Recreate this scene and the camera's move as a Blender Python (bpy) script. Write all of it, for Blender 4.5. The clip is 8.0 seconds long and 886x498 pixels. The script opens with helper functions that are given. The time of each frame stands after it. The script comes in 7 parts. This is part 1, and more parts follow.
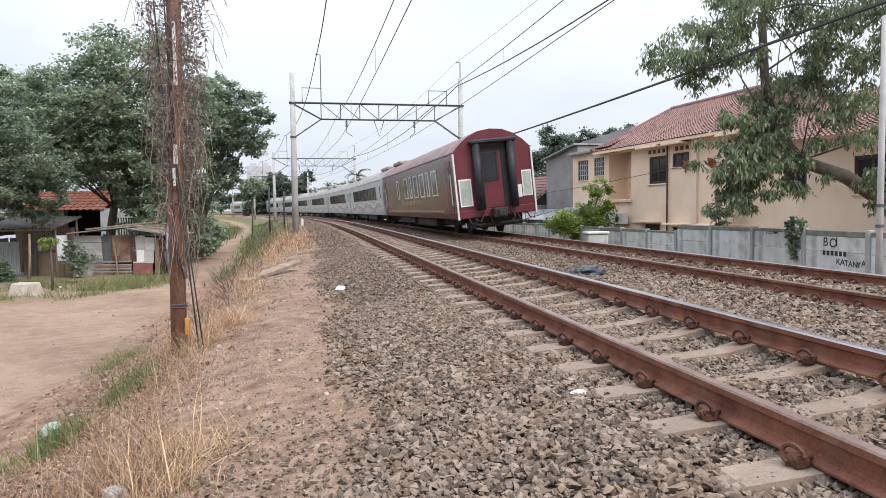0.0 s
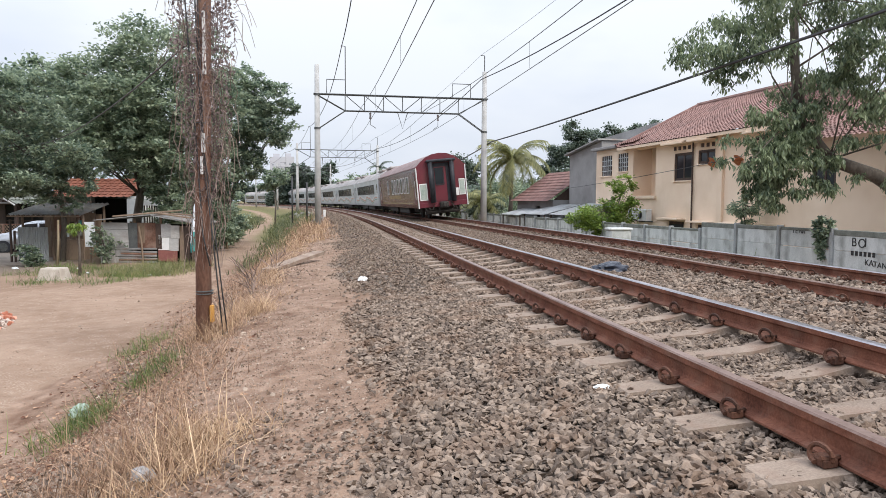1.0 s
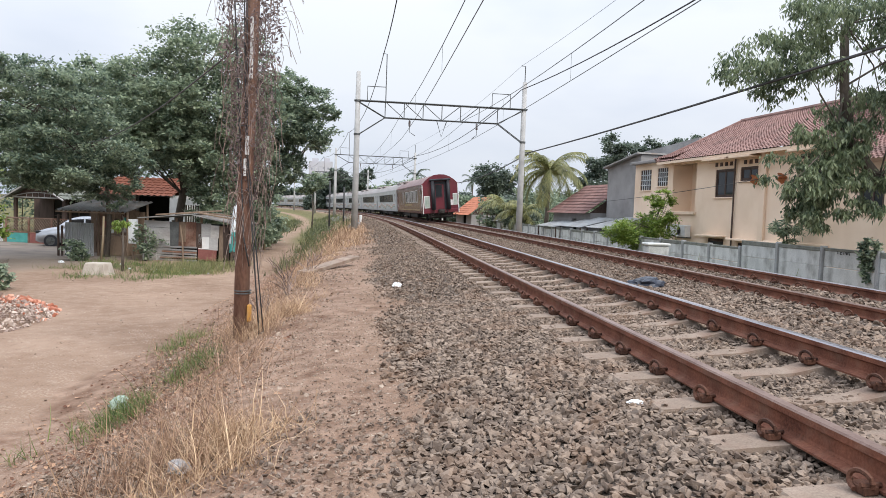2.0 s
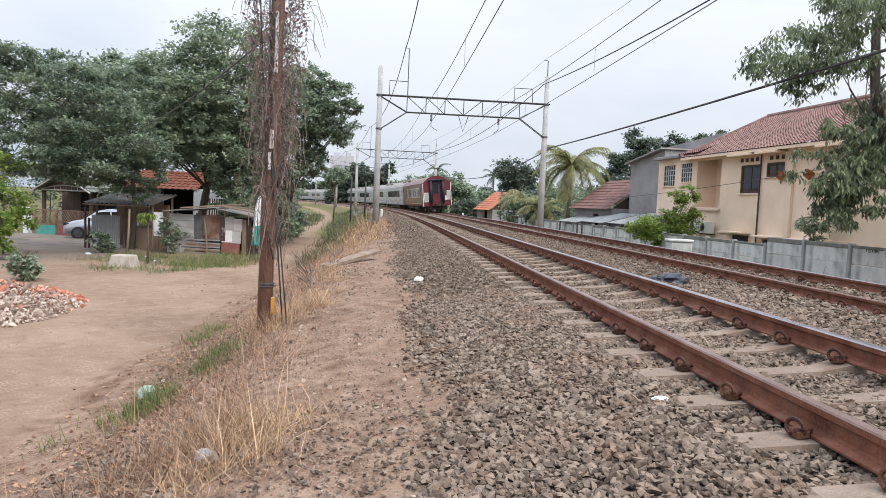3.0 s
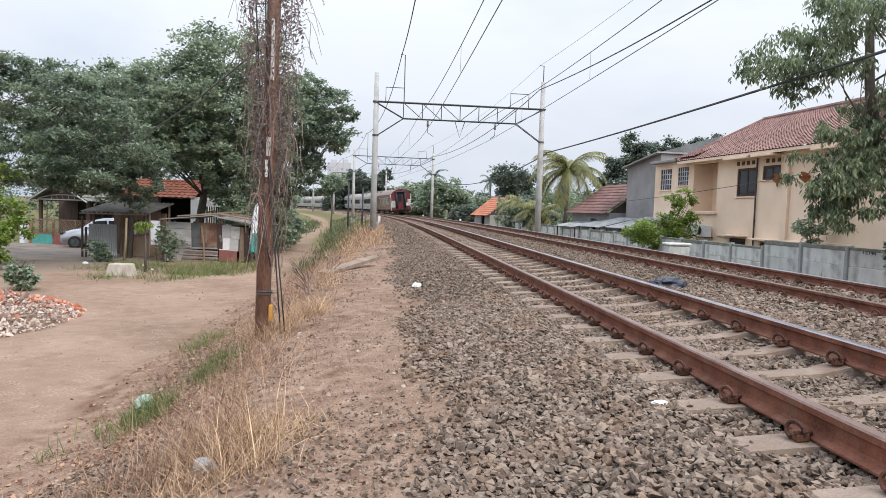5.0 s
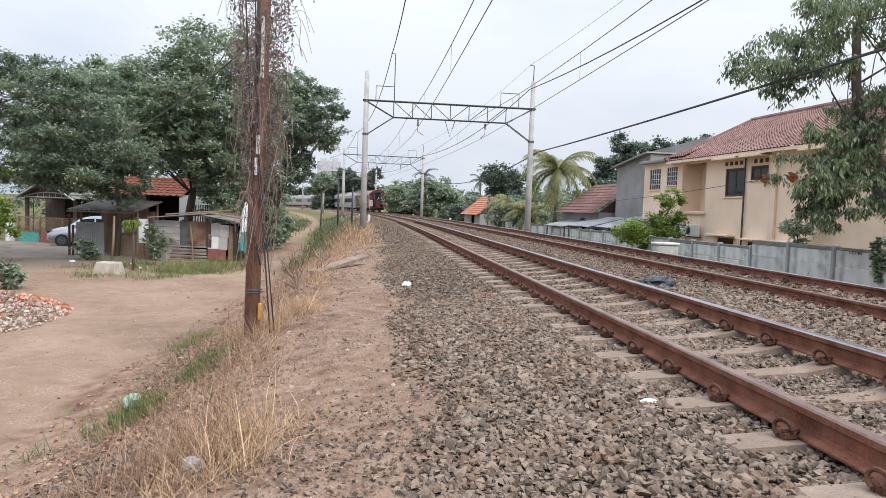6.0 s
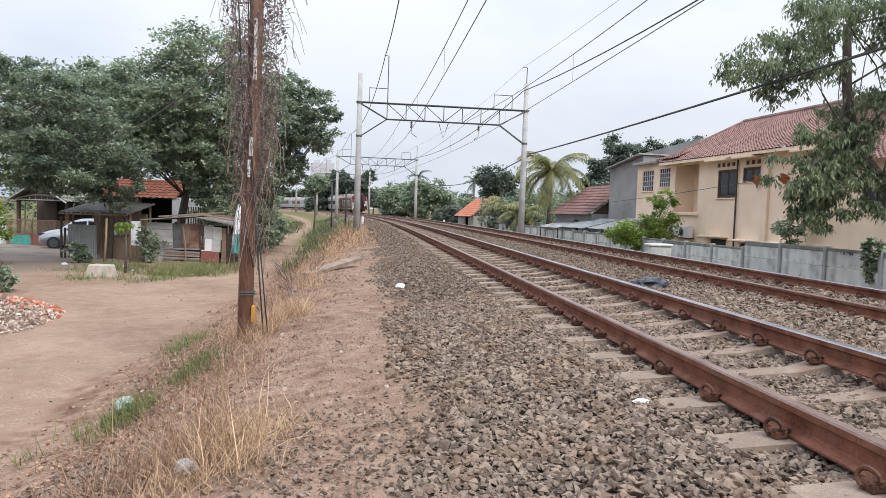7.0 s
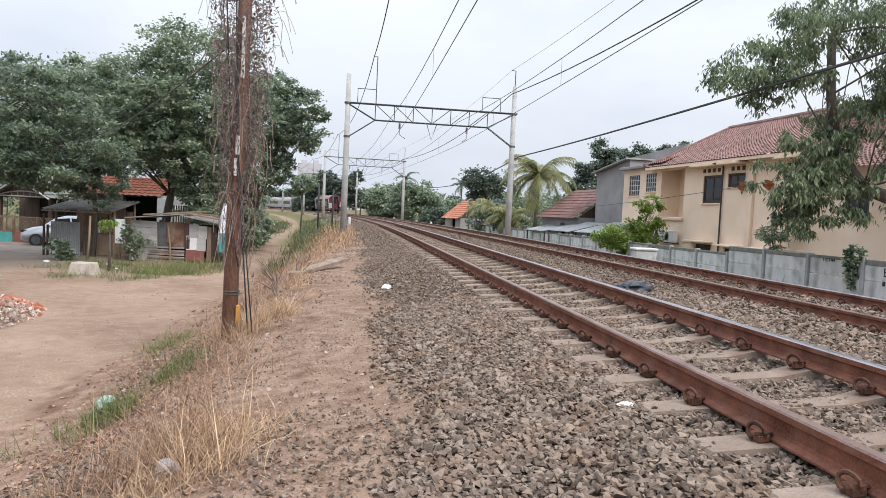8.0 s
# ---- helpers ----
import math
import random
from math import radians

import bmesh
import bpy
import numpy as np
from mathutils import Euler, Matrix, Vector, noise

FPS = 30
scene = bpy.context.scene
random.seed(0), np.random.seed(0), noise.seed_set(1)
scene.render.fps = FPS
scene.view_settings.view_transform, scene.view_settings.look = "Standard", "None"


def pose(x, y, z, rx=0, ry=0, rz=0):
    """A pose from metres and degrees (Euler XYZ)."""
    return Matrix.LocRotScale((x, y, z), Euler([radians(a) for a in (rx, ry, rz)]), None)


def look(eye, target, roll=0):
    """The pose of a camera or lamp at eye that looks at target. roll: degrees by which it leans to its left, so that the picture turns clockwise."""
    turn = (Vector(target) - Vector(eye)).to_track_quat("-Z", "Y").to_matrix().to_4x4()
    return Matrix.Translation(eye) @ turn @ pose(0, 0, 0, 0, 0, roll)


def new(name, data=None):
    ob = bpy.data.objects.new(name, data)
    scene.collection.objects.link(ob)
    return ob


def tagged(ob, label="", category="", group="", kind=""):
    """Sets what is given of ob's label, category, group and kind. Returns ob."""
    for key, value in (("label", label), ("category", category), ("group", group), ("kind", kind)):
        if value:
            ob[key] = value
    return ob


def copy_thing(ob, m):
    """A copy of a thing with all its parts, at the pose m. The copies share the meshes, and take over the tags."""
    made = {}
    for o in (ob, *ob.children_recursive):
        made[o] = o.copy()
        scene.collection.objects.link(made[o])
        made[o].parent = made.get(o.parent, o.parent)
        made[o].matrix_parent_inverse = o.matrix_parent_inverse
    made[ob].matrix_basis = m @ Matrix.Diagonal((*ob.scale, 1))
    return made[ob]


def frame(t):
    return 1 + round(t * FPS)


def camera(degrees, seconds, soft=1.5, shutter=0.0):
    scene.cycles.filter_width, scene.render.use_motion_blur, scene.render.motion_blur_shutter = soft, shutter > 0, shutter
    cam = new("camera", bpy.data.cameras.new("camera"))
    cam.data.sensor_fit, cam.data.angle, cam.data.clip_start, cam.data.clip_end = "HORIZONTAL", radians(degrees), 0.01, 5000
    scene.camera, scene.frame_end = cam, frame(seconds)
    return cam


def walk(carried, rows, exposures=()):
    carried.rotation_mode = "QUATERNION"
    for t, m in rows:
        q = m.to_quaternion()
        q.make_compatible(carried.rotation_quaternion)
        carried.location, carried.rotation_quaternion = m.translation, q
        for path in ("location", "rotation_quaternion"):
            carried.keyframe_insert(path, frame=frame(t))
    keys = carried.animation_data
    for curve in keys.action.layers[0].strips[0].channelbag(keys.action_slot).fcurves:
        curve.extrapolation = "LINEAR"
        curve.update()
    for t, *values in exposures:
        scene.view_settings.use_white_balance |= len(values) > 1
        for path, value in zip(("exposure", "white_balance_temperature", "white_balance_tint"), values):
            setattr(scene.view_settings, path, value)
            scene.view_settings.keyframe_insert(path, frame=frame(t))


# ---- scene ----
cam = camera(65.6, 8.0, soft=0.45)
walk(cam, [
    (0.0, pose(0.074, 0.037, 0.949, 86.58, 0.77, -4.87)),
    (0.5, pose(0.058, 0.042, 0.946, 86.57, -0.32, -4.09)),
    (1.0, pose(0.044, 0.032, 0.936, 86.05, -0.21, -3.09)),
    (1.5, pose(0.037, 0.007, 0.936, 86.94, -0.40, -2.79)),
    (1.7, pose(0.033, 0.006, 0.935, 86.89, -1.16, -1.69)),
    (3.0, pose(-0.002, 0.005, 0.926, 86.21, -2.38, 1.58)),
    (3.5, pose(-0.001, 0.004, 0.929, 86.77, -2.03, 1.33)),
    (4.0, pose(-0.003, -0.007, 0.929, 87.03, -1.79, 1.26)),
    (4.5, pose(-0.001, 0.009, 0.927, 86.84, -1.81, 1.54)),
    (6.0, pose(-0.005, 0.009, 0.922, 86.66, -2.04, 0.52)),
    (6.5, pose(-0.004, 0.011, 0.919, 86.71, -2.03, 0.24)),
    (7.0, pose(0.000, 0.000, 0.920, 86.83, -1.93, 0.00)),
    (7.5, pose(0.002, 0.002, 0.916, 86.85, -1.86, -0.49)),
    (8.0, pose(0.001, 0.006, 0.916, 87.03, -2.67, -1.07)),
], exposures=[(0.0, 0.2), (1.0, 0.15), (2.5, 0.1), (8.0, 0.1)])

# ---- light: a bright overcast sky ----
SUN_EL, SUN_AZ = radians(46), radians(150)
world = bpy.data.worlds.new("sky")
scene.world = world
world.use_nodes = True
wn, wl = world.node_tree.nodes, world.node_tree.links
sky = wn.new("ShaderNodeTexSky")
sky.sky_type, sky.sun_disc = "NISHITA", False
sky.sun_elevation, sky.sun_rotation = SUN_EL, SUN_AZ
sky.air_density, sky.dust_density = 1.0, 3.0
wtc = wn.new("ShaderNodeTexCoord")
wmap = wn.new("ShaderNodeMapping")
wmap.inputs["Scale"].default_value = (1.0, 1.0, 2.6)
wnoise = wn.new("ShaderNodeTexNoise")
wnoise.inputs["Scale"].default_value, wnoise.inputs["Detail"].default_value = 1.7, 5.0
wnoise.inputs["Roughness"].default_value = 0.5
wramp = wn.new("ShaderNodeValToRGB")
wramp.color_ramp.elements[0].position, wramp.color_ramp.elements[1].position = 0.35, 0.62
wramp.color_ramp.elements[0].color = (6.7, 7.5, 9.1, 1)
wramp.color_ramp.elements[1].color = (9.3, 9.75, 10.6, 1)
wmix = wn.new("ShaderNodeMixRGB")
wmix.inputs[0].default_value = 0.9
wl.new(wtc.outputs["Generated"], wmap.inputs[0])
wl.new(wmap.outputs[0], wnoise.inputs["Vector"])
wl.new(wnoise.outputs["Fac"], wramp.inputs[0])
wl.new(sky.outputs[0], wmix.inputs[1])
wl.new(wramp.outputs[0], wmix.inputs[2])
# an overcast sky is brightest overhead
wsep = wn.new("ShaderNodeSeparateXYZ")
wl.new(wtc.outputs["Generated"], wsep.inputs[0])
wsq = wn.new("ShaderNodeMath")
wsq.operation = "MULTIPLY"
wl.new(wsep.outputs["Z"], wsq.inputs[0])
wl.new(wsep.outputs["Z"], wsq.inputs[1])
wup = wn.new("ShaderNodeMath")
wup.operation = "MULTIPLY_ADD"
wup.inputs[1].default_value, wup.inputs[2].default_value = 2.1, 0.885
wl.new(wsq.outputs[0], wup.inputs[0])
wscale = wn.new("ShaderNodeVectorMath")
wscale.operation = "SCALE"
wl.new(wmix.outputs[0], wscale.inputs[0])
wl.new(wup.outputs[0], wscale.inputs["Scale"])
wl.new(wscale.outputs[0], wn["Background"].inputs["Color"])
wn["Background"].inputs["Strength"].default_value = 0.1
sun = new("sun", bpy.data.lights.new("sun", "SUN"))
sun.data.energy, sun.data.angle, sun.data.color = 2.3, radians(25), (1.0, 0.925, 0.845)
sun.matrix_world = look((0, 0, 60), (-38, 44, 0))


# ---- materials ----
def material(name, dark, light, rough=0.8, scale=6.0, metal=0.0, bump=0.3, fine=60.0, spread=0.0, stain=None, stain_scale=1.2, stain_amount=0.5, spec=0.3, stretch=(1, 1, 1)):
    """Two-scale procedural surface. spread: random shift from piece to piece. stain: colour of blotches."""
    m = bpy.data.materials.new(name)
    m.use_nodes = True
    n, l = m.node_tree.nodes, m.node_tree.links
    b = n["Principled BSDF"]
    b.inputs["Roughness"].default_value, b.inputs["Metallic"].default_value = rough, metal
    b.inputs["Specular IOR Level"].default_value = spec
    tc = n.new("ShaderNodeTexCoord")
    mp = n.new("ShaderNodeMapping")
    mp.inputs["Scale"].default_value = stretch
    l.new(tc.outputs["Object"], mp.inputs[0])

    def grain(sc, detail=4.0):
        t = n.new("ShaderNodeTexNoise")
        t.inputs["Scale"].default_value, t.inputs["Detail"].default_value = sc, detail
        l.new(mp.outputs[0], t.inputs["Vector"])
        return t
    a, c = grain(scale, 6.0), grain(fine, 2.0)
    add = n.new("ShaderNodeMath")
    add.operation = "MULTIPLY_ADD"
    add.inputs[1].default_value, add.inputs[2].default_value = 0.45, 0.0
    l.new(c.outputs["Fac"], add.inputs[0])
    mad = n.new("ShaderNodeMath")
    mad.operation = "MULTIPLY_ADD"
    mad.inputs[1].default_value = 0.75
    l.new(a.outputs["Fac"], mad.inputs[0])
    l.new(add.outputs[0], mad.inputs[2])
    src = mad
    if spread:
        geo, info = n.new("ShaderNodeNewGeometry"), n.new("ShaderNodeObjectInfo")
        s1 = n.new("ShaderNodeMath")
        s1.operation = "ADD"
        l.new(geo.outputs["Random Per Island"], s1.inputs[0])
        l.new(info.outputs["Random"], s1.inputs[1])
        s2 = n.new("ShaderNodeMath")
        s2.operation = "WRAP"
        s2.inputs[1].default_value, s2.inputs[2].default_value = 1.0, 0.0
        l.new(s1.outputs[0], s2.inputs[0])
        s3 = n.new("ShaderNodeMath")
        s3.operation = "MULTIPLY_ADD"
        s3.inputs[1].default_value, s3.inputs[2].default_value = spread, -spread / 2
        l.new(s2.outputs[0], s3.inputs[0])
        s4 = n.new("ShaderNodeMath")
        s4.operation = "ADD"
        l.new(mad.outputs[0], s4.inputs[0])
        l.new(s3.outputs[0], s4.inputs[1])
        src = s4
    ramp = n.new("ShaderNodeValToRGB")
    ramp.color_ramp.elements[0].position, ramp.color_ramp.elements[1].position = 0.38, 0.82
    ramp.color_ramp.elements[0].color, ramp.color_ramp.elements[1].color = (*dark, 1), (*light, 1)
    l.new(src.outputs[0], ramp.inputs[0])
    out = ramp.outputs[0]
    if stain:
        st = grain(stain_scale, 5.0)
        sr = n.new("ShaderNodeValToRGB")
        sr.color_ramp.elements[0].position, sr.color_ramp.elements[1].position = 0.48, 0.68
        sr.color_ramp.elements[0].color = (0, 0, 0, 1)
        sr.color_ramp.elements[1].color = (stain_amount,) * 3 + (1,)
        l.new(st.outputs["Fac"], sr.inputs[0])
        mx = n.new("ShaderNodeMixRGB")
        mx.inputs[2].default_value = (*stain, 1)
        l.new(sr.outputs[0], mx.inputs[0])
        l.new(out, mx.inputs[1])
        out = mx.outputs[0]
    l.new(out, b.inputs["Base Color"])
    if bump:
        bp = n.new("ShaderNodeBump")
        bp.inputs["Strength"].default_value, bp.inputs["Distance"].default_value = bump, 0.02
        l.new(mad.outputs[0], bp.inputs["Height"])
        l.new(bp.outputs[0], b.inputs["Normal"])
    return m


def leaf_material(name, dark, light, spread=0.5):
    m = material(name, dark, light, rough=0.42, scale=0.7, fine=9.0, bump=0.0, spread=spread, spec=0.6)
    n, l = m.node_tree.nodes, m.node_tree.links
    tr, mix = n.new("ShaderNodeBsdfTranslucent"), n.new("ShaderNodeMixShader")
    mix.inputs[0].default_value = 0.48
    ramp = [x for x in n if x.type == "VALTORGB"][0]
    l.new(ramp.outputs[0], tr.inputs["Color"])
    l.new(n["Principled BSDF"].outputs[0], mix.inputs[1])
    l.new(tr.outputs[0], mix.inputs[2])
    l.new(mix.outputs[0], n["Material Output"].inputs["Surface"])
    return m


STONE = material("ballast_stone", (0.092, 0.068, 0.053), (0.288, 0.224, 0.175), 0.9, 9.0, fine=70, spread=0.42, bump=0.4, stain=(0.20, 0.115, 0.07), stain_scale=3.0, stain_amount=0.35)
LITTER = material("leaf_litter", (0.12, 0.055, 0.035), (0.40, 0.25, 0.16), 0.95, 6.0, fine=40, spread=0.8, bump=0.0)
GRIT = material("earth_grit", (0.15, 0.105, 0.078), (0.42, 0.34, 0.27), 0.95, 9.0, fine=70, spread=0.7, bump=0.2)
CONCRETE = material("sleeper_concrete", (0.17, 0.126, 0.096), (0.33, 0.262, 0.208), 0.9, 5.0, fine=80, spread=0.15, stain=(0.17, 0.10, 0.07), stain_scale=4, stain_amount=0.55)
POLE_CONCRETE = material("pole_concrete", (0.32, 0.32, 0.31), (0.50, 0.50, 0.49), 0.85, 3.0, fine=50, stain=(0.22, 0.21, 0.2), stain_scale=0.9, stain_amount=0.4)
RUST = material("rusty_rail_steel", (0.08, 0.027, 0.017), (0.265, 0.108, 0.066), 0.75, 5.0, metal=0.2, fine=70, bump=0.35, stain=(0.26, 0.16, 0.115), stain_scale=6, stain_amount=0.4)
RAILHEAD = material("worn_rail_head", (0.17, 0.105, 0.085), (0.34, 0.24, 0.20), 0.42, 3.0, metal=0.6, fine=40, bump=0.1)
RAILSHINE = material("bright_rail_head", (0.30, 0.28, 0.30), (0.50, 0.48, 0.50), 0.3, 3.0, metal=0.8, fine=40, bump=0.05)
CLIP = material("rusty_clip", (0.05, 0.025, 0.018), (0.15, 0.07, 0.045), 0.85, 20.0, metal=0.2, fine=120, spread=0.4)
STEEL = material("galvanised_steel", (0.065, 0.07, 0.07), (0.16, 0.168, 0.165), 0.6, 4.0, metal=0.4, fine=40, bump=0.1)
WIRE = material("dark_wire", (0.03, 0.03, 0.032), (0.07, 0.07, 0.07), 0.6, 4.0, bump=0.0)
COPPER = material("weathered_wire", (0.10, 0.12, 0.11), (0.2, 0.21, 0.2), 0.6, 4.0, bump=0.0)
INSULATOR = material("brown_insulator", (0.06, 0.04, 0.035), (0.14, 0.1, 0.09), 0.35, 4.0, bump=0.0)
MAROON = material("maroon_paint", (0.085, 0.012, 0.02), (0.165, 0.024, 0.036), 0.35, 1.5, fine=30, bump=0.03, stain=(0.13, 0.05, 0.035), stain_scale=0.8, stain_amount=0.35, spec=0.5)
# maroon side paint; the olive-brown blotches are reflections put into the colour
BROWN = material("maroon_with_reflections", (0.075, 0.017, 0.018), (0.125, 0.037, 0.028), 0.22, 1.2, fine=30, bump=0.03, spec=0.5, stain=(0.15, 0.085, 0.038), stain_scale=0.6, stain_amount=0.45, stretch=(1, 0.5, 1.6))
SILVER = material("silver_grey_paint", (0.38, 0.40, 0.41), (0.54, 0.56, 0.57), 0.35, 0.8, fine=30, bump=0.03, spec=0.5, stain=(0.4, 0.4, 0.38), stain_scale=0.7, stain_amount=0.3)
ROOFGREY = material("train_roof", (0.24, 0.22, 0.21), (0.42, 0.40, 0.39), 0.7, 1.5, fine=30, bump=0.1, stain=(0.2, 0.13, 0.11), stain_scale=1.0, stain_amount=0.5)
ROOFRED = material("dusty_maroon_roof", (0.19, 0.125, 0.12), (0.33, 0.245, 0.235), 0.7, 1.5, fine=30, bump=0.1)
RUBBER = material("black_rubber", (0.012, 0.013, 0.016), (0.04, 0.042, 0.05), 0.55, 5.0, fine=30, bump=0.1)
UNDER = material("grimy_underframe", (0.018, 0.016, 0.015), (0.06, 0.052, 0.045), 0.85, 5.0, fine=40)
GLASS = material("tinted_glass", (0.015, 0.018, 0.02), (0.03, 0.035, 0.04), 0.1, 1.0, bump=0.0, spec=0.3)
WHITE = material("white_paint", (0.62, 0.62, 0.6), (0.8, 0.8, 0.79), 0.5, 3.0, fine=40, bump=0.05, stain=(0.45, 0.42, 0.38), stain_scale=2, stain_amount=0.3)
POSTER = material("pale_panel", (0.22, 0.28, 0.24), (0.46, 0.5, 0.45), 0.35, 2.0, fine=20, bump=0.0)
ORANGE = material("orange_stripe", (0.45, 0.14, 0.05), (0.6, 0.22, 0.08), 0.4, 2.0, bump=0.0)
GREENST = material("green_stripe", (0.12, 0.22, 0.16), (0.2, 0.3, 0.22), 0.4, 2.0, bump=0.0)


# ---- mesh helpers ----
def finish(name, bm, mat, smooth=False):
    me = bpy.data.meshes.new(name)
    bm.normal_update()
    bm.to_mesh(me)
    bm.free()
    for k in (mat if isinstance(mat, (list, tuple)) else [mat]):
        me.materials.append(k)
    if smooth:
        me.polygons.foreach_set("use_smooth", [True] * len(me.polygons))
    return me


def part(name, bm, mat, parent=None, label="", smooth=False, m=None):
    ob = new(name, finish(name, bm, mat, smooth) if isinstance(bm, bmesh.types.BMesh) else bm)
    if parent:
        ob.parent = parent
    if m is not None:
        ob.matrix_basis = m
    return tagged(ob, label)


def thing(name, m, label, category, group="", kind=""):
    ob = new(name)
    ob.matrix_basis = m
    ob.empty_display_size = 0.1
    return tagged(ob, label, category, group, kind)


def solid(name, bm, mat, label, category, m=None, group="", kind="", smooth=False):
    ob = new(name, finish(name, bm, mat, smooth) if isinstance(bm, bmesh.types.BMesh) else bm)
    if m is not None:
        ob.matrix_basis = m
    return tagged(ob, label, category, group, kind)


def box(bm, x0, y0, z0, x1, y1, z1, bevel=0.0, m=None, mi=0):
    t = bmesh.new()
    bmesh.ops.create_cube(t, size=1)
    for v in t.verts:
        v.co = Vector(((x0 + x1) / 2 + v.co.x * (x1 - x0), (y0 + y1) / 2 + v.co.y * (y1 - y0), (z0 + z1) / 2 + v.co.z * (z1 - z0)))
    if bevel:
        bmesh.ops.bevel(t, geom=t.edges[:], offset=bevel, segments=1, affect="EDGES")
    for f in t.faces:
        f.material_index = mi
    merge(bm, t, m)
    return bm


def merge(bm, t, m=None):
    if m is not None:
        t.transform(m)
    me = bpy.data.meshes.new("tmp")
    t.to_mesh(me)
    t.free()
    bm.from_mesh(me)
    bpy.data.meshes.remove(me)


def tube(bm, pts, radii, sides=8, caps=True, mi=0):
    """A tube along pts with a radius at each."""
    pts = [Vector(p) for p in pts]
    rings = []
    up = Vector((0.13, 0.21, 1)).normalized()
    for i, p in enumerate(pts):
        d = (pts[min(i + 1, len(pts) - 1)] - pts[max(i - 1, 0)]).normalized()
        a = d.cross(up if abs(d.dot(up)) < 0.95 else Vector((1, 0.1, 0))).normalized()
        b = d.cross(a)
        r = radii[i] if isinstance(radii, (list, tuple)) else radii
        rings.append([bm.verts.new(p + r * (math.cos(2 * math.pi * k / sides) * a + math.sin(2 * math.pi * k / sides) * b)) for k in range(sides)])
    for r0, r1 in zip(rings, rings[1:]):
        for k in range(sides):
            bm.faces.new((r0[k], r0[(k + 1) % sides], r1[(k + 1) % sides], r1[k])).material_index = mi
    if caps:
        bm.faces.new(rings[0][::-1]).material_index = mi
        bm.faces.new(rings[-1]).material_index = mi
    return bm


def slab(bm, outline, y0, y1, mi=0):
    """An outline of (x, z) pulled from y0 to y1."""
    a = [bm.verts.new((x, y0, z)) for x, z in outline]
    b = [bm.verts.new((x, y1, z)) for x, z in outline]
    n = len(outline)
    bm.faces.new(a).material_index = mi
    bm.faces.new(b[::-1]).material_index = mi
    for i in range(n):
        bm.faces.new((a[i], b[i], b[(i + 1) % n], a[(i + 1) % n])).material_index = mi
    return bm


def raw_mesh(name, verts, faces, mat, smooth=False):
    """A mesh from arrays: verts (n, 3), faces (m, k)."""
    me = bpy.data.meshes.new(name)
    verts, faces = np.asarray(verts, np.float32), np.asarray(faces, np.int32)
    me.vertices.add(len(verts))
    me.vertices.foreach_set("co", verts.ravel())
    k = faces.shape[1]
    me.loops.add(faces.size)
    me.loops.foreach_set("vertex_index", faces.ravel())
    me.polygons.add(len(faces))
    me.polygons.foreach_set("loop_start", np.arange(0, faces.size, k, dtype=np.int32))
    me.polygons.foreach_set("use_smooth", np.full(len(faces), smooth))
    me.update(calc_edges=True)
    me.materials.append(mat)
    return me


RNG = np.random.default_rng(7)


def spins(n, tilt=None):
    """n random rotation matrices; tilt limits the lean from upright."""
    if tilt is None:
        q = RNG.normal(size=(n, 4))
        q /= np.linalg.norm(q, axis=1)[:, None]
        w, x, y, z = q.T
    else:
        a, b, c = RNG.uniform(0, 2 * np.pi, n), RNG.uniform(0, 2 * np.pi, n), RNG.uniform(0, tilt, n)
        qx, qy = np.cos(a) * np.sin(c / 2), np.sin(a) * np.sin(c / 2)
        qw = np.cos(c / 2)
        w, x, y, z = qw * np.cos(b / 2), qx * np.cos(b / 2) + qy * np.sin(b / 2), qy * np.cos(b / 2) - qx * np.sin(b / 2), qw * np.sin(b / 2)
    return np.stack([np.stack([1 - 2 * (y * y + z * z), 2 * (x * y - z * w), 2 * (x * z + y * w)], -1),
                     np.stack([2 * (x * y + z * w), 1 - 2 * (x * x + z * z), 2 * (y * z - x * w)], -1),
                     np.stack([2 * (x * z - y * w), 2 * (y * z + x * w), 1 - 2 * (x * x + y * y)], -1)], 1)


def scatter(name, protos, places, rots, sizes, mat):
    """One mesh of many small pieces. protos: list of (verts, triangles)."""
    pick = RNG.integers(0, len(protos), len(places))
    vs, fs, base = [], [], 0
    for k, (pv, pf) in enumerate(protos):
        i = np.nonzero(pick == k)[0]
        if not len(i):
            continue
        v = np.einsum("nij,pnj->npi", rots[i], (pv[:, None, :] * sizes[i][None]).reshape(len(pv), len(i), 3)) + places[i][:, None, :]
        f = pf[None] + (np.arange(len(i)) * len(pv))[:, None, None] + base
        vs.append(v.reshape(-1, 3))
        fs.append(f.reshape(-1, pf.shape[1]))
        base += len(i) * len(pv)
    return raw_mesh(name, np.concatenate(vs), np.concatenate(fs), mat)


def rock(seed, n=11):
    """An angular stone: the hull of a few random points."""
    r = random.Random(seed)
    bm = bmesh.new()
    for _ in range(n):
        v = Vector((r.gauss(0, 1), r.gauss(0, 1), r.gauss(0, 1))).normalized() * r.uniform(0.47, 0.54)
        bm.verts.new((v.x * 1.15, v.y * 0.92, v.z * 0.66))
    got = bmesh.ops.convex_hull(bm, input=bm.verts[:])
    junk = [g for g in got["geom_interior"] if isinstance(g, bmesh.types.BMVert)]
    bmesh.ops.delete(bm, geom=junk, context="VERTS")
    bmesh.ops.triangulate(bm, faces=bm.faces[:])
    bm.verts.index_update()
    pv = np.array([v.co[:] for v in bm.verts])
    pf = np.array([[v.index for v in f.verts] for f in bm.faces])
    bm.free()
    return pv, pf


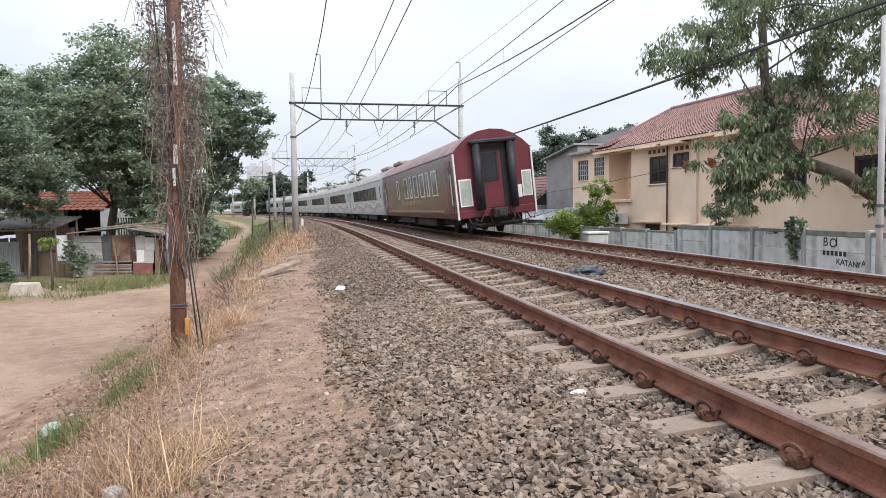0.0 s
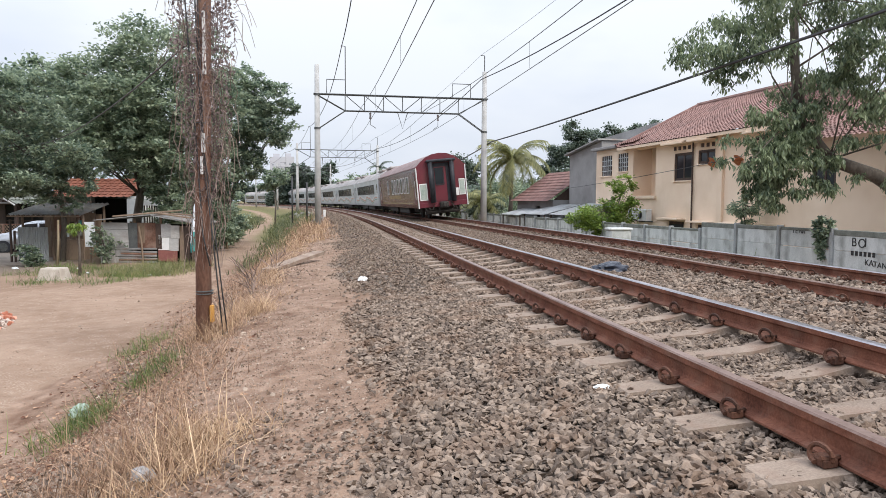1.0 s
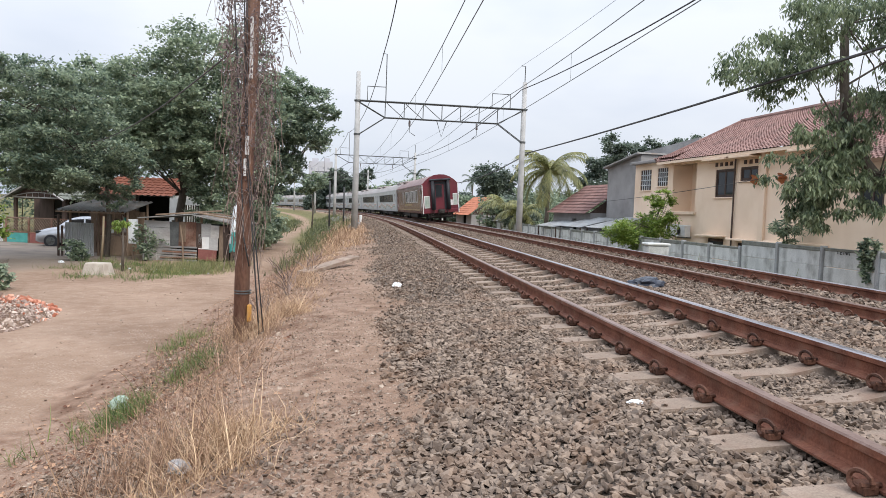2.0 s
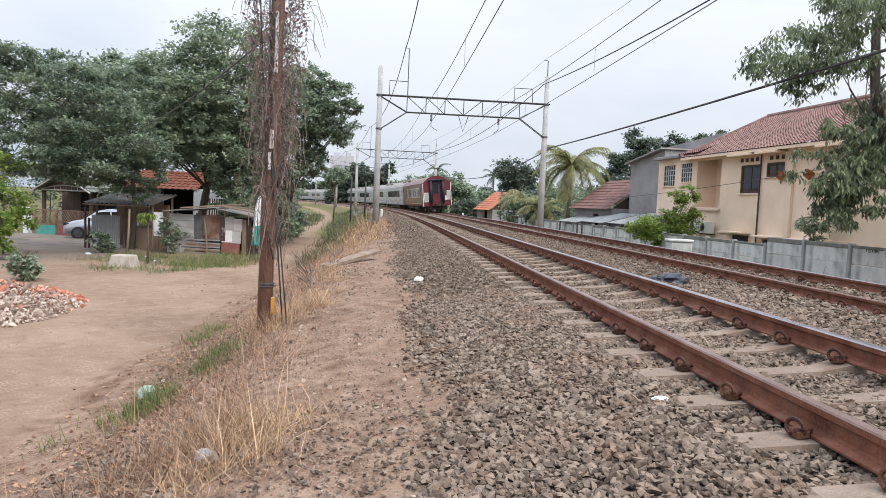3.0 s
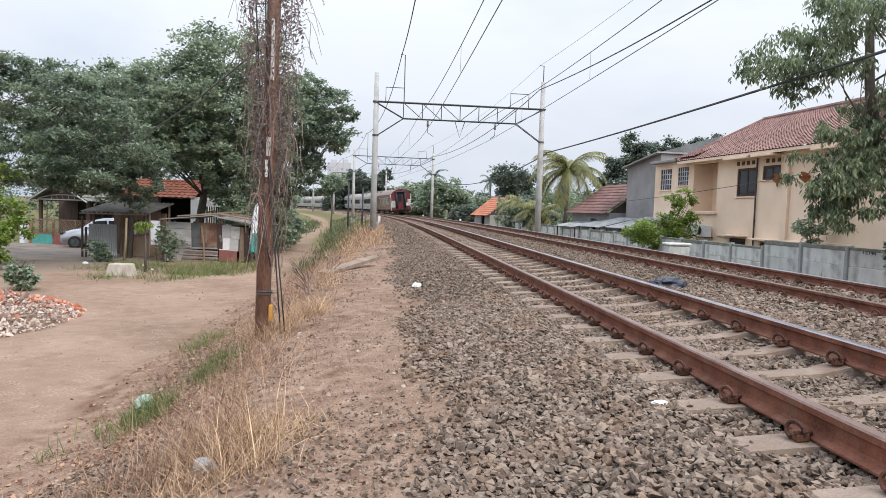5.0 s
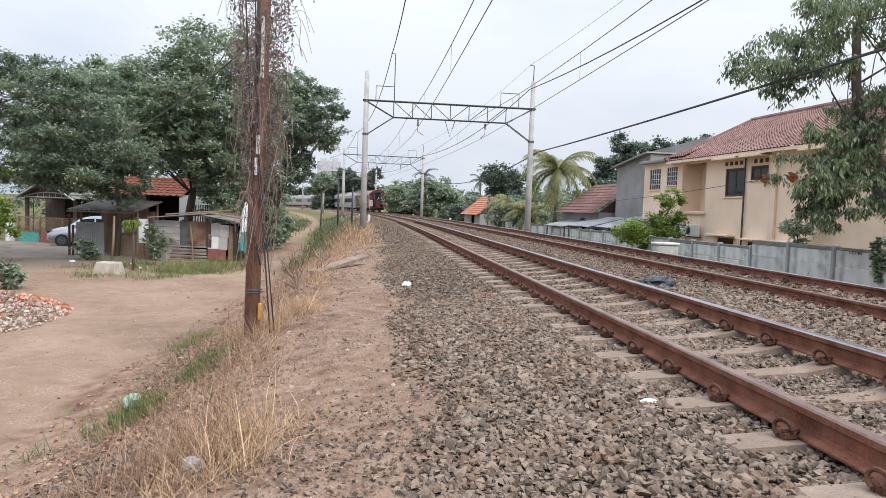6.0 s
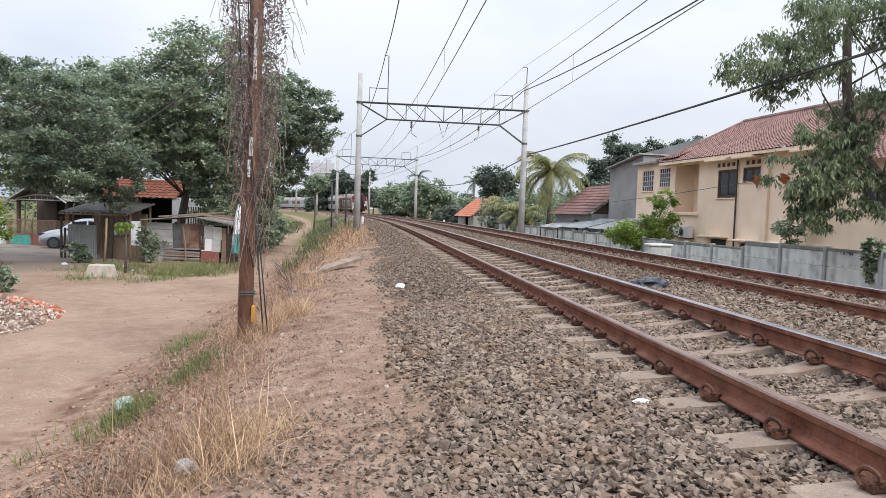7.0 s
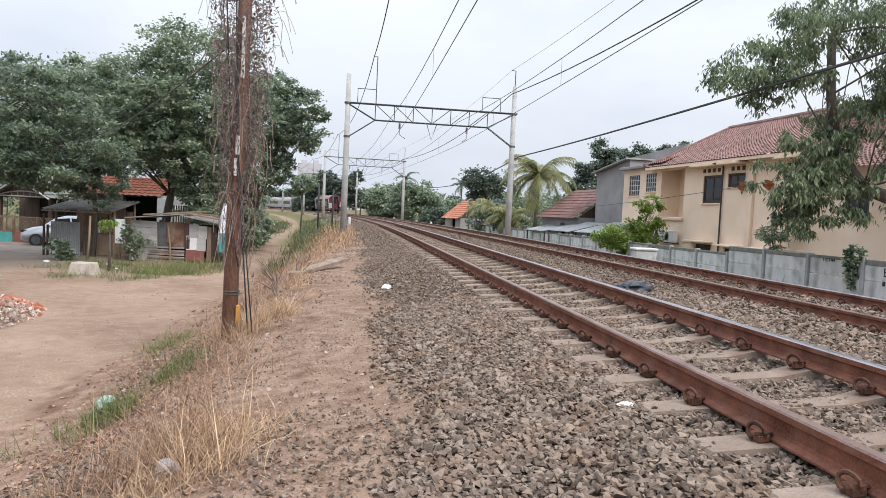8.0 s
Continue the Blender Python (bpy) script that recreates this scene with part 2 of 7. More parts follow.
# ---- the line of the railway: straight, then easing into a left-hand curve ----
RAIL_X, HEAD, CURVE, EASE, START = 2.218, 0.1098, 1.3795e-3, 28.74, 9.62
GAUGE, CANT, CANT_FAR, SPACING, DROP = 1.132, 4.24, 3.84, 4.013, -0.068
_S = np.arange(-80, 420.01, 0.25)
_U = np.maximum(_S - START, 0)
_H = HEAD + CURVE * np.where(_U < EASE, _U * _U / 2 / EASE, _U - EASE / 2)
_X, _Y = -np.cumsum(np.sin(_H)) * 0.25, np.cumsum(np.cos(_H)) * 0.25
_X += RAIL_X - np.interp(0, _S, _X)
_Y -= np.interp(0, _S, _Y)


def on_line(s, off=0.0):
    """x, y and heading at s metres along the near rail, off metres to its right."""
    h = np.interp(s, _S, _H)
    return np.interp(s, _S, _X) + np.cos(h) * off, np.interp(s, _S, _Y) + np.sin(h) * off, h


SECTION_O = [-700, -14, -7.5, -5.2, -4.7, -4.15, -3.6, -3.2, -2.6, -2.0, -1.3, -0.7, 0, 1.13, 1.75, 2.6, 3.3, 4.0, 5.1, 5.7, 6.6, 7.6, 9, 14, 40, 4000]
SECTION_Z = [-1.3, -1.25, -1.2, -1.19, -1.1, -0.92, -0.7, -0.59, -0.5, -0.44, -0.35, -0.24, -0.222, -0.165, -0.175, -0.25, -0.27, -0.245, -0.17, -0.17, -0.42, -0.75, -0.9, -1.2, -1.3, -1.3]


def lumps(x, y, sc, seed):
    """Cheap smooth noise over arrays."""
    r = np.random.default_rng(seed)
    t = np.zeros_like(x)
    for k in range(7):
        a, p = r.uniform(0, 2 * np.pi, 2)
        q = sc * r.uniform(0.6, 1.9)
        t += np.sin((x * np.cos(a) + y * np.sin(a)) * q + p) / 7
    return t


def ground_z(s, o):
    s, o = np.asarray(s, float), np.asarray(o, float)
    wob = np.interp(o, [-8, -5, -3, -2, -1.4], [0, 1, 1, 0.6, 0]) * (lumps(s, o, 0.9, 3) * 0.35)
    z = np.interp(o + wob, SECTION_O, SECTION_Z)
    amp = np.interp(o, [-12, -6, -5, -2.2, -1.2, 6, 9, 14], [0.03, 0.03, 0.07, 0.05, 0.0, 0.0, 0.06, 0.06])
    return z + amp * (lumps(s, o, 1.3, 5) + 0.5 * lumps(s, o, 4.5, 6))


def at_line(s, o, dz=0.0):
    x, y, h = on_line(s, o)
    return Vector((float(x), float(y), float(ground_z(s, o)) + dz))


def to_line(x, y):
    """Rough s, o of a place."""
    s = y
    for _ in range(6):
        px, py, h = on_line(s, 0)
        s = s + (x - px) * -math.sin(h) + (y - py) * math.cos(h)
    px, py, h = on_line(s, 0)
    return s, (x - px) * math.cos(h) + (y - py) * math.sin(h)


def floor_z(x, y):
    s, o = to_line(x, y)
    return float(ground_z(s, o))


# ---- ground: one sheet to the horizon ----
def ground_material():
    m = bpy.data.materials.new("bare_earth")
    m.use_nodes = True
    n, l = m.node_tree.nodes, m.node_tree.links
    b = n["Principled BSDF"]
    b.inputs["Roughness"].default_value, b.inputs["Specular IOR Level"].default_value = 0.95, 0.15
    tc = n.new("ShaderNodeTexCoord")

    def grain(sc, det=5.0):
        t = n.new("ShaderNodeTexNoise")
        t.inputs["Scale"].default_value, t.inputs["Detail"].default_value = sc, det
        l.new(tc.outputs["Object"], t.inputs["Vector"])
        return t.outputs["Fac"]

    def ramp(src, p0, c0, p1, c1):
        r = n.new("ShaderNodeValToRGB")
        r.color_ramp.elements[0].position, r.color_ramp.elements[1].position = p0, p1
        r.color_ramp.elements[0].color, r.color_ramp.elements[1].color = (*c0, 1), (*c1, 1)
        l.new(src, r.inputs[0])
        return r.outputs[0]

    def mixed(fac, a, c):
        x = n.new("ShaderNodeMixRGB")
        l.new(fac, x.inputs[0])
        l.new(a, x.inputs[1])
        l.new(c, x.inputs[2])
        return x.outputs[0]
    at = n.new("ShaderNodeAttribute")
    at.attribute_name = "zones"
    sep = n.new("ShaderNodeSeparateColor")
    l.new(at.outputs["Color"], sep.inputs[0])
    big, mid, fine = grain(0.55), grain(4.5), grain(38.0, 3.0)
    path = ramp(big, 0.3, (0.215, 0.14, 0.096), 0.7, (0.33, 0.232, 0.168))
    path = mixed(ramp(fine, 0.48, (0, 0, 0), 0.66, (0.7, 0.7, 0.7)), path, ramp(mid, 0.36, (0.16, 0.105, 0.072), 0.62, (0.42, 0.335, 0.265)))
    soil = ramp(mid, 0.3, (0.15, 0.085, 0.056), 0.7, (0.335, 0.232, 0.17))
    soil = mixed(ramp(fine, 0.5, (0, 0, 0), 0.7, (0.6, 0.6, 0.6)), soil, ramp(big, 0.4, (0.13, 0.095, 0.07), 0.6, (0.40, 0.315, 0.25)))
    # grit under the ballast, coloured darker to deepen the shade between stones
    grit = ramp(fine, 0.35, (0.06, 0.048, 0.04), 0.7, (0.24, 0.195, 0.16))
    grass = ramp(mid, 0.3, (0.07, 0.085, 0.03), 0.7, (0.2, 0.165, 0.08))

    def edge(channel):
        a = n.new("ShaderNodeMath")
        a.operation = "MULTIPLY_ADD"
        a.inputs[1].default_value = 0.7
        l.new(mid, a.inputs[0])
        l.new(sep.outputs[channel], a.inputs[2])
        return ramp(a.outputs[0], 0.58, (0, 0, 0), 0.98, (1, 1, 1))
    col = mixed(edge(1), path, soil)
    col = mixed(edge(0), col, grit)
    col = mixed(edge(2), col, grass)
    worn = n.new("ShaderNodeMath")
    worn.operation = "MULTIPLY_ADD"
    worn.inputs[1].default_value = 0.5
    l.new(big, worn.inputs[0])
    l.new(at.outputs["Alpha"], worn.inputs[2])
    tar = ramp(fine, 0.35, (0.15, 0.125, 0.105), 0.7, (0.25, 0.212, 0.18))
    col = mixed(ramp(worn.outputs[0], 0.42, (0, 0, 0), 0.8, (0.85, 0.85, 0.85)), col, tar)
    l.new(col, b.inputs["Base Color"])
    bp = n.new("ShaderNodeBump")
    bp.inputs["Strength"].default_value, bp.inputs["Distance"].default_value = 0.9, 0.05
    add = n.new("ShaderNodeMath")
    add.operation = "MULTIPLY_ADD"
    add.inputs[1].default_value = 0.5
    l.new(fine, add.inputs[0])
    l.new(mid, add.inputs[2])
    l.new(add.outputs[0], bp.inputs["Height"])
    l.new(bp.outputs[0], b.inputs["Normal"])
    return m


def build_ground():
    ss = np.concatenate([[-3000, -600, -200], np.arange(-60, 0, 4.0), np.arange(0, 26, 0.14), np.arange(26, 60, 0.6), np.arange(60, 300, 4.0), [400, 700, 1500, 4000]])
    oo = np.concatenate([[-600, -300, -150, -80, -50], np.arange(-40, -16, 2.0), np.arange(-16, -6, 0.5), np.arange(-6, 1.0, 0.1), np.arange(1.0, 8, 0.3), np.arange(8, 40, 2.0), [50, 90, 200, 600, 1500, 4000]])
    S, O = np.meshgrid(ss, oo, indexing="ij")
    Sc = np.clip(S, -80, 420)
    x, y, h = on_line(Sc, O)
    x, y = x - np.sin(h) * (S - Sc), y + np.cos(h) * (S - Sc)
    z = ground_z(S, O)
    V = np.stack([x, y, z], -1).reshape(-1, 3)
    a, b = len(ss), len(oo)
    i = (np.arange(a - 1)[:, None] * b + np.arange(b - 1)[None]).ravel()
    F = np.stack([i, i + 1, i + b + 1, i + b], 1)[:, ::-1]
    me = raw_mesh("ground", V, F, ground_material(), True)
    wob = lumps(S, O, 1.4, 9)
    zone = np.zeros((a, b, 4), np.float32)
    o = O + 0.8 * wob
    zone[..., 0] = np.interp(o, [-2.6, -2.0, -1.5, 6.4, 7.4], [0, 0.15, 1, 1, 0]) + 0.45 * np.clip(lumps(S, O, 0.8, 12) * 2, 0, 1) * np.interp(o, [-4.6, -4.0, -2.3], [0, 1, 0])
    zone[..., 1] = np.interp(o, [-5.3, -4.8, -2.9, -2.2, -1.5, 6.5, 7.0], [0, 1, 0.9, 0.55, 0, 0, 1])
    zone[..., 2] = np.maximum(np.interp(O, [-30, -16, -11, -9, 6.8, 8.5], [0.7, 0.5, 0.2, 0.0, 0.0, 0.55]) * np.interp(S, [14, 21], [0.2, 1]), np.interp(O, [-9.4, -8.2, -7.5], [0.9, 0.7, 0]) * np.interp(S, [25, 30], [0, 1]))
    zone[..., 2] = np.maximum(zone[..., 2], np.interp(O, [-6.6, -5.6, -2.6, -2.2], [0.25, 0.75, 0.5, 0]) * np.interp(S, [30, 42], [0, 1]))
    # asphalt of the lane, thinning out under the earth
    zone[..., 3] = np.clip(1.25 - np.hypot((x + 15.5) / 5.2, (y - 25.5) / 8.6), 0, 1) * np.interp(O, [-9.5, -7.5], [1, 0])
    ca = me.color_attributes.new("zones", "FLOAT_COLOR", "POINT")
    ca.data.foreach_set("color", zone.ravel())
    tagged(new("ground", me), "bare tan earth with a worn dirt track below a gravel railway bank", "ground", kind="structure")


build_ground()


# ---- ballast ----
def build_ballast():
    protos = [rock(k, 9) for k in range(16)]
    near, far = [], []

    def spread_over(n, s0, s1, o0, o1, size, keep, sink=0.25):
        s, o = RNG.uniform(s0, s1, n), RNG.uniform(o0, o1, n)
        ok = RNG.uniform(0, 1, n) < keep(s, o)
        s, o = s[ok], o[ok]
        x, y, h = on_line(s, o)
        d = size * RNG.uniform(0.6, 1.35, len(s)) * np.where(RNG.uniform(0, 1, len(s)) < 0.04, 1.35, 1)
        z = ground_z(s, o) + d * (0.42 - sink) + RNG.uniform(0, 0.02, len(s))
        (far if s0 >= 9.5 else near).append((np.stack([x, y, z], 1), d))

    def bed(s, o):
        e = o + 0.55 * lumps(s, o, 1.4, 9)
        return np.interp(e, [-2.1, -1.85, -1.6, 6.6, 7.4], [0.0, 0.3, 1, 1, 0])

    def strays(s, o):
        c = np.clip(lumps(s, o, 1.1, 21) * 3.0 - 0.25, 0, 1)
        return np.interp(o, [-4.7, -4.0, -3.2, -2.0], [0.01, 0.7, 0.3, 0.3]) * (0.05 + 1.2 * c)
    spread_over(62000, 1.0, 9.5, -2.6, 2.4, 0.049, bed)
    spread_over(12000, 3.0, 11, 2.4, 7.4, 0.066, bed)
    spread_over(38000, 9.5, 24, -2.6, 2.4, 0.052, bed)
    spread_over(26000, 11, 28, 2.4, 7.4, 0.058, bed)
    spread_over(30000, 24, 60, -2.6, 7.0, 0.075, bed)
    spread_over(9000, 60, 130, -2.6, 7.0, 0.16, bed)
    spread_over(20000, 1.5, 7.5, -4.6, -1.6, 0.03, strays)
    spread_over(11000, 7.0, 26, -4.6, -1.8, 0.036, strays)
    spread_over(2400, 2.6, 5.2, -4.3, -3.2, 0.036, lambda s, o: np.full_like(s, 0.8))
    spread_over(7000, -14, 1.0, -2.4, 7.0, 0.09, bed)
    small = [rock(40 + k, 6) for k in range(10)]
    for sets, shapes in ((near, protos), (far, small)):
        P = np.concatenate([a for a, _ in sets])
        D = np.concatenate([d for _, d in sets])
        size = np.stack([D, D, D], 1) * RNG.uniform(0.75, 1.2, (len(D), 3))
        ob = new("ballast", scatter("ballast", shapes, P, spins(len(P), 1.0), size, STONE))
        tagged(ob, "loose grey-brown crushed stone ballast around the tracks", "gravel", kind="stuff")


build_ballast()


def build_grit():
    """Fine chips and clods on the bank and the lane."""
    protos = [rock(300 + k, 5) for k in range(8)]
    parts = []
    for n, s0, s1, o0, o1, d in ((34000, 1.2, 9, -4.4, -1.2, 0.014), (14000, 9, 28, -4.4, -1.4, 0.02), (5000, 4, 24, -10.5, -4.6, 0.014), (260, 4, 22, -10.5, -4.6, 0.03), (2200, 3, 16, -4.7, -3.1, 0.036)):
        s, o = RNG.uniform(s0, s1, n), RNG.uniform(o0, o1, n)
        x, y, _ = on_line(s, o)
        q = d * RNG.lognormal(-0.1, 0.45, n)
        parts.append((np.stack([x, y, ground_z(s, o) + q * 0.1], 1), q))
    P, D = np.concatenate([a for a, _ in parts]), np.concatenate([q for _, q in parts])
    size = np.stack([D, D, D * 0.7], 1)
    tagged(new("grit", scatter("grit", protos, P, spins(len(P)), size, GRIT)), "fine brown chips and clods strewn over bare earth", "gravel", kind="stuff")


build_grit()


def build_leaf_litter():
    """Dead leaves, bark and scraps over the face of the bank."""
    n = 20000
    s, o = RNG.uniform(3, 26, n), np.clip(RNG.normal(-4.05, 0.5, n), -5.1, -2.7)
    x, y, _ = on_line(s, o)
    P = np.stack([x, y, ground_z(s, o) + 0.006], 1)
    flake = (np.array([[0, 0, 0], [0.4, 0.5, 0.12], [0, 1, 0], [-0.4, 0.5, 0.1]], float), np.array([[0, 1, 2], [0, 2, 3]]))
    strip = (np.array([[-0.06, 0, 0], [0.06, 0, 0], [0.05, 2.2, 0.2], [-0.05, 2.2, 0.2]], float), np.array([[0, 1, 2], [0, 2, 3]]))
    q = RNG.uniform(0.015, 0.05, n)
    tagged(new("leaf_litter", scatter("leaf_litter", [flake, flake, flake, strip], P, spins(n, 0.6), np.stack([q] * 3, 1), LITTER)), "dead reddish-brown leaves and scraps on the bank", "leaf litter", kind="stuff")


build_leaf_litter()


# ---- tracks ----
def rail_mesh(name, off, z, head_mat, s0=-14.0, s1=330.0):
    prof = [(-0.062, -0.159), (-0.062, -0.148), (-0.014, -0.132), (-0.009, -0.118), (-0.009, -0.055), (-0.033, -0.042), (-0.034, -0.010), (-0.027, 0.0),
            (0.027, 0.0), (0.034, -0.010), (0.033, -0.042), (0.009, -0.055), (0.009, -0.118), (0.014, -0.132), (0.062, -0.148), (0.062, -0.159)]
    bm = bmesh.new()
    rows = []
    for s in np.concatenate([np.arange(s0, 60, 1.0), np.arange(60, s1, 3.0)]):
        x, y, h = on_line(s, off)
        rows.append([bm.verts.new((x + math.cos(h) * px, y + math.sin(h) * px, z + pz)) for px, pz in prof])
    n = len(prof)
    for a, b in zip(rows, rows[1:]):
        for k in range(n):
            f = bm.faces.new((a[k], a[(k + 1) % n], b[(k + 1) % n], b[k]))
            f.material_index = 1 if k in (6, 7, 8) else 0
    return finish(name, bm, [RUST, head_mat])


def sleeper_mesh():
    bm = bmesh.new()
    xs = [-1.0, -0.98, -0.5, -0.3, 0.3, 0.5, 0.98, 1.0]
    tops = [-0.02, 0.0, 0.0, -0.035, -0.035, 0.0, 0.0, -0.02]
    half = [0.10, 0.105, 0.105, 0.09, 0.09, 0.105, 0.105, 0.10]
    rows = []
    for x, t, w in zip(xs, tops, half):
        rows.append([bm.verts.new((x, -w - 0.03, -0.22)), bm.verts.new((x, -w, t)), bm.verts.new((x, w, t)), bm.verts.new((x, w + 0.03, -0.22))])
    for a, b in zip(rows, rows[1:]):
        for k in range(4):
            bm.faces.new((a[k], b[k], b[(k + 1) % 4], a[(k + 1) % 4]))
    bm.faces.new(rows[0])
    bm.faces.new(rows[-1][::-1])
    bmesh.ops.recalc_face_normals(bm, faces=bm.faces[:])
    return finish("sleeper", bm, CONCRETE)


def clip_mesh():
    """A sprung coil clip with its cast shoulder beside the rail's foot."""
    bm = bmesh.new()
    pts = []
    for k in range(12):
        a = math.radians(-60 + 330 * k / 11)
        pts.append((0.04 + 0.005 * k, 0.05 * math.cos(a), 0.045 + 0.037 * math.sin(a)))
    tube(bm, pts, 0.0115, 6)
    tube(bm, [(0.09, 0.03, 0.035), (0.04, 0.035, 0.03), (-0.012, 0.01, 0.022)], 0.011, 6)
    box(bm, 0.015, -0.045, -0.01, 0.085, 0.045, 0.03, 0.006)
    return finish("rail_clip", bm, CLIP)


SLEEPER, CLIPS = sleeper_mesh(), clip_mesh()


def build_track(name, off, z0, cant, head_mats, label):
    x, y, h = on_line(0, off)
    top = thing(name, Matrix.Identity(4), label, "railway track")
    dz = math.sin(radians(cant)) * GAUGE
    part("rail", rail_mesh("rail", off, z0, head_mats[0]), None, top, "rust-brown steel rail with a worn head")
    part("rail", rail_mesh("rail", off + GAUGE, z0 + dz, head_mats[1]), None, top, "rust-brown steel rail with a brighter head")
    r = random.Random(int(off) + 3)
    far_bm = bmesh.new()
    for i in range(-6, 190):
        s = 0.09 + 0.676 * i
        x, y, h = on_line(s, off + GAUGE / 2)
        m = pose(x, y, z0 + dz / 2 - 0.163 + r.uniform(-0.006, 0.004), 0, -cant, math.degrees(h) + r.uniform(-0.8, 0.8))
        if i < 100:
            part("sleeper", SLEEPER, None, top, m=m)
        else:
            t = bmesh.new()
            t.from_mesh(SLEEPER)
            merge(far_bm, t, m)
        if i < 70:
            for side in (-1, 1):
                for face in (-1, 1):
                    cx = side * GAUGE / 2 + face * 0.055
                    part("rail_clip", CLIPS, None, top, m=m @ pose(cx, 0, 0.012, 0, 0, 0 if face > 0 else 180))
    tagged(part("far_sleeper_run", far_bm, CONCRETE, top), kind="stuff")


build_track("railway_track", 0.0, 0.0, CANT, (RAILHEAD, RAILSHINE), "rusty steel railway track on pale concrete sleepers in gravel")
build_track("railway_track", SPACING, DROP, CANT_FAR, (RAILHEAD, RAILSHINE), "rusty steel railway track beyond, used by the train")


# ---- catenary portals ----
PORTALS = [-5.5, 41.0, 87.0, 133.0, 180.0]
BEAM = {-5.5: (7.08, 8.75, 0.0), 41.0: (7.08, 8.75, -0.1), 87.0: (7.25, 8.0, -0.75), 133.0: (7.25, 8.0, -1.0), 180.0: (7.25, 8.0, -1.0)}
POLE_L, POLE_R, HUNG = -2.45, 7.45, 6.75


def build_portal(s):
    TRUSS, tall_z, shift = BEAM[s]
    x, y, h = on_line(s, shift)
    m = pose(x, y, 0, 0, 0, math.degrees(h))
    top = thing("catenary_portal", m, "overhead line portal with two concrete poles and a steel lattice beam", "catenary portal", "portals over the tracks")
    for o, hi in ((POLE_L, tall_z), (POLE_R, tall_z - 0.05)):
        bm = bmesh.new()
        tube(bm, [(o, 0, -0.9), (o, 0, 3), (o, 0, hi)], [0.2, 0.175, 0.13], 14)
        part("pole", bm, POLE_CONCRETE, top, "tapered grey concrete pole", True)
        for z in (TRUSS - 0.02, TRUSS - 1.95):
            bm = bmesh.new()
            tube(bm, [(o, 0, z - 0.05), (o, 0, z + 0.05)], 0.185, 12)
            part("pole_band", bm, STEEL, top)
    zt, zb = TRUSS, TRUSS - 0.92
    a, b = POLE_L + 1.6, POLE_R - 1.6
    for p, q, r in (((POLE_L - 0.2, zt), (POLE_R + 0.2, zt), 0.045), ((a, zb), (b, zb), 0.035), ((POLE_L, zt - 0.05), (a, zb), 0.03), ((b, zb), (POLE_R, zt - 0.05), 0.03),
                    ((a, zb), (POLE_L + 0.1, zt - 1.95), 0.028), ((b, zb), (POLE_R - 0.1, zt - 1.95), 0.028)):
        bm = bmesh.new()
        for yy in (-0.12, 0.12):
            tube(bm, [(p[0], yy, p[1]), (q[0], yy, q[1])], r, 4)
        part("chord", bm, STEEL, top)
    n = 6
    for i in range(n + 1):
        u = a + (b - a) * i / n
        bm = bmesh.new()
        tube(bm, [(u, 0, zb), (u, 0, zt)], 0.026, 4)
        part("strut", bm, STEEL, top)
        if i < n:
            v = a + (b - a) * (i + 1) / n
            bm = bmesh.new()
            tube(bm, [(u, 0, zt if i < 3 else zb), (v, 0, zb if i < 3 else zt)], 0.024, 4)
            part("strut", bm, STEEL, top)
    for u0, u1, tall, hold in ((POLE_L + 0.55, POLE_L + 1.62, POLE_L + 1.62, 2.9), (POLE_R - 1.95, POLE_R - 0.85, None, 0)):
        bm = bmesh.new()
        tube(bm, [(u0, 0, zt), (u0, 0, zt + 0.85), (u1, 0, zt + 0.85), (u1, 0, zt)], 0.03, 5)
        if tall is not None:
            tube(bm, [(tall, 0, zt), (tall, 0, zt + 2.75), (tall - 0.25, 0, zt + 2.78)], 0.03, 5)
        part("bracket", bm, STEEL, top)
    bm = bmesh.new()
    tube(bm, [(POLE_R, 0, tall_z - 0.15), (POLE_R, 0, tall_z + 0.9), (POLE_R - 0.25, 0, tall_z + 0.92)], 0.03, 5)
    tube(bm, [(POLE_R, 0, HUNG - 2.2), (POLE_R + 0.5, 0, HUNG - 2.2)], 0.025, 5)
    part("bracket", bm, STEEL, top)
    mid = (a + b) / 2
    bm = bmesh.new()
    tube(bm, [(mid - 0.3, 0, zb), (mid, 0, zb - 0.95), (mid + 0.3, 0, zb)], 0.028, 4)
    part("drop_bracket", bm, STEEL, top)
    for c, sg in ((0.2, 1), (SPACING + 0.2, -1)):
        bm = bmesh.new()
        tube(bm, [(c + 0.4, 0, zb), (c + 0.4, 0, zb - 0.75), (c + 0.45 + 0.3 * sg, 0.1, zb - 0.95)], 0.02, 5)
        part("registration_arm", bm, STEEL, top)
        bm = bmesh.new()
        for k in range(5):
            tube(bm, [(c + 0.4, 0, zb - 0.1 - 0.07 * k), (c + 0.4, 0, zb - 0.14 - 0.07 * k)], 0.07, 8)
        part("insulator", bm, INSULATOR, top, "ribbed brown insulator")


for _s in PORTALS:
    build_portal(_s)


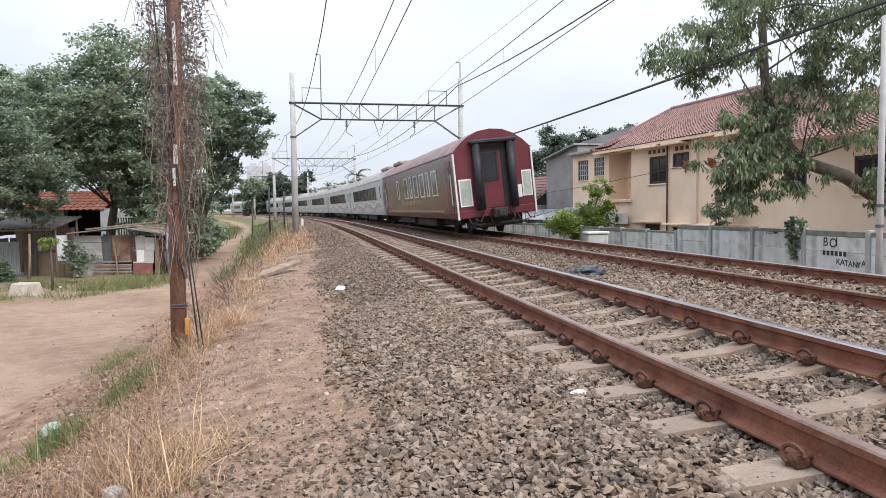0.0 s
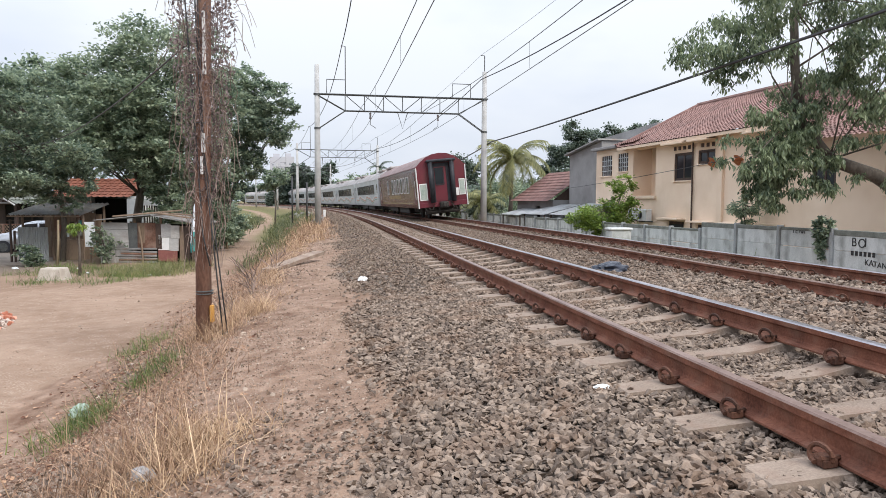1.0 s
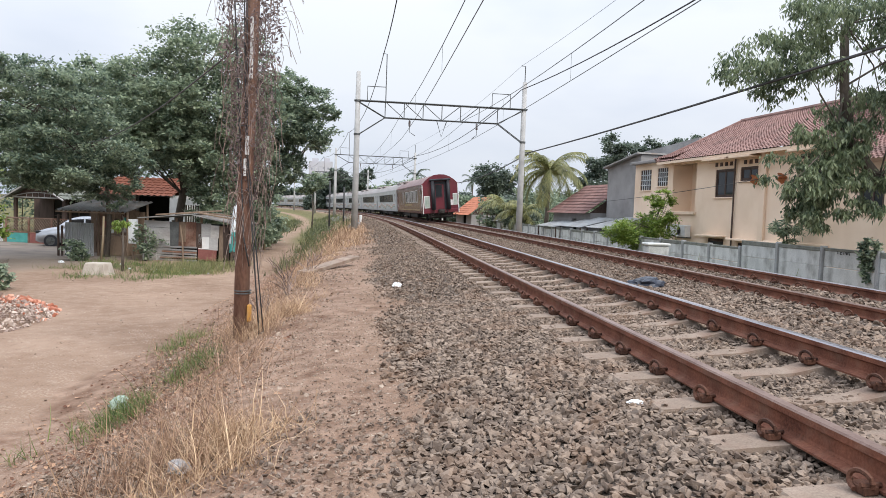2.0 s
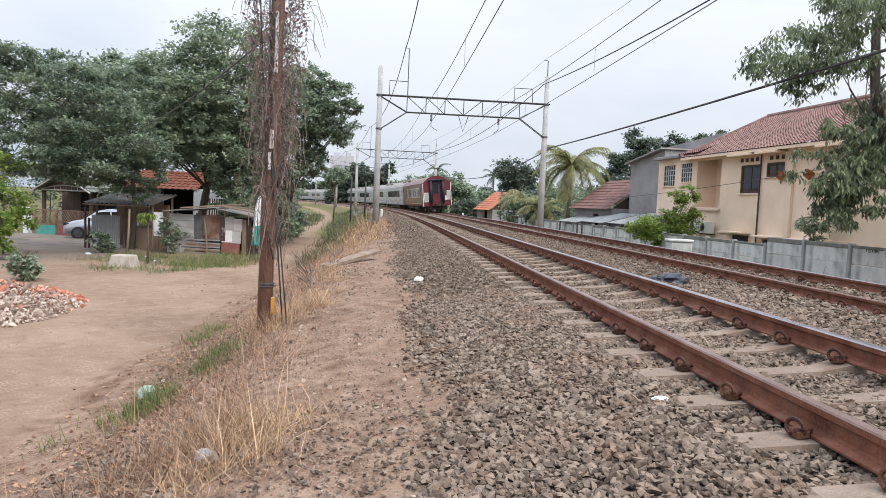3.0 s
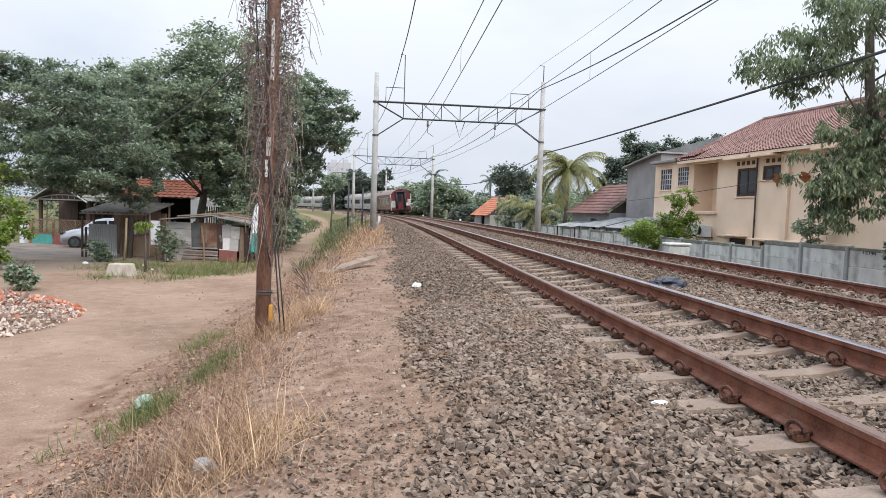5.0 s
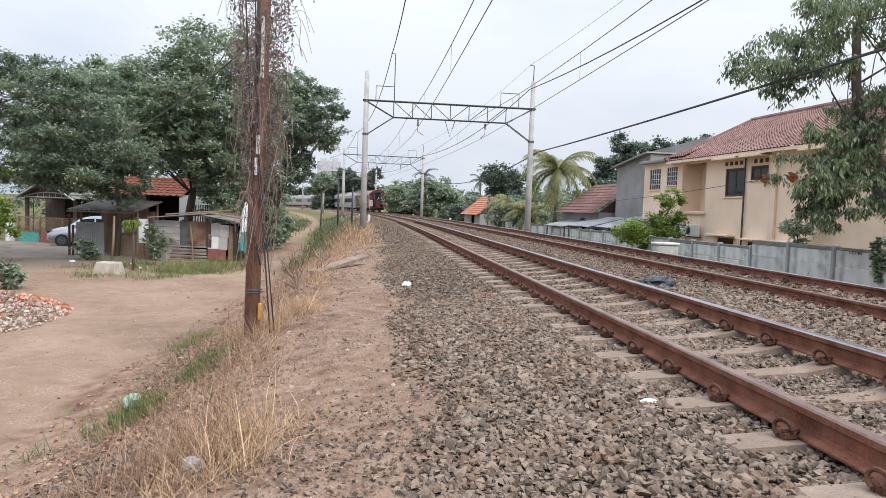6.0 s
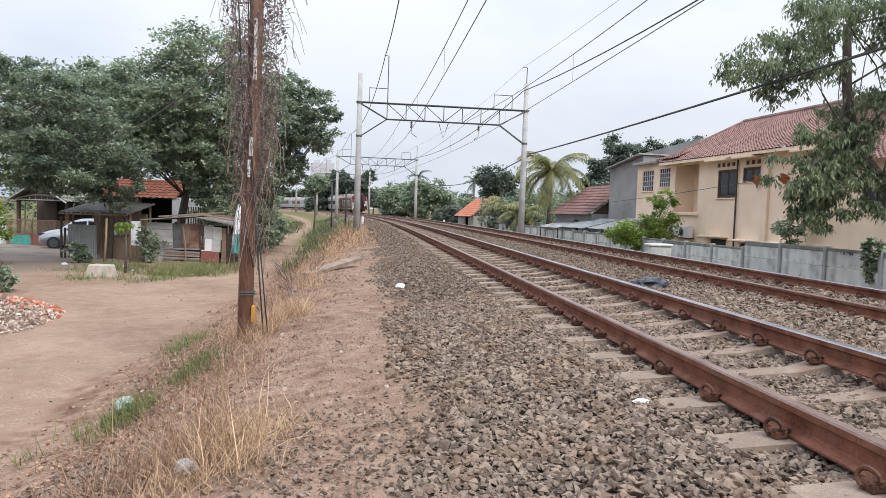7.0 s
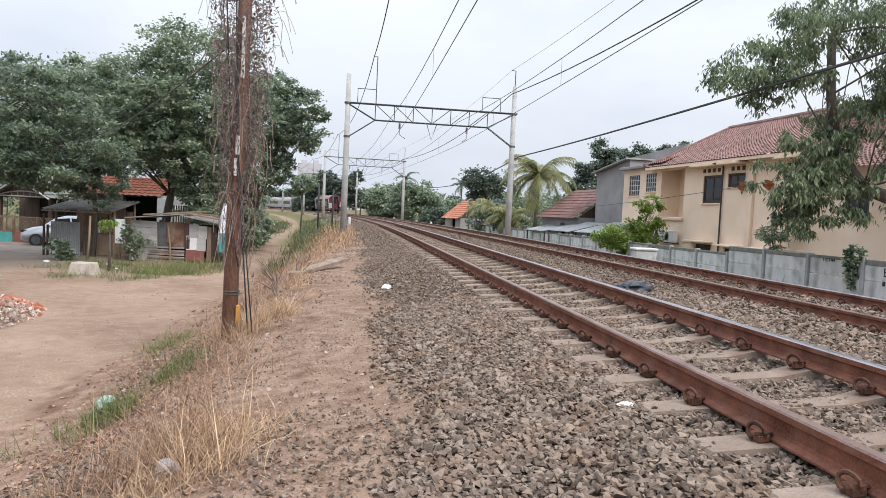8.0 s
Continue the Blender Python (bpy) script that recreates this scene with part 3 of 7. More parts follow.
def hung(name, runs, radius, mat, label, sag=0.6, drops=None):
    """A wire from portal to portal. runs: (s, offset, z) of the supports."""
    bm = bmesh.new()
    for (s0, o0, z0), (s1, o1, z1) in zip(runs, runs[1:]):
        pts = []
        for k in range(15):
            u = k / 14
            x, y, h = on_line(s0 + (s1 - s0) * u, o0 + (o1 - o0) * u)
            pts.append((x, y, z0 + (z1 - z0) * u - 4 * sag * u * (1 - u)))
        tube(bm, pts, radius, 5)
        if drops:
            for k in range(2, 14, 3):
                p = pts[k]
                tube(bm, [p, (p[0], p[1], drops)], 0.006, 3)
    solid(name, bm, mat, label, "wire", group="overhead wires")


for _c in (0.05, SPACING + 0.02):
    hung("contact_wire", [(s, _c + BEAM[s][2] + (0.15 if i % 2 else -0.15), 5.05) for i, s in enumerate(PORTALS)], 0.012, COPPER, "thin overhead contact wire above the track", 0.02)
    hung("messenger_wire", [(s, _c + BEAM[s][2], 6.35) for s in PORTALS], 0.013, COPPER, "overhead messenger wire with droppers above the track", 0.5, drops=5.05)
hung("feeder_wire", [(s, POLE_L + 1.4 + BEAM[s][2], BEAM[s][0] + 2.7) for s in PORTALS], 0.026, WIRE, "thick black feeder wire along the pole tops", 0.7)
hung("feeder_wire", [(s, POLE_R - 0.2 + BEAM[s][2] + (0.9 if s < 0 else 0), BEAM[s][1] - 0.5) for s in PORTALS], 0.026, WIRE, "thick black feeder wire along the far poles", 0.7)
hung("earth_wire", [(s, POLE_R - 0.25 + BEAM[s][2] + (0.9 if s < 0 else 0), BEAM[s][1] + 0.9) for s in PORTALS], 0.009, COPPER, "thin earth wire over the far poles", 0.3)
hung("signal_cable", [(s, POLE_R + 0.45 + BEAM[s][2], HUNG - 2.2) for s in PORTALS[1:]], 0.035, WIRE, "thick sagging black cable along the far poles", 1.1)
hung("signal_cable", [(s, POLE_R + 0.45 + BEAM[s][2], HUNG - 2.2) for s in PORTALS[:2]], 0.035, WIRE, "thick taut black cable along the far poles", 0.12)


# ---- the train ----
CAR, GAP = 20.0, 0.55
HALF, EAVE = 1.43, 3.0


def shell_outline():
    """Half-round roof over straight sides, as (x, z)."""
    pts = [(-HALF + 0.03, 0.7), (-HALF, 0.9), (-HALF, EAVE)]
    for k in range(1, 10):
        a = math.pi - math.pi * k / 10
        pts.append((HALF * math.cos(a), EAVE + 0.02 + 0.74 * (1 - abs(math.cos(a)) ** 2.3)))
    pts += [(HALF, EAVE), (HALF, 0.9), (HALF - 0.03, 0.7)]
    return pts


def pane(parent, x, y0, y1, z0, z1, frame_mat, label=""):
    """A window in the side wall at x: a frame proud of the wall round dark glass."""
    sg = 1 if x > 0 else -1
    bm = bmesh.new()
    w = 0.055
    for a, b, c, d in ((y0, y1, z0, z0 + w), (y0, y1, z1 - w, z1), (y0, y0 + w, z0 + w, z1 - w), (y1 - w, y1, z0 + w, z1 - w)):
        box(bm, min(x, x + sg * 0.03), a, c, max(x, x + sg * 0.03), b, d)
    win = part("window", bm, frame_mat, parent, label)
    bm = bmesh.new()
    box(bm, min(x, x + sg * 0.012), y0 + w, z0 + w, max(x, x + sg * 0.012), y1 - w, z1 - w)
    part("glass", bm, GLASS, win)


def bogie(parent, y):
    bm = bmesh.new()
    for x in (-0.95, 0.95):
        box(bm, x - 0.08, y - 1.5, 0.42, x + 0.08, y + 1.5, 0.68, 0.03)
        for dy in (-0.55, 0.55):
            tube(bm, [(x * 1.02, y + dy, 0.5), (x * 1.02, y + dy, 0.85)], 0.12, 8)
    box(bm, -0.9, y - 0.3, 0.45, 0.9, y + 0.3, 0.8, 0.03)
    bog = part("bogie", bm, UNDER, parent, "grimy black bogie")
    for dy in (-1.1, 1.1):
        for x in (-0.56, 0.56):
            bm = bmesh.new()
            tube(bm, [(x - 0.065, y + dy, 0.43), (x + 0.065, y + dy, 0.43)], 0.43, 20)
            part("wheel", bm, UNDER, bog)


def end_wall(parent, y, sg, paint):
    """Gangway bellows and coupler at one end; sg points outwards along y."""
    o = y + sg * 0.2
    for x in (-0.62, 0.62):
        bm = bmesh.new()
        tube(bm, [(x, o, 0.95), (x, o, 3.26)], 0.14, 12)
        part("bellows_post", bm, RUBBER, parent, "black rubber gangway cushion", True)
    bm = bmesh.new()
    box(bm, -0.84, min(y, y + sg * 0.36), 3.24, 0.84, max(y, y + sg * 0.36), 3.4, 0.05)
    part("bellows_top", bm, RUBBER, parent)
    bm = bmesh.new()
    box(bm, -0.5, min(y, y + sg * 0.03), 1.0, 0.5, max(y, y + sg * 0.03), 3.2, 0.005)
    door = part("end_door", bm, paint, parent, "maroon end door with a window")
    bm = bmesh.new()
    for a, b, c, d in ((-0.49, -0.4, 1.0, 3.18), (0.3, 0.49, 1.0, 3.18), (-0.4, 0.3, 2.98, 3.18), (-0.36, 0.14, 1.93, 1.98), (0.1, 0.16, 1.98, 2.94)):
        box(bm, a, min(y + sg * 0.031, y + sg * 0.06), c, b, max(y + sg * 0.031, y + sg * 0.06), d)
    part("door_surround", bm, RUBBER, door)
    bm = bmesh.new()
    box(bm, -0.36, min(y + sg * 0.041, y + sg * 0.055), 2.0, 0.09, max(y + sg * 0.041, y + sg * 0.055), 2.92)
    part("glass", bm, GLASS, door)
    bm = bmesh.new()
    box(bm, -0.24, min(y, y + sg * 0.45), 0.62, 0.24, max(y, y + sg * 0.45), 0.98, 0.04)
    box(bm, -0.12, min(y + sg * 0.4, y + sg * 0.6), 0.66, 0.12, max(y + sg * 0.4, y + sg * 0.6), 0.92, 0.04)
    for k, (a, b) in enumerate(((-1.1, 0.2), (-0.3, 0.34), (0.7, 0.28), (1.05, 0.2))):
        tube(bm, [(a, y + sg * 0.06, 0.72), (a + 0.08, y + sg * 0.16, 0.72 - b), (a + 0.25, y + sg * 0.14, 0.68 - b), (a + 0.32, y + sg * 0.06, 0.74)], 0.022, 6)
    tube(bm, [(0.45, y + sg * 0.1, 0.95), (0.55, y + sg * 0.3, 0.6), (0.4, y + sg * 0.35, 0.5)], 0.03, 6)
    tube(bm, [(-0.5, y + sg * 0.1, 0.9), (-0.7, y + sg * 0.25, 0.55), (-0.9, y + sg * 0.2, 0.65)], 0.025, 6)
    part("coupler", bm, UNDER, parent, "black coupler and hoses")
    bm = bmesh.new()
    box(bm, -HALF + 0.02, min(y, y + sg * 0.05), 0.7, HALF - 0.02, max(y, y + sg * 0.05), 0.98, 0.02)
    part("headstock", bm, paint, parent)
    # added dark plate and rod fill the space under the end with black
    bm = bmesh.new()
    box(bm, -1.0, min(y - sg * 0.3, y - sg * 0.5), 0.3, 1.0, max(y - sg * 0.3, y - sg * 0.5), 0.78, 0.03)
    tube(bm, [(-0.8, y - sg * 0.1, 0.42), (0.8, y - sg * 0.1, 0.42)], 0.05, 6)
    part("brake_gear", bm, UNDER, parent)


def carriage(paint, side_paint, tail):
    name, label = ("train_carriage", "maroon and brown rear carriage with a black gangway end") if tail else ("train_carriage", "silver-grey passenger carriage with orange wave stripes")
    top = thing(name, Matrix.Identity(4), label, "train carriage", "carriages of the train")
    outline = shell_outline()
    bm = bmesh.new()
    slab(bm, outline, 0.0, CAR)
    for f in bm.faces:
        c, nrm = f.calc_center_median(), f.normal
        if 0.01 < c.y < CAR - 0.01:
            f.material_index = 1 if c.z < EAVE + 0.01 else 2
    bmesh.ops.recalc_face_normals(bm, faces=bm.faces[:])
    part("body", bm, [paint, side_paint, ROOFRED if tail else ROOFGREY], top, "painted steel body with a rounded roof")
    bm = bmesh.new()
    for x in (-HALF, HALF):
        box(bm, x - 0.03, 0, EAVE - 0.01, x + 0.03, CAR, EAVE + 0.05, 0.01)
    part("gutter", bm, side_paint if not tail else MAROON, top)
    for yy in ((CAR - 2.4,) if tail else (2.4, CAR - 2.4)):
        bm = bmesh.new()
        box(bm, -0.8, yy - 1.3, EAVE + 0.62, 0.8, yy + 1.3, EAVE + 0.84, 0.06)
        part("roof_unit", bm, ROOFGREY, top)
    bm = bmesh.new()
    box(bm, -1.3, 4.8, 0.32, 1.3, 9.2, 0.8, 0.05)
    box(bm, -1.3, 10.2, 0.36, 1.3, 14.6, 0.8, 0.05)
    box(bm, -1.3, 0.1, 0.72, 1.3, CAR - 0.1, 0.86)
    part("underframe", bm, UNDER, top)
    bogie(top, 2.9)
    bogie(top, CAR - 2.9)
    end_wall(top, 0.0, -1, MAROON if tail else SILVER)
    end_wall(top, CAR, 1, MAROON if tail else SILVER)
    for x in (-HALF, HALF):
        sg = 1 if x > 0 else -1
        if tail:
            for y0, w in ((3.6, 0.95), (5.25, 0.5), (6.35, 0.95), (8.0, 0.95), (9.7, 0.5), (10.9, 0.95), (13.8, 0.6)):
                pane(top, x, y0 - 0.5, y0 - 0.5 + w * 1.08, 1.6, 2.62, WHITE, "white-framed window")
        else:
            for k in range(9):
                pane(top, x, 3.0 + k * 1.58, 4.25 + k * 1.58, 1.75, 2.6, UNDER)
        for y0 in (0.55, CAR - 1.4):
            bm = bmesh.new()
            box(bm, min(x, x + sg * 0.012), y0, 0.95, max(x, x + sg * 0.012), y0 + 0.85, 2.8, 0.003)
            door = part("door", bm, MAROON if tail else SILVER, top, "side door")
            bm = bmesh.new()
            box(bm, min(x + sg * 0.013, x + sg * 0.02), y0 + 0.25, 1.8, max(x + sg * 0.013, x + sg * 0.02), y0 + 0.6, 2.6)
            part("glass", bm, GLASS, door)
            bm = bmesh.new()
            tube(bm, [(x + sg * 0.05, y0 - 0.08, 1.2), (x + sg * 0.05, y0 - 0.08, 2.3)], 0.02, 6)
            part("handrail", bm, WHITE, door)
        if tail:
            bm = bmesh.new()
            tube(bm, [(x, -0.03, 0.68), (x, -0.03, EAVE)], 0.035, 8)
            part("corner_handrail", bm, WHITE, top, "white corner handrail")
            bm = bmesh.new()
            box(bm, -1.32 if sg < 0 else 1.0, -0.03, 1.12 if sg < 0 else 1.28, -0.86 if sg < 0 else 1.36, -0.002, 2.08 if sg < 0 else 2.2, 0.003)
            fr = part("notice_panel", bm, WHITE, top, "white-framed pale panel")
            bm = bmesh.new()
            box(bm, -1.27 if sg < 0 else 1.04, -0.036, 1.17 if sg < 0 else 1.33, -0.91 if sg < 0 else 1.32, -0.031, 2.03 if sg < 0 else 2.15)
            part("panel_face", bm, POSTER, fr)
            if sg > 0:
                bm = bmesh.new()
                box(bm, 0.8, -0.03, 1.26, 0.97, -0.002, 1.7, 0.003)
                part("notice_panel", bm, WHITE, top, "small white panel")
            bm = bmesh.new()
            box(bm, min(x + sg * 0.002, x + sg * 0.008), 2.2, 0.95, max(x + sg * 0.002, x + sg * 0.008), CAR - 2.2, 1.02)
            for k in range(14):
                box(bm, min(x + sg * 0.002, x + sg * 0.008), 7.0 + k * 0.42, 1.28, max(x + sg * 0.002, x + sg * 0.008), 7.0 + k * 0.42 + 0.3, 1.5)
            part("lettering", bm, material("faded_gold", (0.3, 0.21, 0.1), (0.38, 0.28, 0.14), 0.5, 3.0, bump=0), top, "faded gold lettering bars")
        else:
            for dz, mat in ((0.0, ORANGE), (-0.16, GREENST), (0.17, WHITE)):
                bm = bmesh.new()
                rows = []
                for k in range(61):
                    yy = 0.4 + k * (CAR - 0.8) / 60
                    zz = 1.32 + dz + 0.17 * math.sin(yy * 0.95) + 0.06 * math.sin(yy * 2.1 + 1)
                    rows.append([bm.verts.new((x + sg * 0.006, yy, zz - 0.035)), bm.verts.new((x + sg * 0.006, yy, zz + 0.035))])
                for a, b in zip(rows, rows[1:]):
                    bm.faces.new((a[0], b[0], b[1], a[1]) if sg > 0 else (a[1], b[1], b[0], a[0]))
                part("wave_stripe", bm, mat, top)
    return top


def car_pose(s):
    """The pose of a carriage whose rear end is s metres along."""
    off = SPACING + GAUGE / 2
    xa, ya, _ = on_line(s + 2.9, off)
    xb, yb, _ = on_line(s + CAR - 2.9, off)
    h = math.atan2(-(xb - xa), yb - ya)
    x, y = xa + math.sin(h) * 2.9, ya - math.cos(h) * 2.9
    return pose(x, y, DROP + math.sin(radians(CANT_FAR)) * GAUGE / 2, 0, -CANT_FAR - 1.8, math.degrees(h))


TRAIN_S, TRAIN_V = 23.8, 15.38
TAIL = carriage(MAROON, BROWN, True)
FIRST = carriage(SILVER, SILVER, False)
CARS = [TAIL, FIRST] + [copy_thing(FIRST, Matrix.Identity(4)) for _ in range(8)]


def motions():
    """The train runs away along the far track."""
    for i, car in enumerate(CARS):
        walk(car, [(t, car_pose(TRAIN_S + TRAIN_V * t + i * (CAR + GAP))) for t in (0, 1, 2, 3, 4, 5, 6, 7, 8)])


# ---- the far side: concrete fence, house, trees ----
WALL_PAINT = material("whitewashed_concrete", (0.4, 0.425, 0.415), (0.66, 0.68, 0.66), 0.9, 2.2, fine=40, stain=(0.17, 0.175, 0.16), stain_scale=3.0, stain_amount=0.6, spread=0.2, stretch=(1, 1, 0.55))
WALL_POST = material("weathered_post", (0.26, 0.28, 0.28), (0.44, 0.46, 0.46), 0.9, 3.0, fine=40, stain=(0.14, 0.14, 0.13), stain_scale=1.5, stain_amount=0.5)
MOSSY = material("mossy_concrete", (0.09, 0.10, 0.085), (0.24, 0.25, 0.22), 0.95, 4.0, fine=50)
CREAM = material("cream_render", (0.78, 0.6, 0.45), (0.87, 0.71, 0.56), 0.85, 0.8, fine=50, bump=0.08, stain=(0.52, 0.36, 0.22), stain_scale=0.5, stain_amount=0.35)
GREYWALL = material("bare_cement_render", (0.22, 0.215, 0.21), (0.36, 0.35, 0.345), 0.9, 1.0, fine=50, stain=(0.16, 0.15, 0.15), stain_scale=0.7, stain_amount=0.5)
TILE = material("clay_roof_tile", (0.155, 0.082, 0.072), (0.3, 0.188, 0.165), 0.85, 2.5, fine=25, spread=0.25, stain=(0.11, 0.075, 0.068), stain_scale=1.4, stain_amount=0.55)
TILE_ORANGE = material("orange_roof_tile", (0.27, 0.1, 0.06), (0.5, 0.2, 0.12), 0.8, 1.5, fine=25, spread=0.25)
DARKWOOD = material("dark_window_wood", (0.042, 0.028, 0.023), (0.1, 0.066, 0.052), 0.6, 6.0, fine=40, stretch=(1, 1, 0.2))
# near-black colour that stands in for shade inside rooms and openings
DARKIN = material("unlit_interior", (0.01, 0.01, 0.01), (0.03, 0.028, 0.025), 0.9, 2.0, bump=0)
PALESHEET = material("pale_roof_sheet", (0.45, 0.47, 0.48), (0.66, 0.68, 0.68), 0.6, 1.5, fine=20, stain=(0.3, 0.28, 0.26), stain_scale=0.8, stain_amount=0.5)
ZINC = material("corrugated_zinc", (0.20, 0.20, 0.195), (0.38, 0.38, 0.37), 0.55, 2.0, metal=0.3, fine=30, stain=(0.22, 0.12, 0.07), stain_scale=1.6, stain_amount=0.5)
BARK = material("tree_bark", (0.06, 0.05, 0.042), (0.17, 0.145, 0.12), 0.9, 4.0, fine=30, bump=0.6, stretch=(1, 1, 0.3))
LEAF_MANGO = leaf_material("mango_leaf", (0.08, 0.12, 0.07), (0.29, 0.35, 0.2))
LEAF_DARK = leaf_material("dark_leaf", (0.085, 0.135, 0.1), (0.37, 0.44, 0.3))
LEAF_MID = leaf_material("mid_green_leaf", (0.115, 0.168, 0.115), (0.385, 0.45, 0.3))
# paler grey-green with the haze of distance mixed into the leaf colour
LEAF_FAR = leaf_material("hazy_far_leaf", (0.075, 0.105, 0.085), (0.19, 0.235, 0.175))
LEAF_LIME = leaf_material("lime_leaf", (0.11, 0.19, 0.035), (0.37, 0.47, 0.11))
LEAF_PALM = leaf_material("palm_leaf", (0.11, 0.13, 0.05), (0.4, 0.39, 0.17))
LEAF_DRY = leaf_material("dry_leaf", (0.11, 0.08, 0.082), (0.32, 0.25, 0.235))
BLACKPAINT = material("black_paint", (0.02, 0.02, 0.02), (0.05, 0.05, 0.05), 0.8, 5.0, bump=0)

LEAF_BROAD = (np.array([[0, 0, 0], [0.22, 0.45, 0.05], [0, 1, -0.1], [-0.22, 0.45, 0.05]], float), np.array([[0, 1, 2], [0, 2, 3]]))
LEAF_LONG = (np.array([[0, 0, 0], [0.12, 0.45, 0.03], [0, 1, -0.18], [-0.12, 0.45, 0.03]], float), np.array([[0, 1, 2], [0, 2, 3]]))
LEAF_ROUND = (np.array([[0, 0, 0], [0.3, 0.3, 0.06], [0.26, 0.75, 0.02], [0, 1, -0.08], [-0.26, 0.75, 0.02], [-0.3, 0.3, 0.06]], float), np.array([[0, 1, 5], [1, 2, 5], [2, 4, 5], [2, 3, 4]]))


def crown_mesh(blobs, clumps, leaves, size, mat, protos, droop=0.0, ragged=0.35, clump_r=0.16):
    """Leaves in clumps, each a sprig, over several ellipsoids (x, y, z, rx, ry, rz)."""
    vol = np.array([b[3] * b[4] * b[5] for b in blobs]) ** 0.75
    which = RNG.choice(len(blobs), clumps, p=vol / vol.sum())
    B = np.array(blobs, float)[which]
    d = RNG.normal(size=(clumps, 3))
    d /= np.linalg.norm(d, axis=1)[:, None]
    r = RNG.uniform(0.3, 1, clumps) ** 0.5 * (1 + ragged * RNG.normal(size=clumps) * 0.4)
    C = B[:, :3] + d * r[:, None] * B[:, 3:]
    k = RNG.integers(0, clumps, leaves)
    rad = (B[:, 3:].mean(1) * clump_r)[k] * RNG.uniform(0.5, 1.25, leaves)
    g = np.clip(RNG.normal(size=(leaves, 3)), -1.9, 1.9) * np.array([1, 1, 0.6])
    P = C[k] + g * rad[:, None]
    P[:, 2] -= droop * RNG.uniform(0, 1, leaves) * rad
    rot = spins(leaves, 1.25)
    if droop:
        q = spins(leaves, 0.6)
        tip = np.array([[1, 0, 0], [0, math.cos(-0.9), -math.sin(-0.9)], [0, math.sin(-0.9), math.cos(-0.9)]])
        rot = q @ tip
    sz = size * RNG.uniform(0.6, 1.3, leaves)
    return scatter("crown", protos, P, rot, np.stack([sz, sz, sz], 1), mat), C


def build_tree(name, base, trunk_pts, trunk_r, blobs, clumps, leaves, size, mat, protos, label, droop=0.0, limbs=26, group="", clump_r=0.16, seed=1, limb_r=1.0):
    top = thing(name, pose(*base), label, "tree", group)
    rel = [(b[0] - base[0], b[1] - base[1], b[2] - base[2], *b[3:]) for b in blobs]
    me, C = crown_mesh(rel, clumps, leaves, size, mat, protos, droop, clump_r=clump_r)
    part("crown", me, None, top, "uneven leafy crown")
    bm = bmesh.new()
    pts = [Vector(p) for p in trunk_pts]
    n = len(pts)
    tube(bm, pts, [trunk_r * (1 - 0.6 * i / (n - 1)) for i in range(n)], 10)
    part("trunk", bm, BARK, top, "rough grey-brown trunk", True)
    r = random.Random(seed)
    for i in range(limbs):
        e = Vector(C[r.randrange(len(C))])
        s = pts[min(n - 1, max(1, int(n * r.uniform(0.45, 1.0))))]
        mid = (s + e) / 2 + Vector((r.uniform(-0.2, 0.2), r.uniform(-0.2, 0.2), r.uniform(0.0, 0.35)))
        bm = bmesh.new()
        q = limb_r * trunk_r * r.uniform(0.16, 0.34)
        tube(bm, [s, (s * 2 + mid) / 3, mid, (mid + e * 2) / 3, e], [q, q * 0.85, q * 0.65, q * 0.4, q * 0.15], 6)
        part("limb", bm, BARK, top, "", True)
    return top


def tile_slope(bm, a, b, c, d, pitch=0.2, course=0.26):
    """Waved roof tiles over the quad a-b (eave) to d-c (ridge), course by course."""
    a, b, c, d = Vector(a), Vector(b), Vector(c), Vector(d)
    nrm = (b - a).cross(d - a).normalized()
    if nrm.z < 0:
        nrm = -nrm
    rows = max(2, int((d - a).length / course))
    n = max(4, int((b - a).length / pitch) * 4)
    last = None
    for j in range(rows):
        for v, lift in ((j / rows, 0.05), ((j + 1) / rows, 0.0)):
            p, q = a.lerp(d, v), b.lerp(c, v)
            line = [bm.verts.new(p.lerp(q, k / n) + nrm * (lift * 0.7 + 0.024 * math.cos(math.pi * k / 2) + 0.03)) for k in range(n + 1)]
            if last:
                for k in range(n):
                    bm.faces.new((last[k], last[k + 1], line[k + 1], line[k]))
            last = line
    return bm


def pierced(bm, y0, y1, z0, z1, x0, x1, holes):
    """A wall in the y-z plane from x0 to x1 with rectangular openings (ya, yb, za, zb)."""
    ys = sorted({y0, y1, *[h[0] for h in holes], *[h[1] for h in holes]})
    zs = sorted({z0, z1, *[h[2] for h in holes], *[h[3] for h in holes]})
    for ya, yb in zip(ys, ys[1:]):
        run = None
        for za, zb in zip(zs, zs[1:]):
            cy, cz = (ya + yb) / 2, (za + zb) / 2
            if any(h[0] < cy < h[1] and h[2] < cz < h[3] for h in holes):
                if run:
                    box(bm, x0, ya, run[0], x1, yb, run[1])
                run = None
            else:
                run = (run[0], zb) if run else (za, zb)
        if run:
            box(bm, x0, ya, run[0], x1, yb, run[1])
    bmesh.ops.remove_doubles(bm, verts=bm.verts[:], dist=0.0005)
    return bm


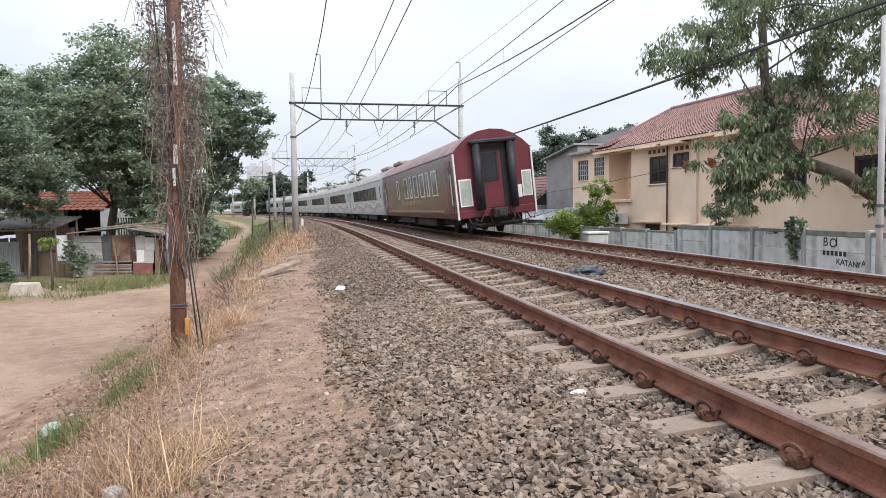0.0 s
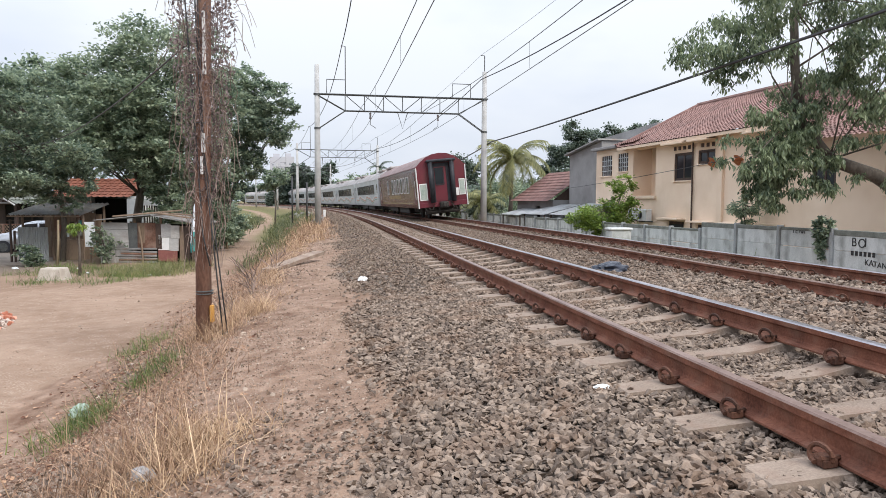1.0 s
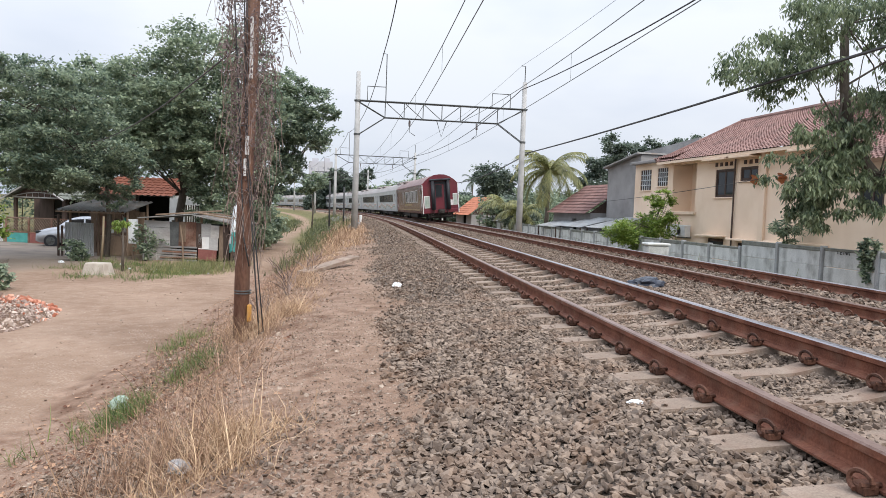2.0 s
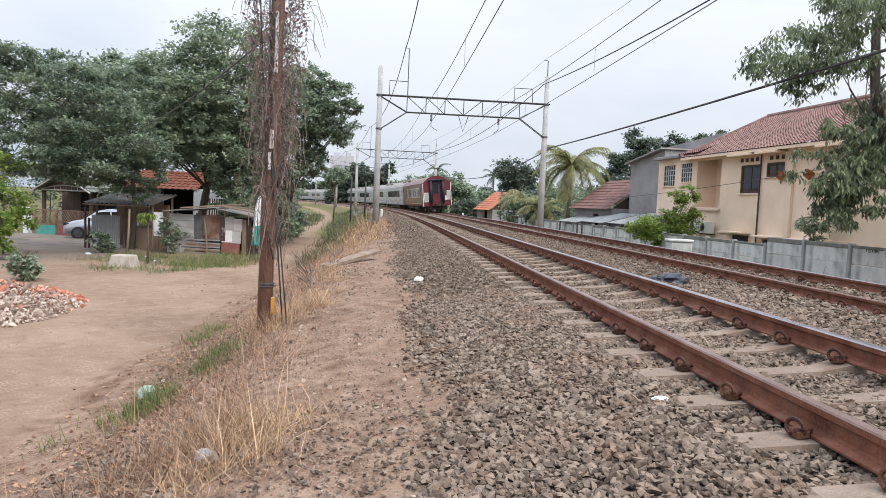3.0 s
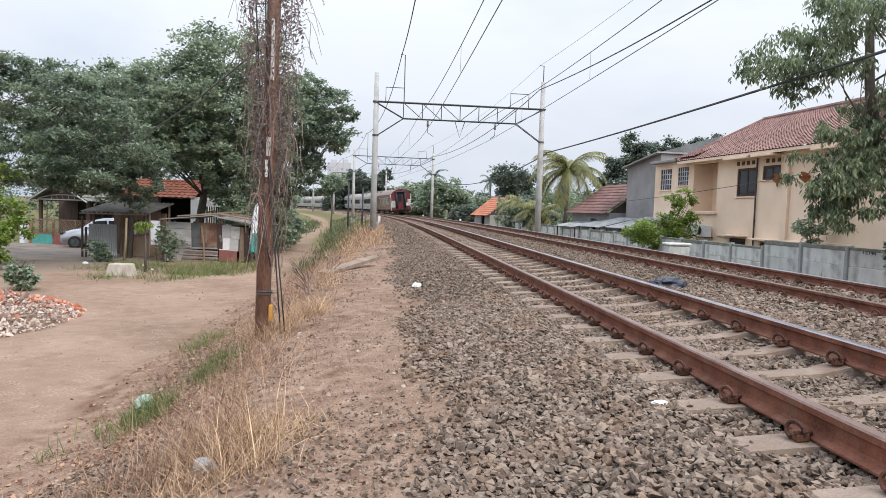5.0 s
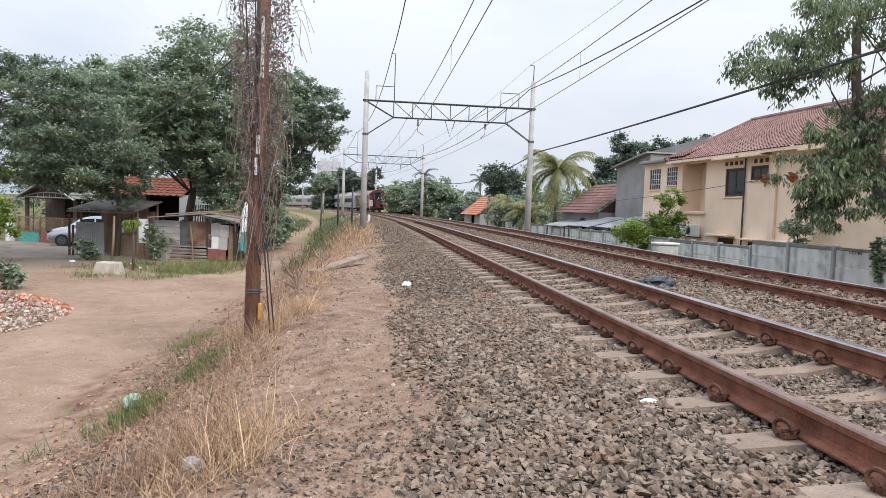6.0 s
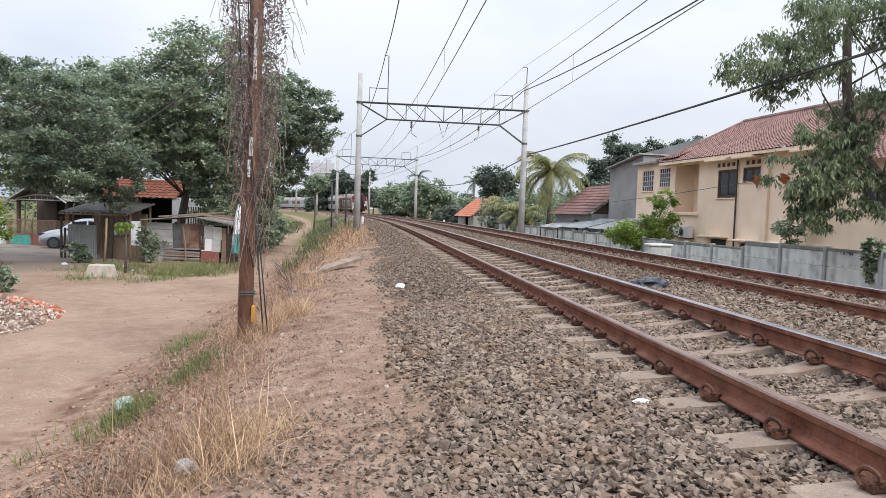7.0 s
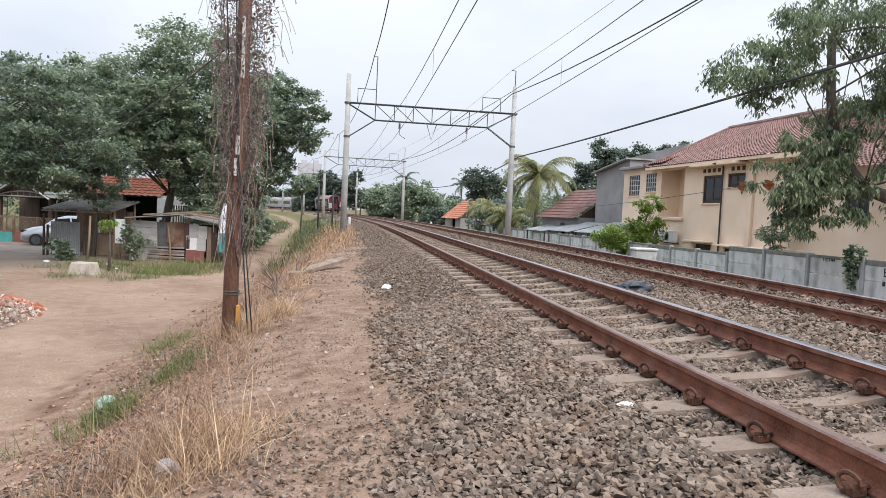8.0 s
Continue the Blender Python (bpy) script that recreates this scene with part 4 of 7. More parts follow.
def build_window(top, y0, y1, z0, z1, leaves=2):
    """A dark timber casement in the wall at x = 0."""
    bm = bmesh.new()
    w = 0.07
    for a, b, c, d in ((y0, y1, z0, z0 + w), (y0, y1, z1 - w, z1), (y0, y0 + w, z0 + w, z1 - w), (y1 - w, y1, z0 + w, z1 - w)):
        box(bm, 0.03, a, c, 0.11, b, d)
    win = part("window", bm, DARKWOOD, top, "dark timber casement window")
    span = (y1 - y0 - 2 * w) / leaves
    for k in range(leaves):
        a = y0 + w + k * span
        bm = bmesh.new()
        for p, q, c, d in ((a, a + span, z0 + w, z0 + w + 0.05), (a, a + span, z1 - w - 0.05, z1 - w), (a, a + 0.05, z0 + w, z1 - w), (a + span - 0.05, a + span, z0 + w, z1 - w)):
            box(bm, 0.05, p, c, 0.09, q, d)
        part("sash", bm, DARKWOOD, win)
        bm = bmesh.new()
        box(bm, 0.066, a + 0.05, z0 + w + 0.05, 0.074, a + span - 0.05, z1 - w - 0.05)
        part("pane", bm, GLASS, win)
    bm = bmesh.new()
    box(bm, -0.06, y0 - 0.05, z0 - 0.06, 0.1, y1 + 0.05, z0 - 0.003, 0.01)
    part("sill", bm, CREAM, win)


def build_house():
    top = thing("house", pose(11.87, 30, 0, 0, 0, math.degrees(0.176)), "cream two-storey house with a brown clay tile roof", "house")
    holes = [(-1.4, -0.05, 1.88, 3.07), (-2.98, -1.83, 2.52, 3.09), (1.5, 3.61, 1.25, 3.48), (4.13, 5.18, 2.5, 3.4), (5.85, 7.04, 2.32, 3.38), (-6.6, -5.5, 1.7, 3.0), (-0.9, 0.3, -0.6, 0.1), (-2.9, -1.9, -0.5, 0.02), (-5.2, -4.1, -0.5, 0.02)]
    bm = pierced(bmesh.new(), -7.0, 7.7, -1.4, 3.72, 0.0, 0.18, holes)
    part("wall", bm, CREAM, top, "cream rendered wall")
    for x0, y0, x1, y1 in ((0.182, 7.5, 8.0, 7.7), (0.182, -7.0, 8.0, -6.8), (7.8, -6.79, 8.0, 7.49)):
        bm = bmesh.new()
        box(bm, x0, y0, -1.4, x1, y1, 3.72)
        part("wall", bm, CREAM, top, "cream rendered wall")
    bm = bmesh.new()
    box(bm, 1.0, 1.3, 1.1, 1.1, 3.8, 3.6)
    box(bm, 0.18, 1.32, 1.1, 1.0, 1.5, 3.6)
    box(bm, 0.18, 3.61, 1.1, 1.0, 3.8, 3.6)
    box(bm, 0.18, 1.5, 1.05, 1.0, 3.61, 1.22)
    part("balcony_niche", bm, CREAM, top, "shaded balcony niche")
    bm = bmesh.new()
    box(bm, -0.12, 1.4, 1.1, 0.1, 3.7, 1.24, 0.02)
    part("balcony_edge", bm, CREAM, top)
    # added near-black panel in place of shade in the rooms behind the windows
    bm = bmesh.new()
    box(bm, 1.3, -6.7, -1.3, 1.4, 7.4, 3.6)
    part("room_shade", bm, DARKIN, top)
    for w in holes[:2] + holes[5:6]:
        build_window(top, *w)
    for w in holes[3:5]:
        build_window(top, *w)
        for k in range(1, 5):
            bm = bmesh.new()
            y = w[0] + (w[1] - w[0]) * k / 5
            box(bm, 0.0, y - 0.02, w[2] + 0.01, 0.028, y + 0.02, w[3] - 0.01)
            part("window_grille", bm, PALESHEET, top, "pale metal window bar")
        for k in range(1, 4):
            bm = bmesh.new()
            z = w[2] + (w[3] - w[2]) * k / 4
            box(bm, 0.003, w[0] + 0.01, z - 0.015, 0.025, w[1] - 0.01, z + 0.015)
            part("window_grille", bm, PALESHEET, top, "pale metal window bar")
    for w in holes[6:]:
        build_window(top, *w, 1)
        bm = bmesh.new()
        box(bm, -0.45, w[0] - 0.2, w[3] + 0.08, 0.0, w[1] + 0.2, w[3] + 0.15, 0.01)
        part("canopy", bm, CREAM, top)
    for y0, y1 in ((-1.42, 0.25), (-3.1, -1.75), (-6.8, -5.3)):
        bm = bmesh.new()
        box(bm, -0.55, y0, 3.42, 0.0, y1, 3.5, 0.01)
        part("canopy", bm, CREAM, top, "thin projecting concrete canopy")
        n = int((y1 - y0) / 0.36)
        for k in range(n):
            bm = bmesh.new()
            box(bm, -0.03, y0 + 0.15 + k * 0.36, 3.2, -0.002, y0 + 0.32 + k * 0.36, 3.36)
            part("vent_block", bm, DARKWOOD, top)
    for y in (-3.45,):
        bm = bmesh.new()
        box(bm, -0.12, y - 0.16, -1.4, -0.002, y + 0.16, 3.7, 0.01)
        part("pilaster", bm, CREAM, top)
    bm = bmesh.new()
    tube(bm, [(-0.08, -1.56, -1.3), (-0.08, -1.56, 3.65), (-0.3, -1.56, 3.75)], 0.035, 8)
    part("downpipe", bm, DARKWOOD, top, "dark rain pipe")
    bm = bmesh.new()
    box(bm, -0.06, -7.05, 0.12, -0.003, 1.3, 0.2, 0.01)
    part("string_course", bm, CREAM, top)
    for y in (-3.0, -4.6):
        bm = bmesh.new()
        tube(bm, [(-0.1, y, 2.35), (-0.2, y, 2.5), (-0.12, y, 2.62)], [0.05, 0.16, 0.2], 10)
        part("wall_pot", bm, material("terracotta", (0.35, 0.13, 0.06), (0.5, 0.22, 0.11), 0.8, 4), top, "terracotta pot bracket")
    # main roof: gable at the far end, hip at the near end
    e, rz, ez = -0.45, 5.9, 3.62
    bm = bmesh.new()
    tile_slope(bm, (e, -7.5, ez), (e, 4.5, ez), (4.2, 4.6, rz), (4.2, -3.0, rz))
    part("roof_slope", bm, TILE, top, "brown clay tiles")
    bm = bmesh.new()
    tile_slope(bm, (8.8, -7.5, ez), (8.8, 4.5, ez), (4.2, 4.6, rz), (4.2, -3.0, rz))
    part("roof_slope", bm, TILE, top, "brown clay tiles")
    bm = bmesh.new()
    tile_slope(bm, (e, -7.5, ez), (8.8, -7.5, ez), (4.21, -3.0, rz), (4.19, -3.0, rz))
    part("roof_slope", bm, TILE, top, "brown clay tiles")
    bm = bmesh.new()
    tube(bm, [(4.2, 4.65, rz + 0.06), (4.2, -3.0, rz + 0.06)], 0.13, 8)
    tube(bm, [(4.2, -3.0, rz + 0.06), (e, -7.5, ez + 0.06)], 0.12, 8)
    tube(bm, [(4.2, 4.62, rz + 0.06), (e, 4.5, ez + 0.06)], 0.1, 8)
    part("ridge_tiles", bm, TILE, top)
    bm = bmesh.new()
    slab(bm, [(0.0, 3.72), (8.0, 3.72), (4.2, 5.75)], 4.2, 4.35)
    part("gable", bm, CREAM, top)
    bm = bmesh.new()
    box(bm, e, -7.5, ez - 0.1, e + 0.03, 4.5, ez + 0.02)
    box(bm, e + 0.03, -7.4, ez - 0.06, 0.0, 4.5, ez - 0.03)
    part("fascia", bm, CREAM, top, "cream eaves board")
    bm = bmesh.new()
    tile_slope(bm, (-0.3, 3.0, 3.8), (-0.3, 5.1, 3.8), (1.8, 4.75, 4.6), (1.8, 3.7, 4.6))
    tile_slope(bm, (-0.3, 5.1, 3.8), (4.0, 5.1, 3.8), (4.0, 4.75, 4.6), (1.8, 4.75, 4.6))
    part("roof_slope", bm, TILE, top, "small hipped dormer roof")
    bm = bmesh.new()
    box(bm, -0.3, 5.0, 3.7, 8.0, 7.8, 3.84, 0.02)
    part("flat_roof", bm, GREYWALL, top)
    bm = bmesh.new()
    for x in (0.3, 8.0):
        for y, z in ((7.72, -1.4), (7.72, 4.3), (12.0, 3.75), (12.0, -1.4)):
            bm.verts.new((x, y, z))
    v = list(bm.verts)
    for f in ((0, 1, 2, 3), (7, 6, 5, 4), (0, 4, 5, 1), (1, 5, 6, 2), (2, 6, 7, 3)):
        bm.faces.new([v[k] for k in f])
    bmesh.ops.recalc_face_normals(bm, faces=bm.faces[:])
    part("rear_block", bm, GREYWALL, top, "bare grey cement block at the back")
    bm = bmesh.new()
    box(bm, 0.0, 0.0, 0.0, 8.3, 4.6, 0.08)
    part("rear_roof", bm, ZINC, top, m=pose(0, 7.6, 4.34, -7.3, 0, 0))
    bm = bmesh.new()
    for x in (2.3, 2.45):
        for y, z in ((5.4, 3.7), (5.4, 5.12), (11.9, 4.82), (11.9, 3.7)):
            bm.verts.new((x, y, z))
    v = list(bm.verts)
    for f in ((0, 1, 2, 3), (7, 6, 5, 4), (0, 4, 5, 1), (1, 5, 6, 2), (2, 6, 7, 3), (3, 7, 4, 0)):
        bm.faces.new([v[k] for k in f])
    bmesh.ops.recalc_face_normals(bm, faces=bm.faces[:])
    part("upper_wall", bm, GREYWALL, top, "bare grey wall with a sloping top")
    # near wing
    bm = pierced(bmesh.new(), -16.0, -7.002, -1.4, 2.9, 0.0, 0.18, [(-9.2, -8.2, 1.3, 2.4), (-12.2, -11.0, 1.2, 2.3)])
    part("wing_wall", bm, CREAM, top)
    bm = bmesh.new()
    box(bm, 0.182, -16.0, -1.4, 7.5, -15.8, 2.9)
    part("wing_wall", bm, CREAM, top)
    for w in ((-9.2, -8.2, 1.3, 2.4), (-12.2, -11.0, 1.2, 2.3)):
        build_window(top, *w)
    # the wing's room shade is likewise a near-black panel
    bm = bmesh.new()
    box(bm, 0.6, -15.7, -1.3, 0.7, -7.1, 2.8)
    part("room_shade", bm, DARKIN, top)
    bm = bmesh.new()
    tile_slope(bm, (-0.5, -16.4, 2.9), (-0.5, -7.0, 2.9), (4.0, -7.0, 4.9), (4.0, -12.0, 4.9))
    tile_slope(bm, (-0.5, -16.4, 2.9), (8.0, -16.4, 2.9), (4.01, -12.0, 4.9), (4.0, -12.0, 4.9))
    part("roof_slope", bm, TILE, top, "brown clay tiles over the wing")


build_house()


def build_fence():
    m = pose(12.5 / math.cos(0.12), 0, 0, 0, 0, math.degrees(0.12))
    top = thing("concrete_fence", m, "whitewashed precast concrete panel fence between slotted posts", "fence")
    r = random.Random(4)
    pan = bmesh.new()
    box(pan, 0.0, 0.0, 0.0, 0.05, 1.9, 0.468, 0.012)
    pan = finish("panel", pan, WALL_PAINT)
    post = bmesh.new()
    box(post, -0.06, -0.055, -1.5, 0.1, 0.055, 0.0, 0.012)
    post = finish("post", post, WALL_POST)
    for i in range(-9, 22):
        y = 22.65 + 2.01 * i
        high = 0.25 if i < 0 else 0.02
        part("post", post, None, top, m=pose(0, y, high + 0.07, r.uniform(-0.6, 0.6), r.uniform(-0.6, 0.6), 0))
        for k in range(3):
            part("panel", pan, None, top, m=pose(r.uniform(-0.006, 0.006), y + 0.058, high - 0.475 * (k + 1), r.uniform(-0.3, 0.3), r.uniform(-0.5, 0.5), 0))
        cap = bmesh.new()
        box(cap, -0.016, y + 0.06, high - 0.05 - 0.03 * (i % 3), 0.066, y + 1.95, high + 0.03, 0.012)
        part("coping", cap, MOSSY, top, "dark mossy top edge")
    # graffiti
    def letters(text, y, z, size):
        cu = bpy.data.curves.new("graffiti", "FONT")
        cu.body, cu.size, cu.extrude = text, size, 0.002
        tmp = bpy.data.objects.new("tmp", cu)
        scene.collection.objects.link(tmp)
        me = bpy.data.meshes.new_from_object(tmp.evaluated_get(bpy.context.evaluated_depsgraph_get()))
        bpy.data.objects.remove(tmp)
        me.materials.clear()
        me.materials.append(BLACKPAINT)
        part("graffiti", me, None, top, "black hand-painted letter", m=pose(-0.012, y, z, 90, 0, -90))
    for text, y, z, size, step in (("BOI", 15.98, -0.1, 0.32, 0.2), ("KATANYA", 15.55, -0.52, 0.2, 0.125), ("TENA", 18.1, 0.12, 0.18, 0.13)):
        for k, ch in enumerate(text):
            letters(ch, y - k * step, z + r.uniform(-0.02, 0.02), size * r.uniform(0.9, 1.1))
    for k in range(6):
        bars = bmesh.new()
        box(bars, -0.014, 15.9 - k * 0.13, -0.31, -0.008, 15.98 - k * 0.13, -0.2)
        part("graffiti", bars, BLACKPAINT, top, "black hand-painted mark")
    return m


FENCE = build_fence()

# outdoor cooling unit on the house wall
_top = thing("air_conditioner", pose(11.87, 30, 0, 0, 0, math.degrees(0.176)) @ pose(-0.42, 2.5, 0.1), "white outdoor air conditioner unit on the house wall", "air conditioner")
_bm = bmesh.new()
box(_bm, 0, 0, 0, 0.3, 0.8, 0.55, 0.02)
part("casing", _bm, WHITE, _top)
_bm = bmesh.new()
for _k in range(4):
    tube(_bm, [(-0.01 - 0.002 * _k, 0.5 + 0.02 * math.cos(1.57 * _k), 0.28), (0.005, 0.5, 0.28)], 0.2 - 0.05 * _k, 18)
part("fan_grille", _bm, STEEL, _top)
for _y in (0.1, 0.64):
    _bm = bmesh.new()
    box(_bm, 0.02, _y, -0.05, 0.42, _y + 0.06, 0.0)
    part("bracket", _bm, STEEL, _top)

copy_thing(_top, pose(11.87, 30, 0, 0, 0, math.degrees(0.176)) @ pose(-0.42, 1.55, 0.06))

# thin service wire along the house front
_bm = bmesh.new()
_a, _b = Vector((8.2, 42.0, 1.55)), Vector((12.3, 24.0, 2.65))
tube(_bm, [_a.lerp(_b, _k / 12) - Vector((0, 0, 0.5 * (_k / 12) * (1 - _k / 12))) for _k in range(13)], 0.012, 5)
solid("service_wire", _bm, WIRE, "thin dark service wire along the house front", "wire")

# creeper over the fence
_me, _ = crown_mesh([(0, 0, 0, 0.1, 0.3, 0.3), (0, 0.05, -0.35, 0.08, 0.16, 0.4)], 60, 1500, 0.09, LEAF_DARK, [LEAF_ROUND])
solid("creeper", _me, None, "dark green creeper hanging over the concrete fence", "plant", FENCE @ pose(-0.05, 16.9, 0.3))


# mango tree over the fence
build_tree("mango_tree", (14.2, 17.2, -1.1), [(0, 0, -0.2), (-0.2, 0, 1.0), (-0.7, 0.2, 2.0), (-1.7, 0.5, 2.75), (-2.8, 0.8, 3.2), (-3.6, 0.9, 4.2), (-3.8, 0.9, 5.6), (-3.9, 0.9, 7.2)], 0.25,
           [(8.3, 18, 5.0, 1.35, 1.3, 0.75), (9.3, 18.2, 5.3, 1.2, 1.4, 0.8), (10.3, 18.0, 6.4, 1.7, 1.4, 0.8), (12.0, 17.0, 5.0, 1.3, 1.2, 1.0), (12.6, 17, 6.6, 1.8, 1.8, 1.0),
            (9.4, 17.6, 2.35, 0.9, 0.8, 0.8), (9.55, 17.6, 2.0, 0.95, 0.8, 0.7), (9.2, 17.5, 1.55, 0.6, 0.6, 0.5), (9.65, 17.5, 1.3, 0.6, 0.5, 0.45), (9.9, 17.8, 3.2, 1.2, 0.8, 0.6), (11.0, 17.3, 1.75, 0.65, 0.6, 0.8), (11.1, 17.3, 2.4, 0.6, 0.6, 0.6), (12.4, 16.9, 3.2, 1.2, 1.0, 0.9), (12.6, 16.6, 1.4, 0.6, 0.6, 0.7), (11.5, 18, 4.0, 1.6, 1.2, 0.7), (9.4, 17.4, 2.5, 0.85, 0.6, 0.8), (9.5, 17.4, 1.45, 0.75, 0.6, 0.6), (10.1, 17.4, 1.7, 0.8, 0.6, 0.8), (10.3, 17.4, 2.7, 0.9, 0.7, 0.7)],
           400, 29000, 0.165, LEAF_MANGO, [LEAF_LONG, LEAF_BROAD], "mango tree with drooping dark leaves leaning over the fence", droop=1.2, limbs=24, clump_r=0.15, seed=5, limb_r=0.4)

# lime-green bush by the fence
build_tree("bush", (9.3, 31.0, -1.0), [(0, 0, -0.1), (0.05, 0, 0.6), (0.3, 0.1, 1.4), (0.6, 0.1, 2.3)], 0.06, [(9.0, 31, 0.35, 1.5, 0.8, 0.5), (9.8, 31, 0.9, 0.9, 0.6, 0.4), (9.9, 31, 1.6, 0.75, 0.5, 0.25), (10.1, 31, 2.0, 0.55, 0.4, 0.15), (8.2, 31, 0.05, 0.8, 0.6, 0.35), (9.3, 30.8, -0.2, 1.3, 0.5, 0.35)], 220, 11000, 0.14, LEAF_LIME, [LEAF_BROAD], "lime-green bush growing against the concrete fence", limbs=18)
build_tree("bush", (12.2, 24.0, -1.0), [(0, 0, -0.1), (0.05, 0, 0.8), (-0.1, 0.1, 1.7)], 0.05, [(12.1, 24, 0.75, 0.7, 0.5, 0.25), (12.2, 24, 0.4, 0.4, 0.4, 0.3)], 40, 700, 0.2, LEAF_MID, [LEAF_LONG], "thin green sapling behind the concrete fence", limbs=8)

_bm = bmesh.new()
box(_bm, -0.42, -0.25, 0, 0.42, 0.25, 0.7, 0.05)
box(_bm, -0.46, -0.29, 0.7, 0.46, 0.29, 0.8, 0.03)
solid("concrete_box", _bm, WALL_PAINT, "small whitish concrete box beside the fence", "concrete box", pose(8.2, 26.0, -0.84, 0, 0, 6))

# thin steel pole by the fence
_top = thing("utility_pole", pose(9.75, 12.75, floor_z(9.75, 12.75)), "thin grey steel pole beside the concrete fence", "pole")
_bm = bmesh.new()
tube(_bm, [(0, 0, -0.3), (0, 0, 2.2), (0, 0, 5.4)], [0.065, 0.06, 0.05], 12)
part("pole", _bm, POLE_CONCRETE, _top, "", True)
for _z in (1.35, 1.75):
    _bm = bmesh.new()
    tube(_bm, [(0, 0, _z - 0.03), (0, 0, _z + 0.03)], 0.075, 12)
    part("band", _bm, STEEL, _top)


def palm(base, height, fronds, length, label, seed, mat=LEAF_PALM):
    top = thing("coconut_palm", pose(*base), label, "palm tree", "palms beyond the tracks")
    bm = bmesh.new()
    tube(bm, [(0, 0, -0.2), (0.1, 0, height * 0.4), (0.15, 0, height)], [0.2, 0.15, 0.12], 10)
    part("trunk", bm, BARK, top, "slender ringed trunk", True)
    r = random.Random(seed)
    for i in range(fronds):
        a, el = 2 * math.pi * i / fronds * 3.0 + r.uniform(-0.3, 0.3), r.uniform(-0.35, 1.3)
        L = length * r.uniform(0.8, 1.1)
        bm = bmesh.new()
        pts, p, e = [], Vector((0.15, 0, height)), el
        for k in range(12):
            pts.append(p.copy())
            p += Vector((math.cos(a) * math.cos(e), math.sin(a) * math.cos(e), math.sin(e))) * (L / 11)
            e -= 0.145
        tube(bm, pts, [0.03 * (1 - k / 13) for k in range(12)], 4)
        for k in range(1, 12):
            d = (pts[k] - pts[k - 1]).normalized()
            side = d.cross(Vector((0, 0, 1))).normalized()
            w = 0.62 * math.sin(math.pi * (k + 1) / 14) + 0.08
            for sub in (0.0, 0.2, 0.4, 0.6, 0.8):
                q = pts[k - 1].lerp(pts[k], sub)
                for sg in (-1, 1):
                    tip = q + side * sg * w * 0.8 + d * 0.36 + Vector((0, 0, -0.4 * r.uniform(0.5, 1.4)))
                    v = [bm.verts.new(q), bm.verts.new(q + d * 0.07), bm.verts.new(tip)]
                    bm.faces.new(v)
        part("frond", bm, mat, top, "drooping feathered frond")
    return top


palm((7.6, 50, -1.2), 5.2, 30, 3.3, "coconut palm with yellow-green drooping fronds beyond the fence", 3)
palm((5.4, 60, -1.2), 2.6, 16, 2.4, "low palm with arching fronds beside the line", 4)
palm((6.4, 56, -1.2), 2.0, 14, 2.2, "low palm with arching fronds beside the line", 8)
palm((-7.0, 185, -1.2), 11.0, 16, 4.0, "far coconut palm above the trees", 9, LEAF_FAR)
palm((6.5, 150, -1.2), 8.5, 14, 3.2, "far coconut palm above the trees", 10, LEAF_FAR)


def far_tree(x, y, w, h, n, mat, seed, label):
    rr = random.Random(seed)
    blobs = [(x + rr.uniform(-0.6, 0.6) * w, y + rr.uniform(-0.4, 0.4) * w, -1.2 + h * rr.uniform(0.16, 0.8), w * rr.uniform(0.35, 0.6), w * 0.5, h * rr.uniform(0.15, 0.28)) for _ in range(8)]
    if w > 5.3:
        blobs = [(x + rr.uniform(-0.75, 0.75) * w, y + rr.uniform(-0.3, 0.3) * w, -1.2 + h * rr.uniform(0.35, 0.86), w * rr.uniform(0.22, 0.34), w * 0.3, h * rr.uniform(0.09, 0.14)) for _ in range(20)]
    build_tree("tree", (x, y, -1.25), [(0, 0, -0.2), (0.1, 0, h * 0.3), (0.05, 0, h * 0.7)], 0.05 * h * 0.6, blobs, 240, int(n * 1.8), 0.0036 * y if y > 60 else 0.22, mat, [LEAF_ROUND], label, limbs=8, group="trees in the distance", clump_r=0.2, seed=seed)


far_tree(-1.5, 92, 4.2, 7.0, 8000, LEAF_MID, 31, "broad green tree beside the curving line")
far_tree(-6.0, 110, 4.5, 7.2, 7500, LEAF_MID, 32, "broad green tree beside the curving line")
far_tree(-9.0, 128, 4.0, 6.6, 4200, LEAF_MID, 33, "green tree by the line in the distance")
far_tree(3.0, 100, 3.0, 4.5, 2600, LEAF_MID, 34, "low green tree beyond the line")
far_tree(10.0, 120, 5.0, 11.0, 8000, LEAF_FAR, 35, "tall dark tree in the distance")
far_tree(18.5, 68, 5.8, 11.0, 18000, LEAF_FAR, 36, "large dark tree behind the house")
far_tree(23.5, 70, 5.6, 11.4, 18000, LEAF_FAR, 37, "large dark tree behind the house")
far_tree(-22.0, 165, 6.5, 12.5, 8000, LEAF_FAR, 38, "tall dark tree behind the curve")
far_tree(-30.0, 170, 5.0, 9.0, 7000, LEAF_FAR, 39, "dark tree behind the curve")
far_tree(11.0, 60, 3.0, 4.0, 2600, LEAF_MID, 40, "green tree behind low roofs")
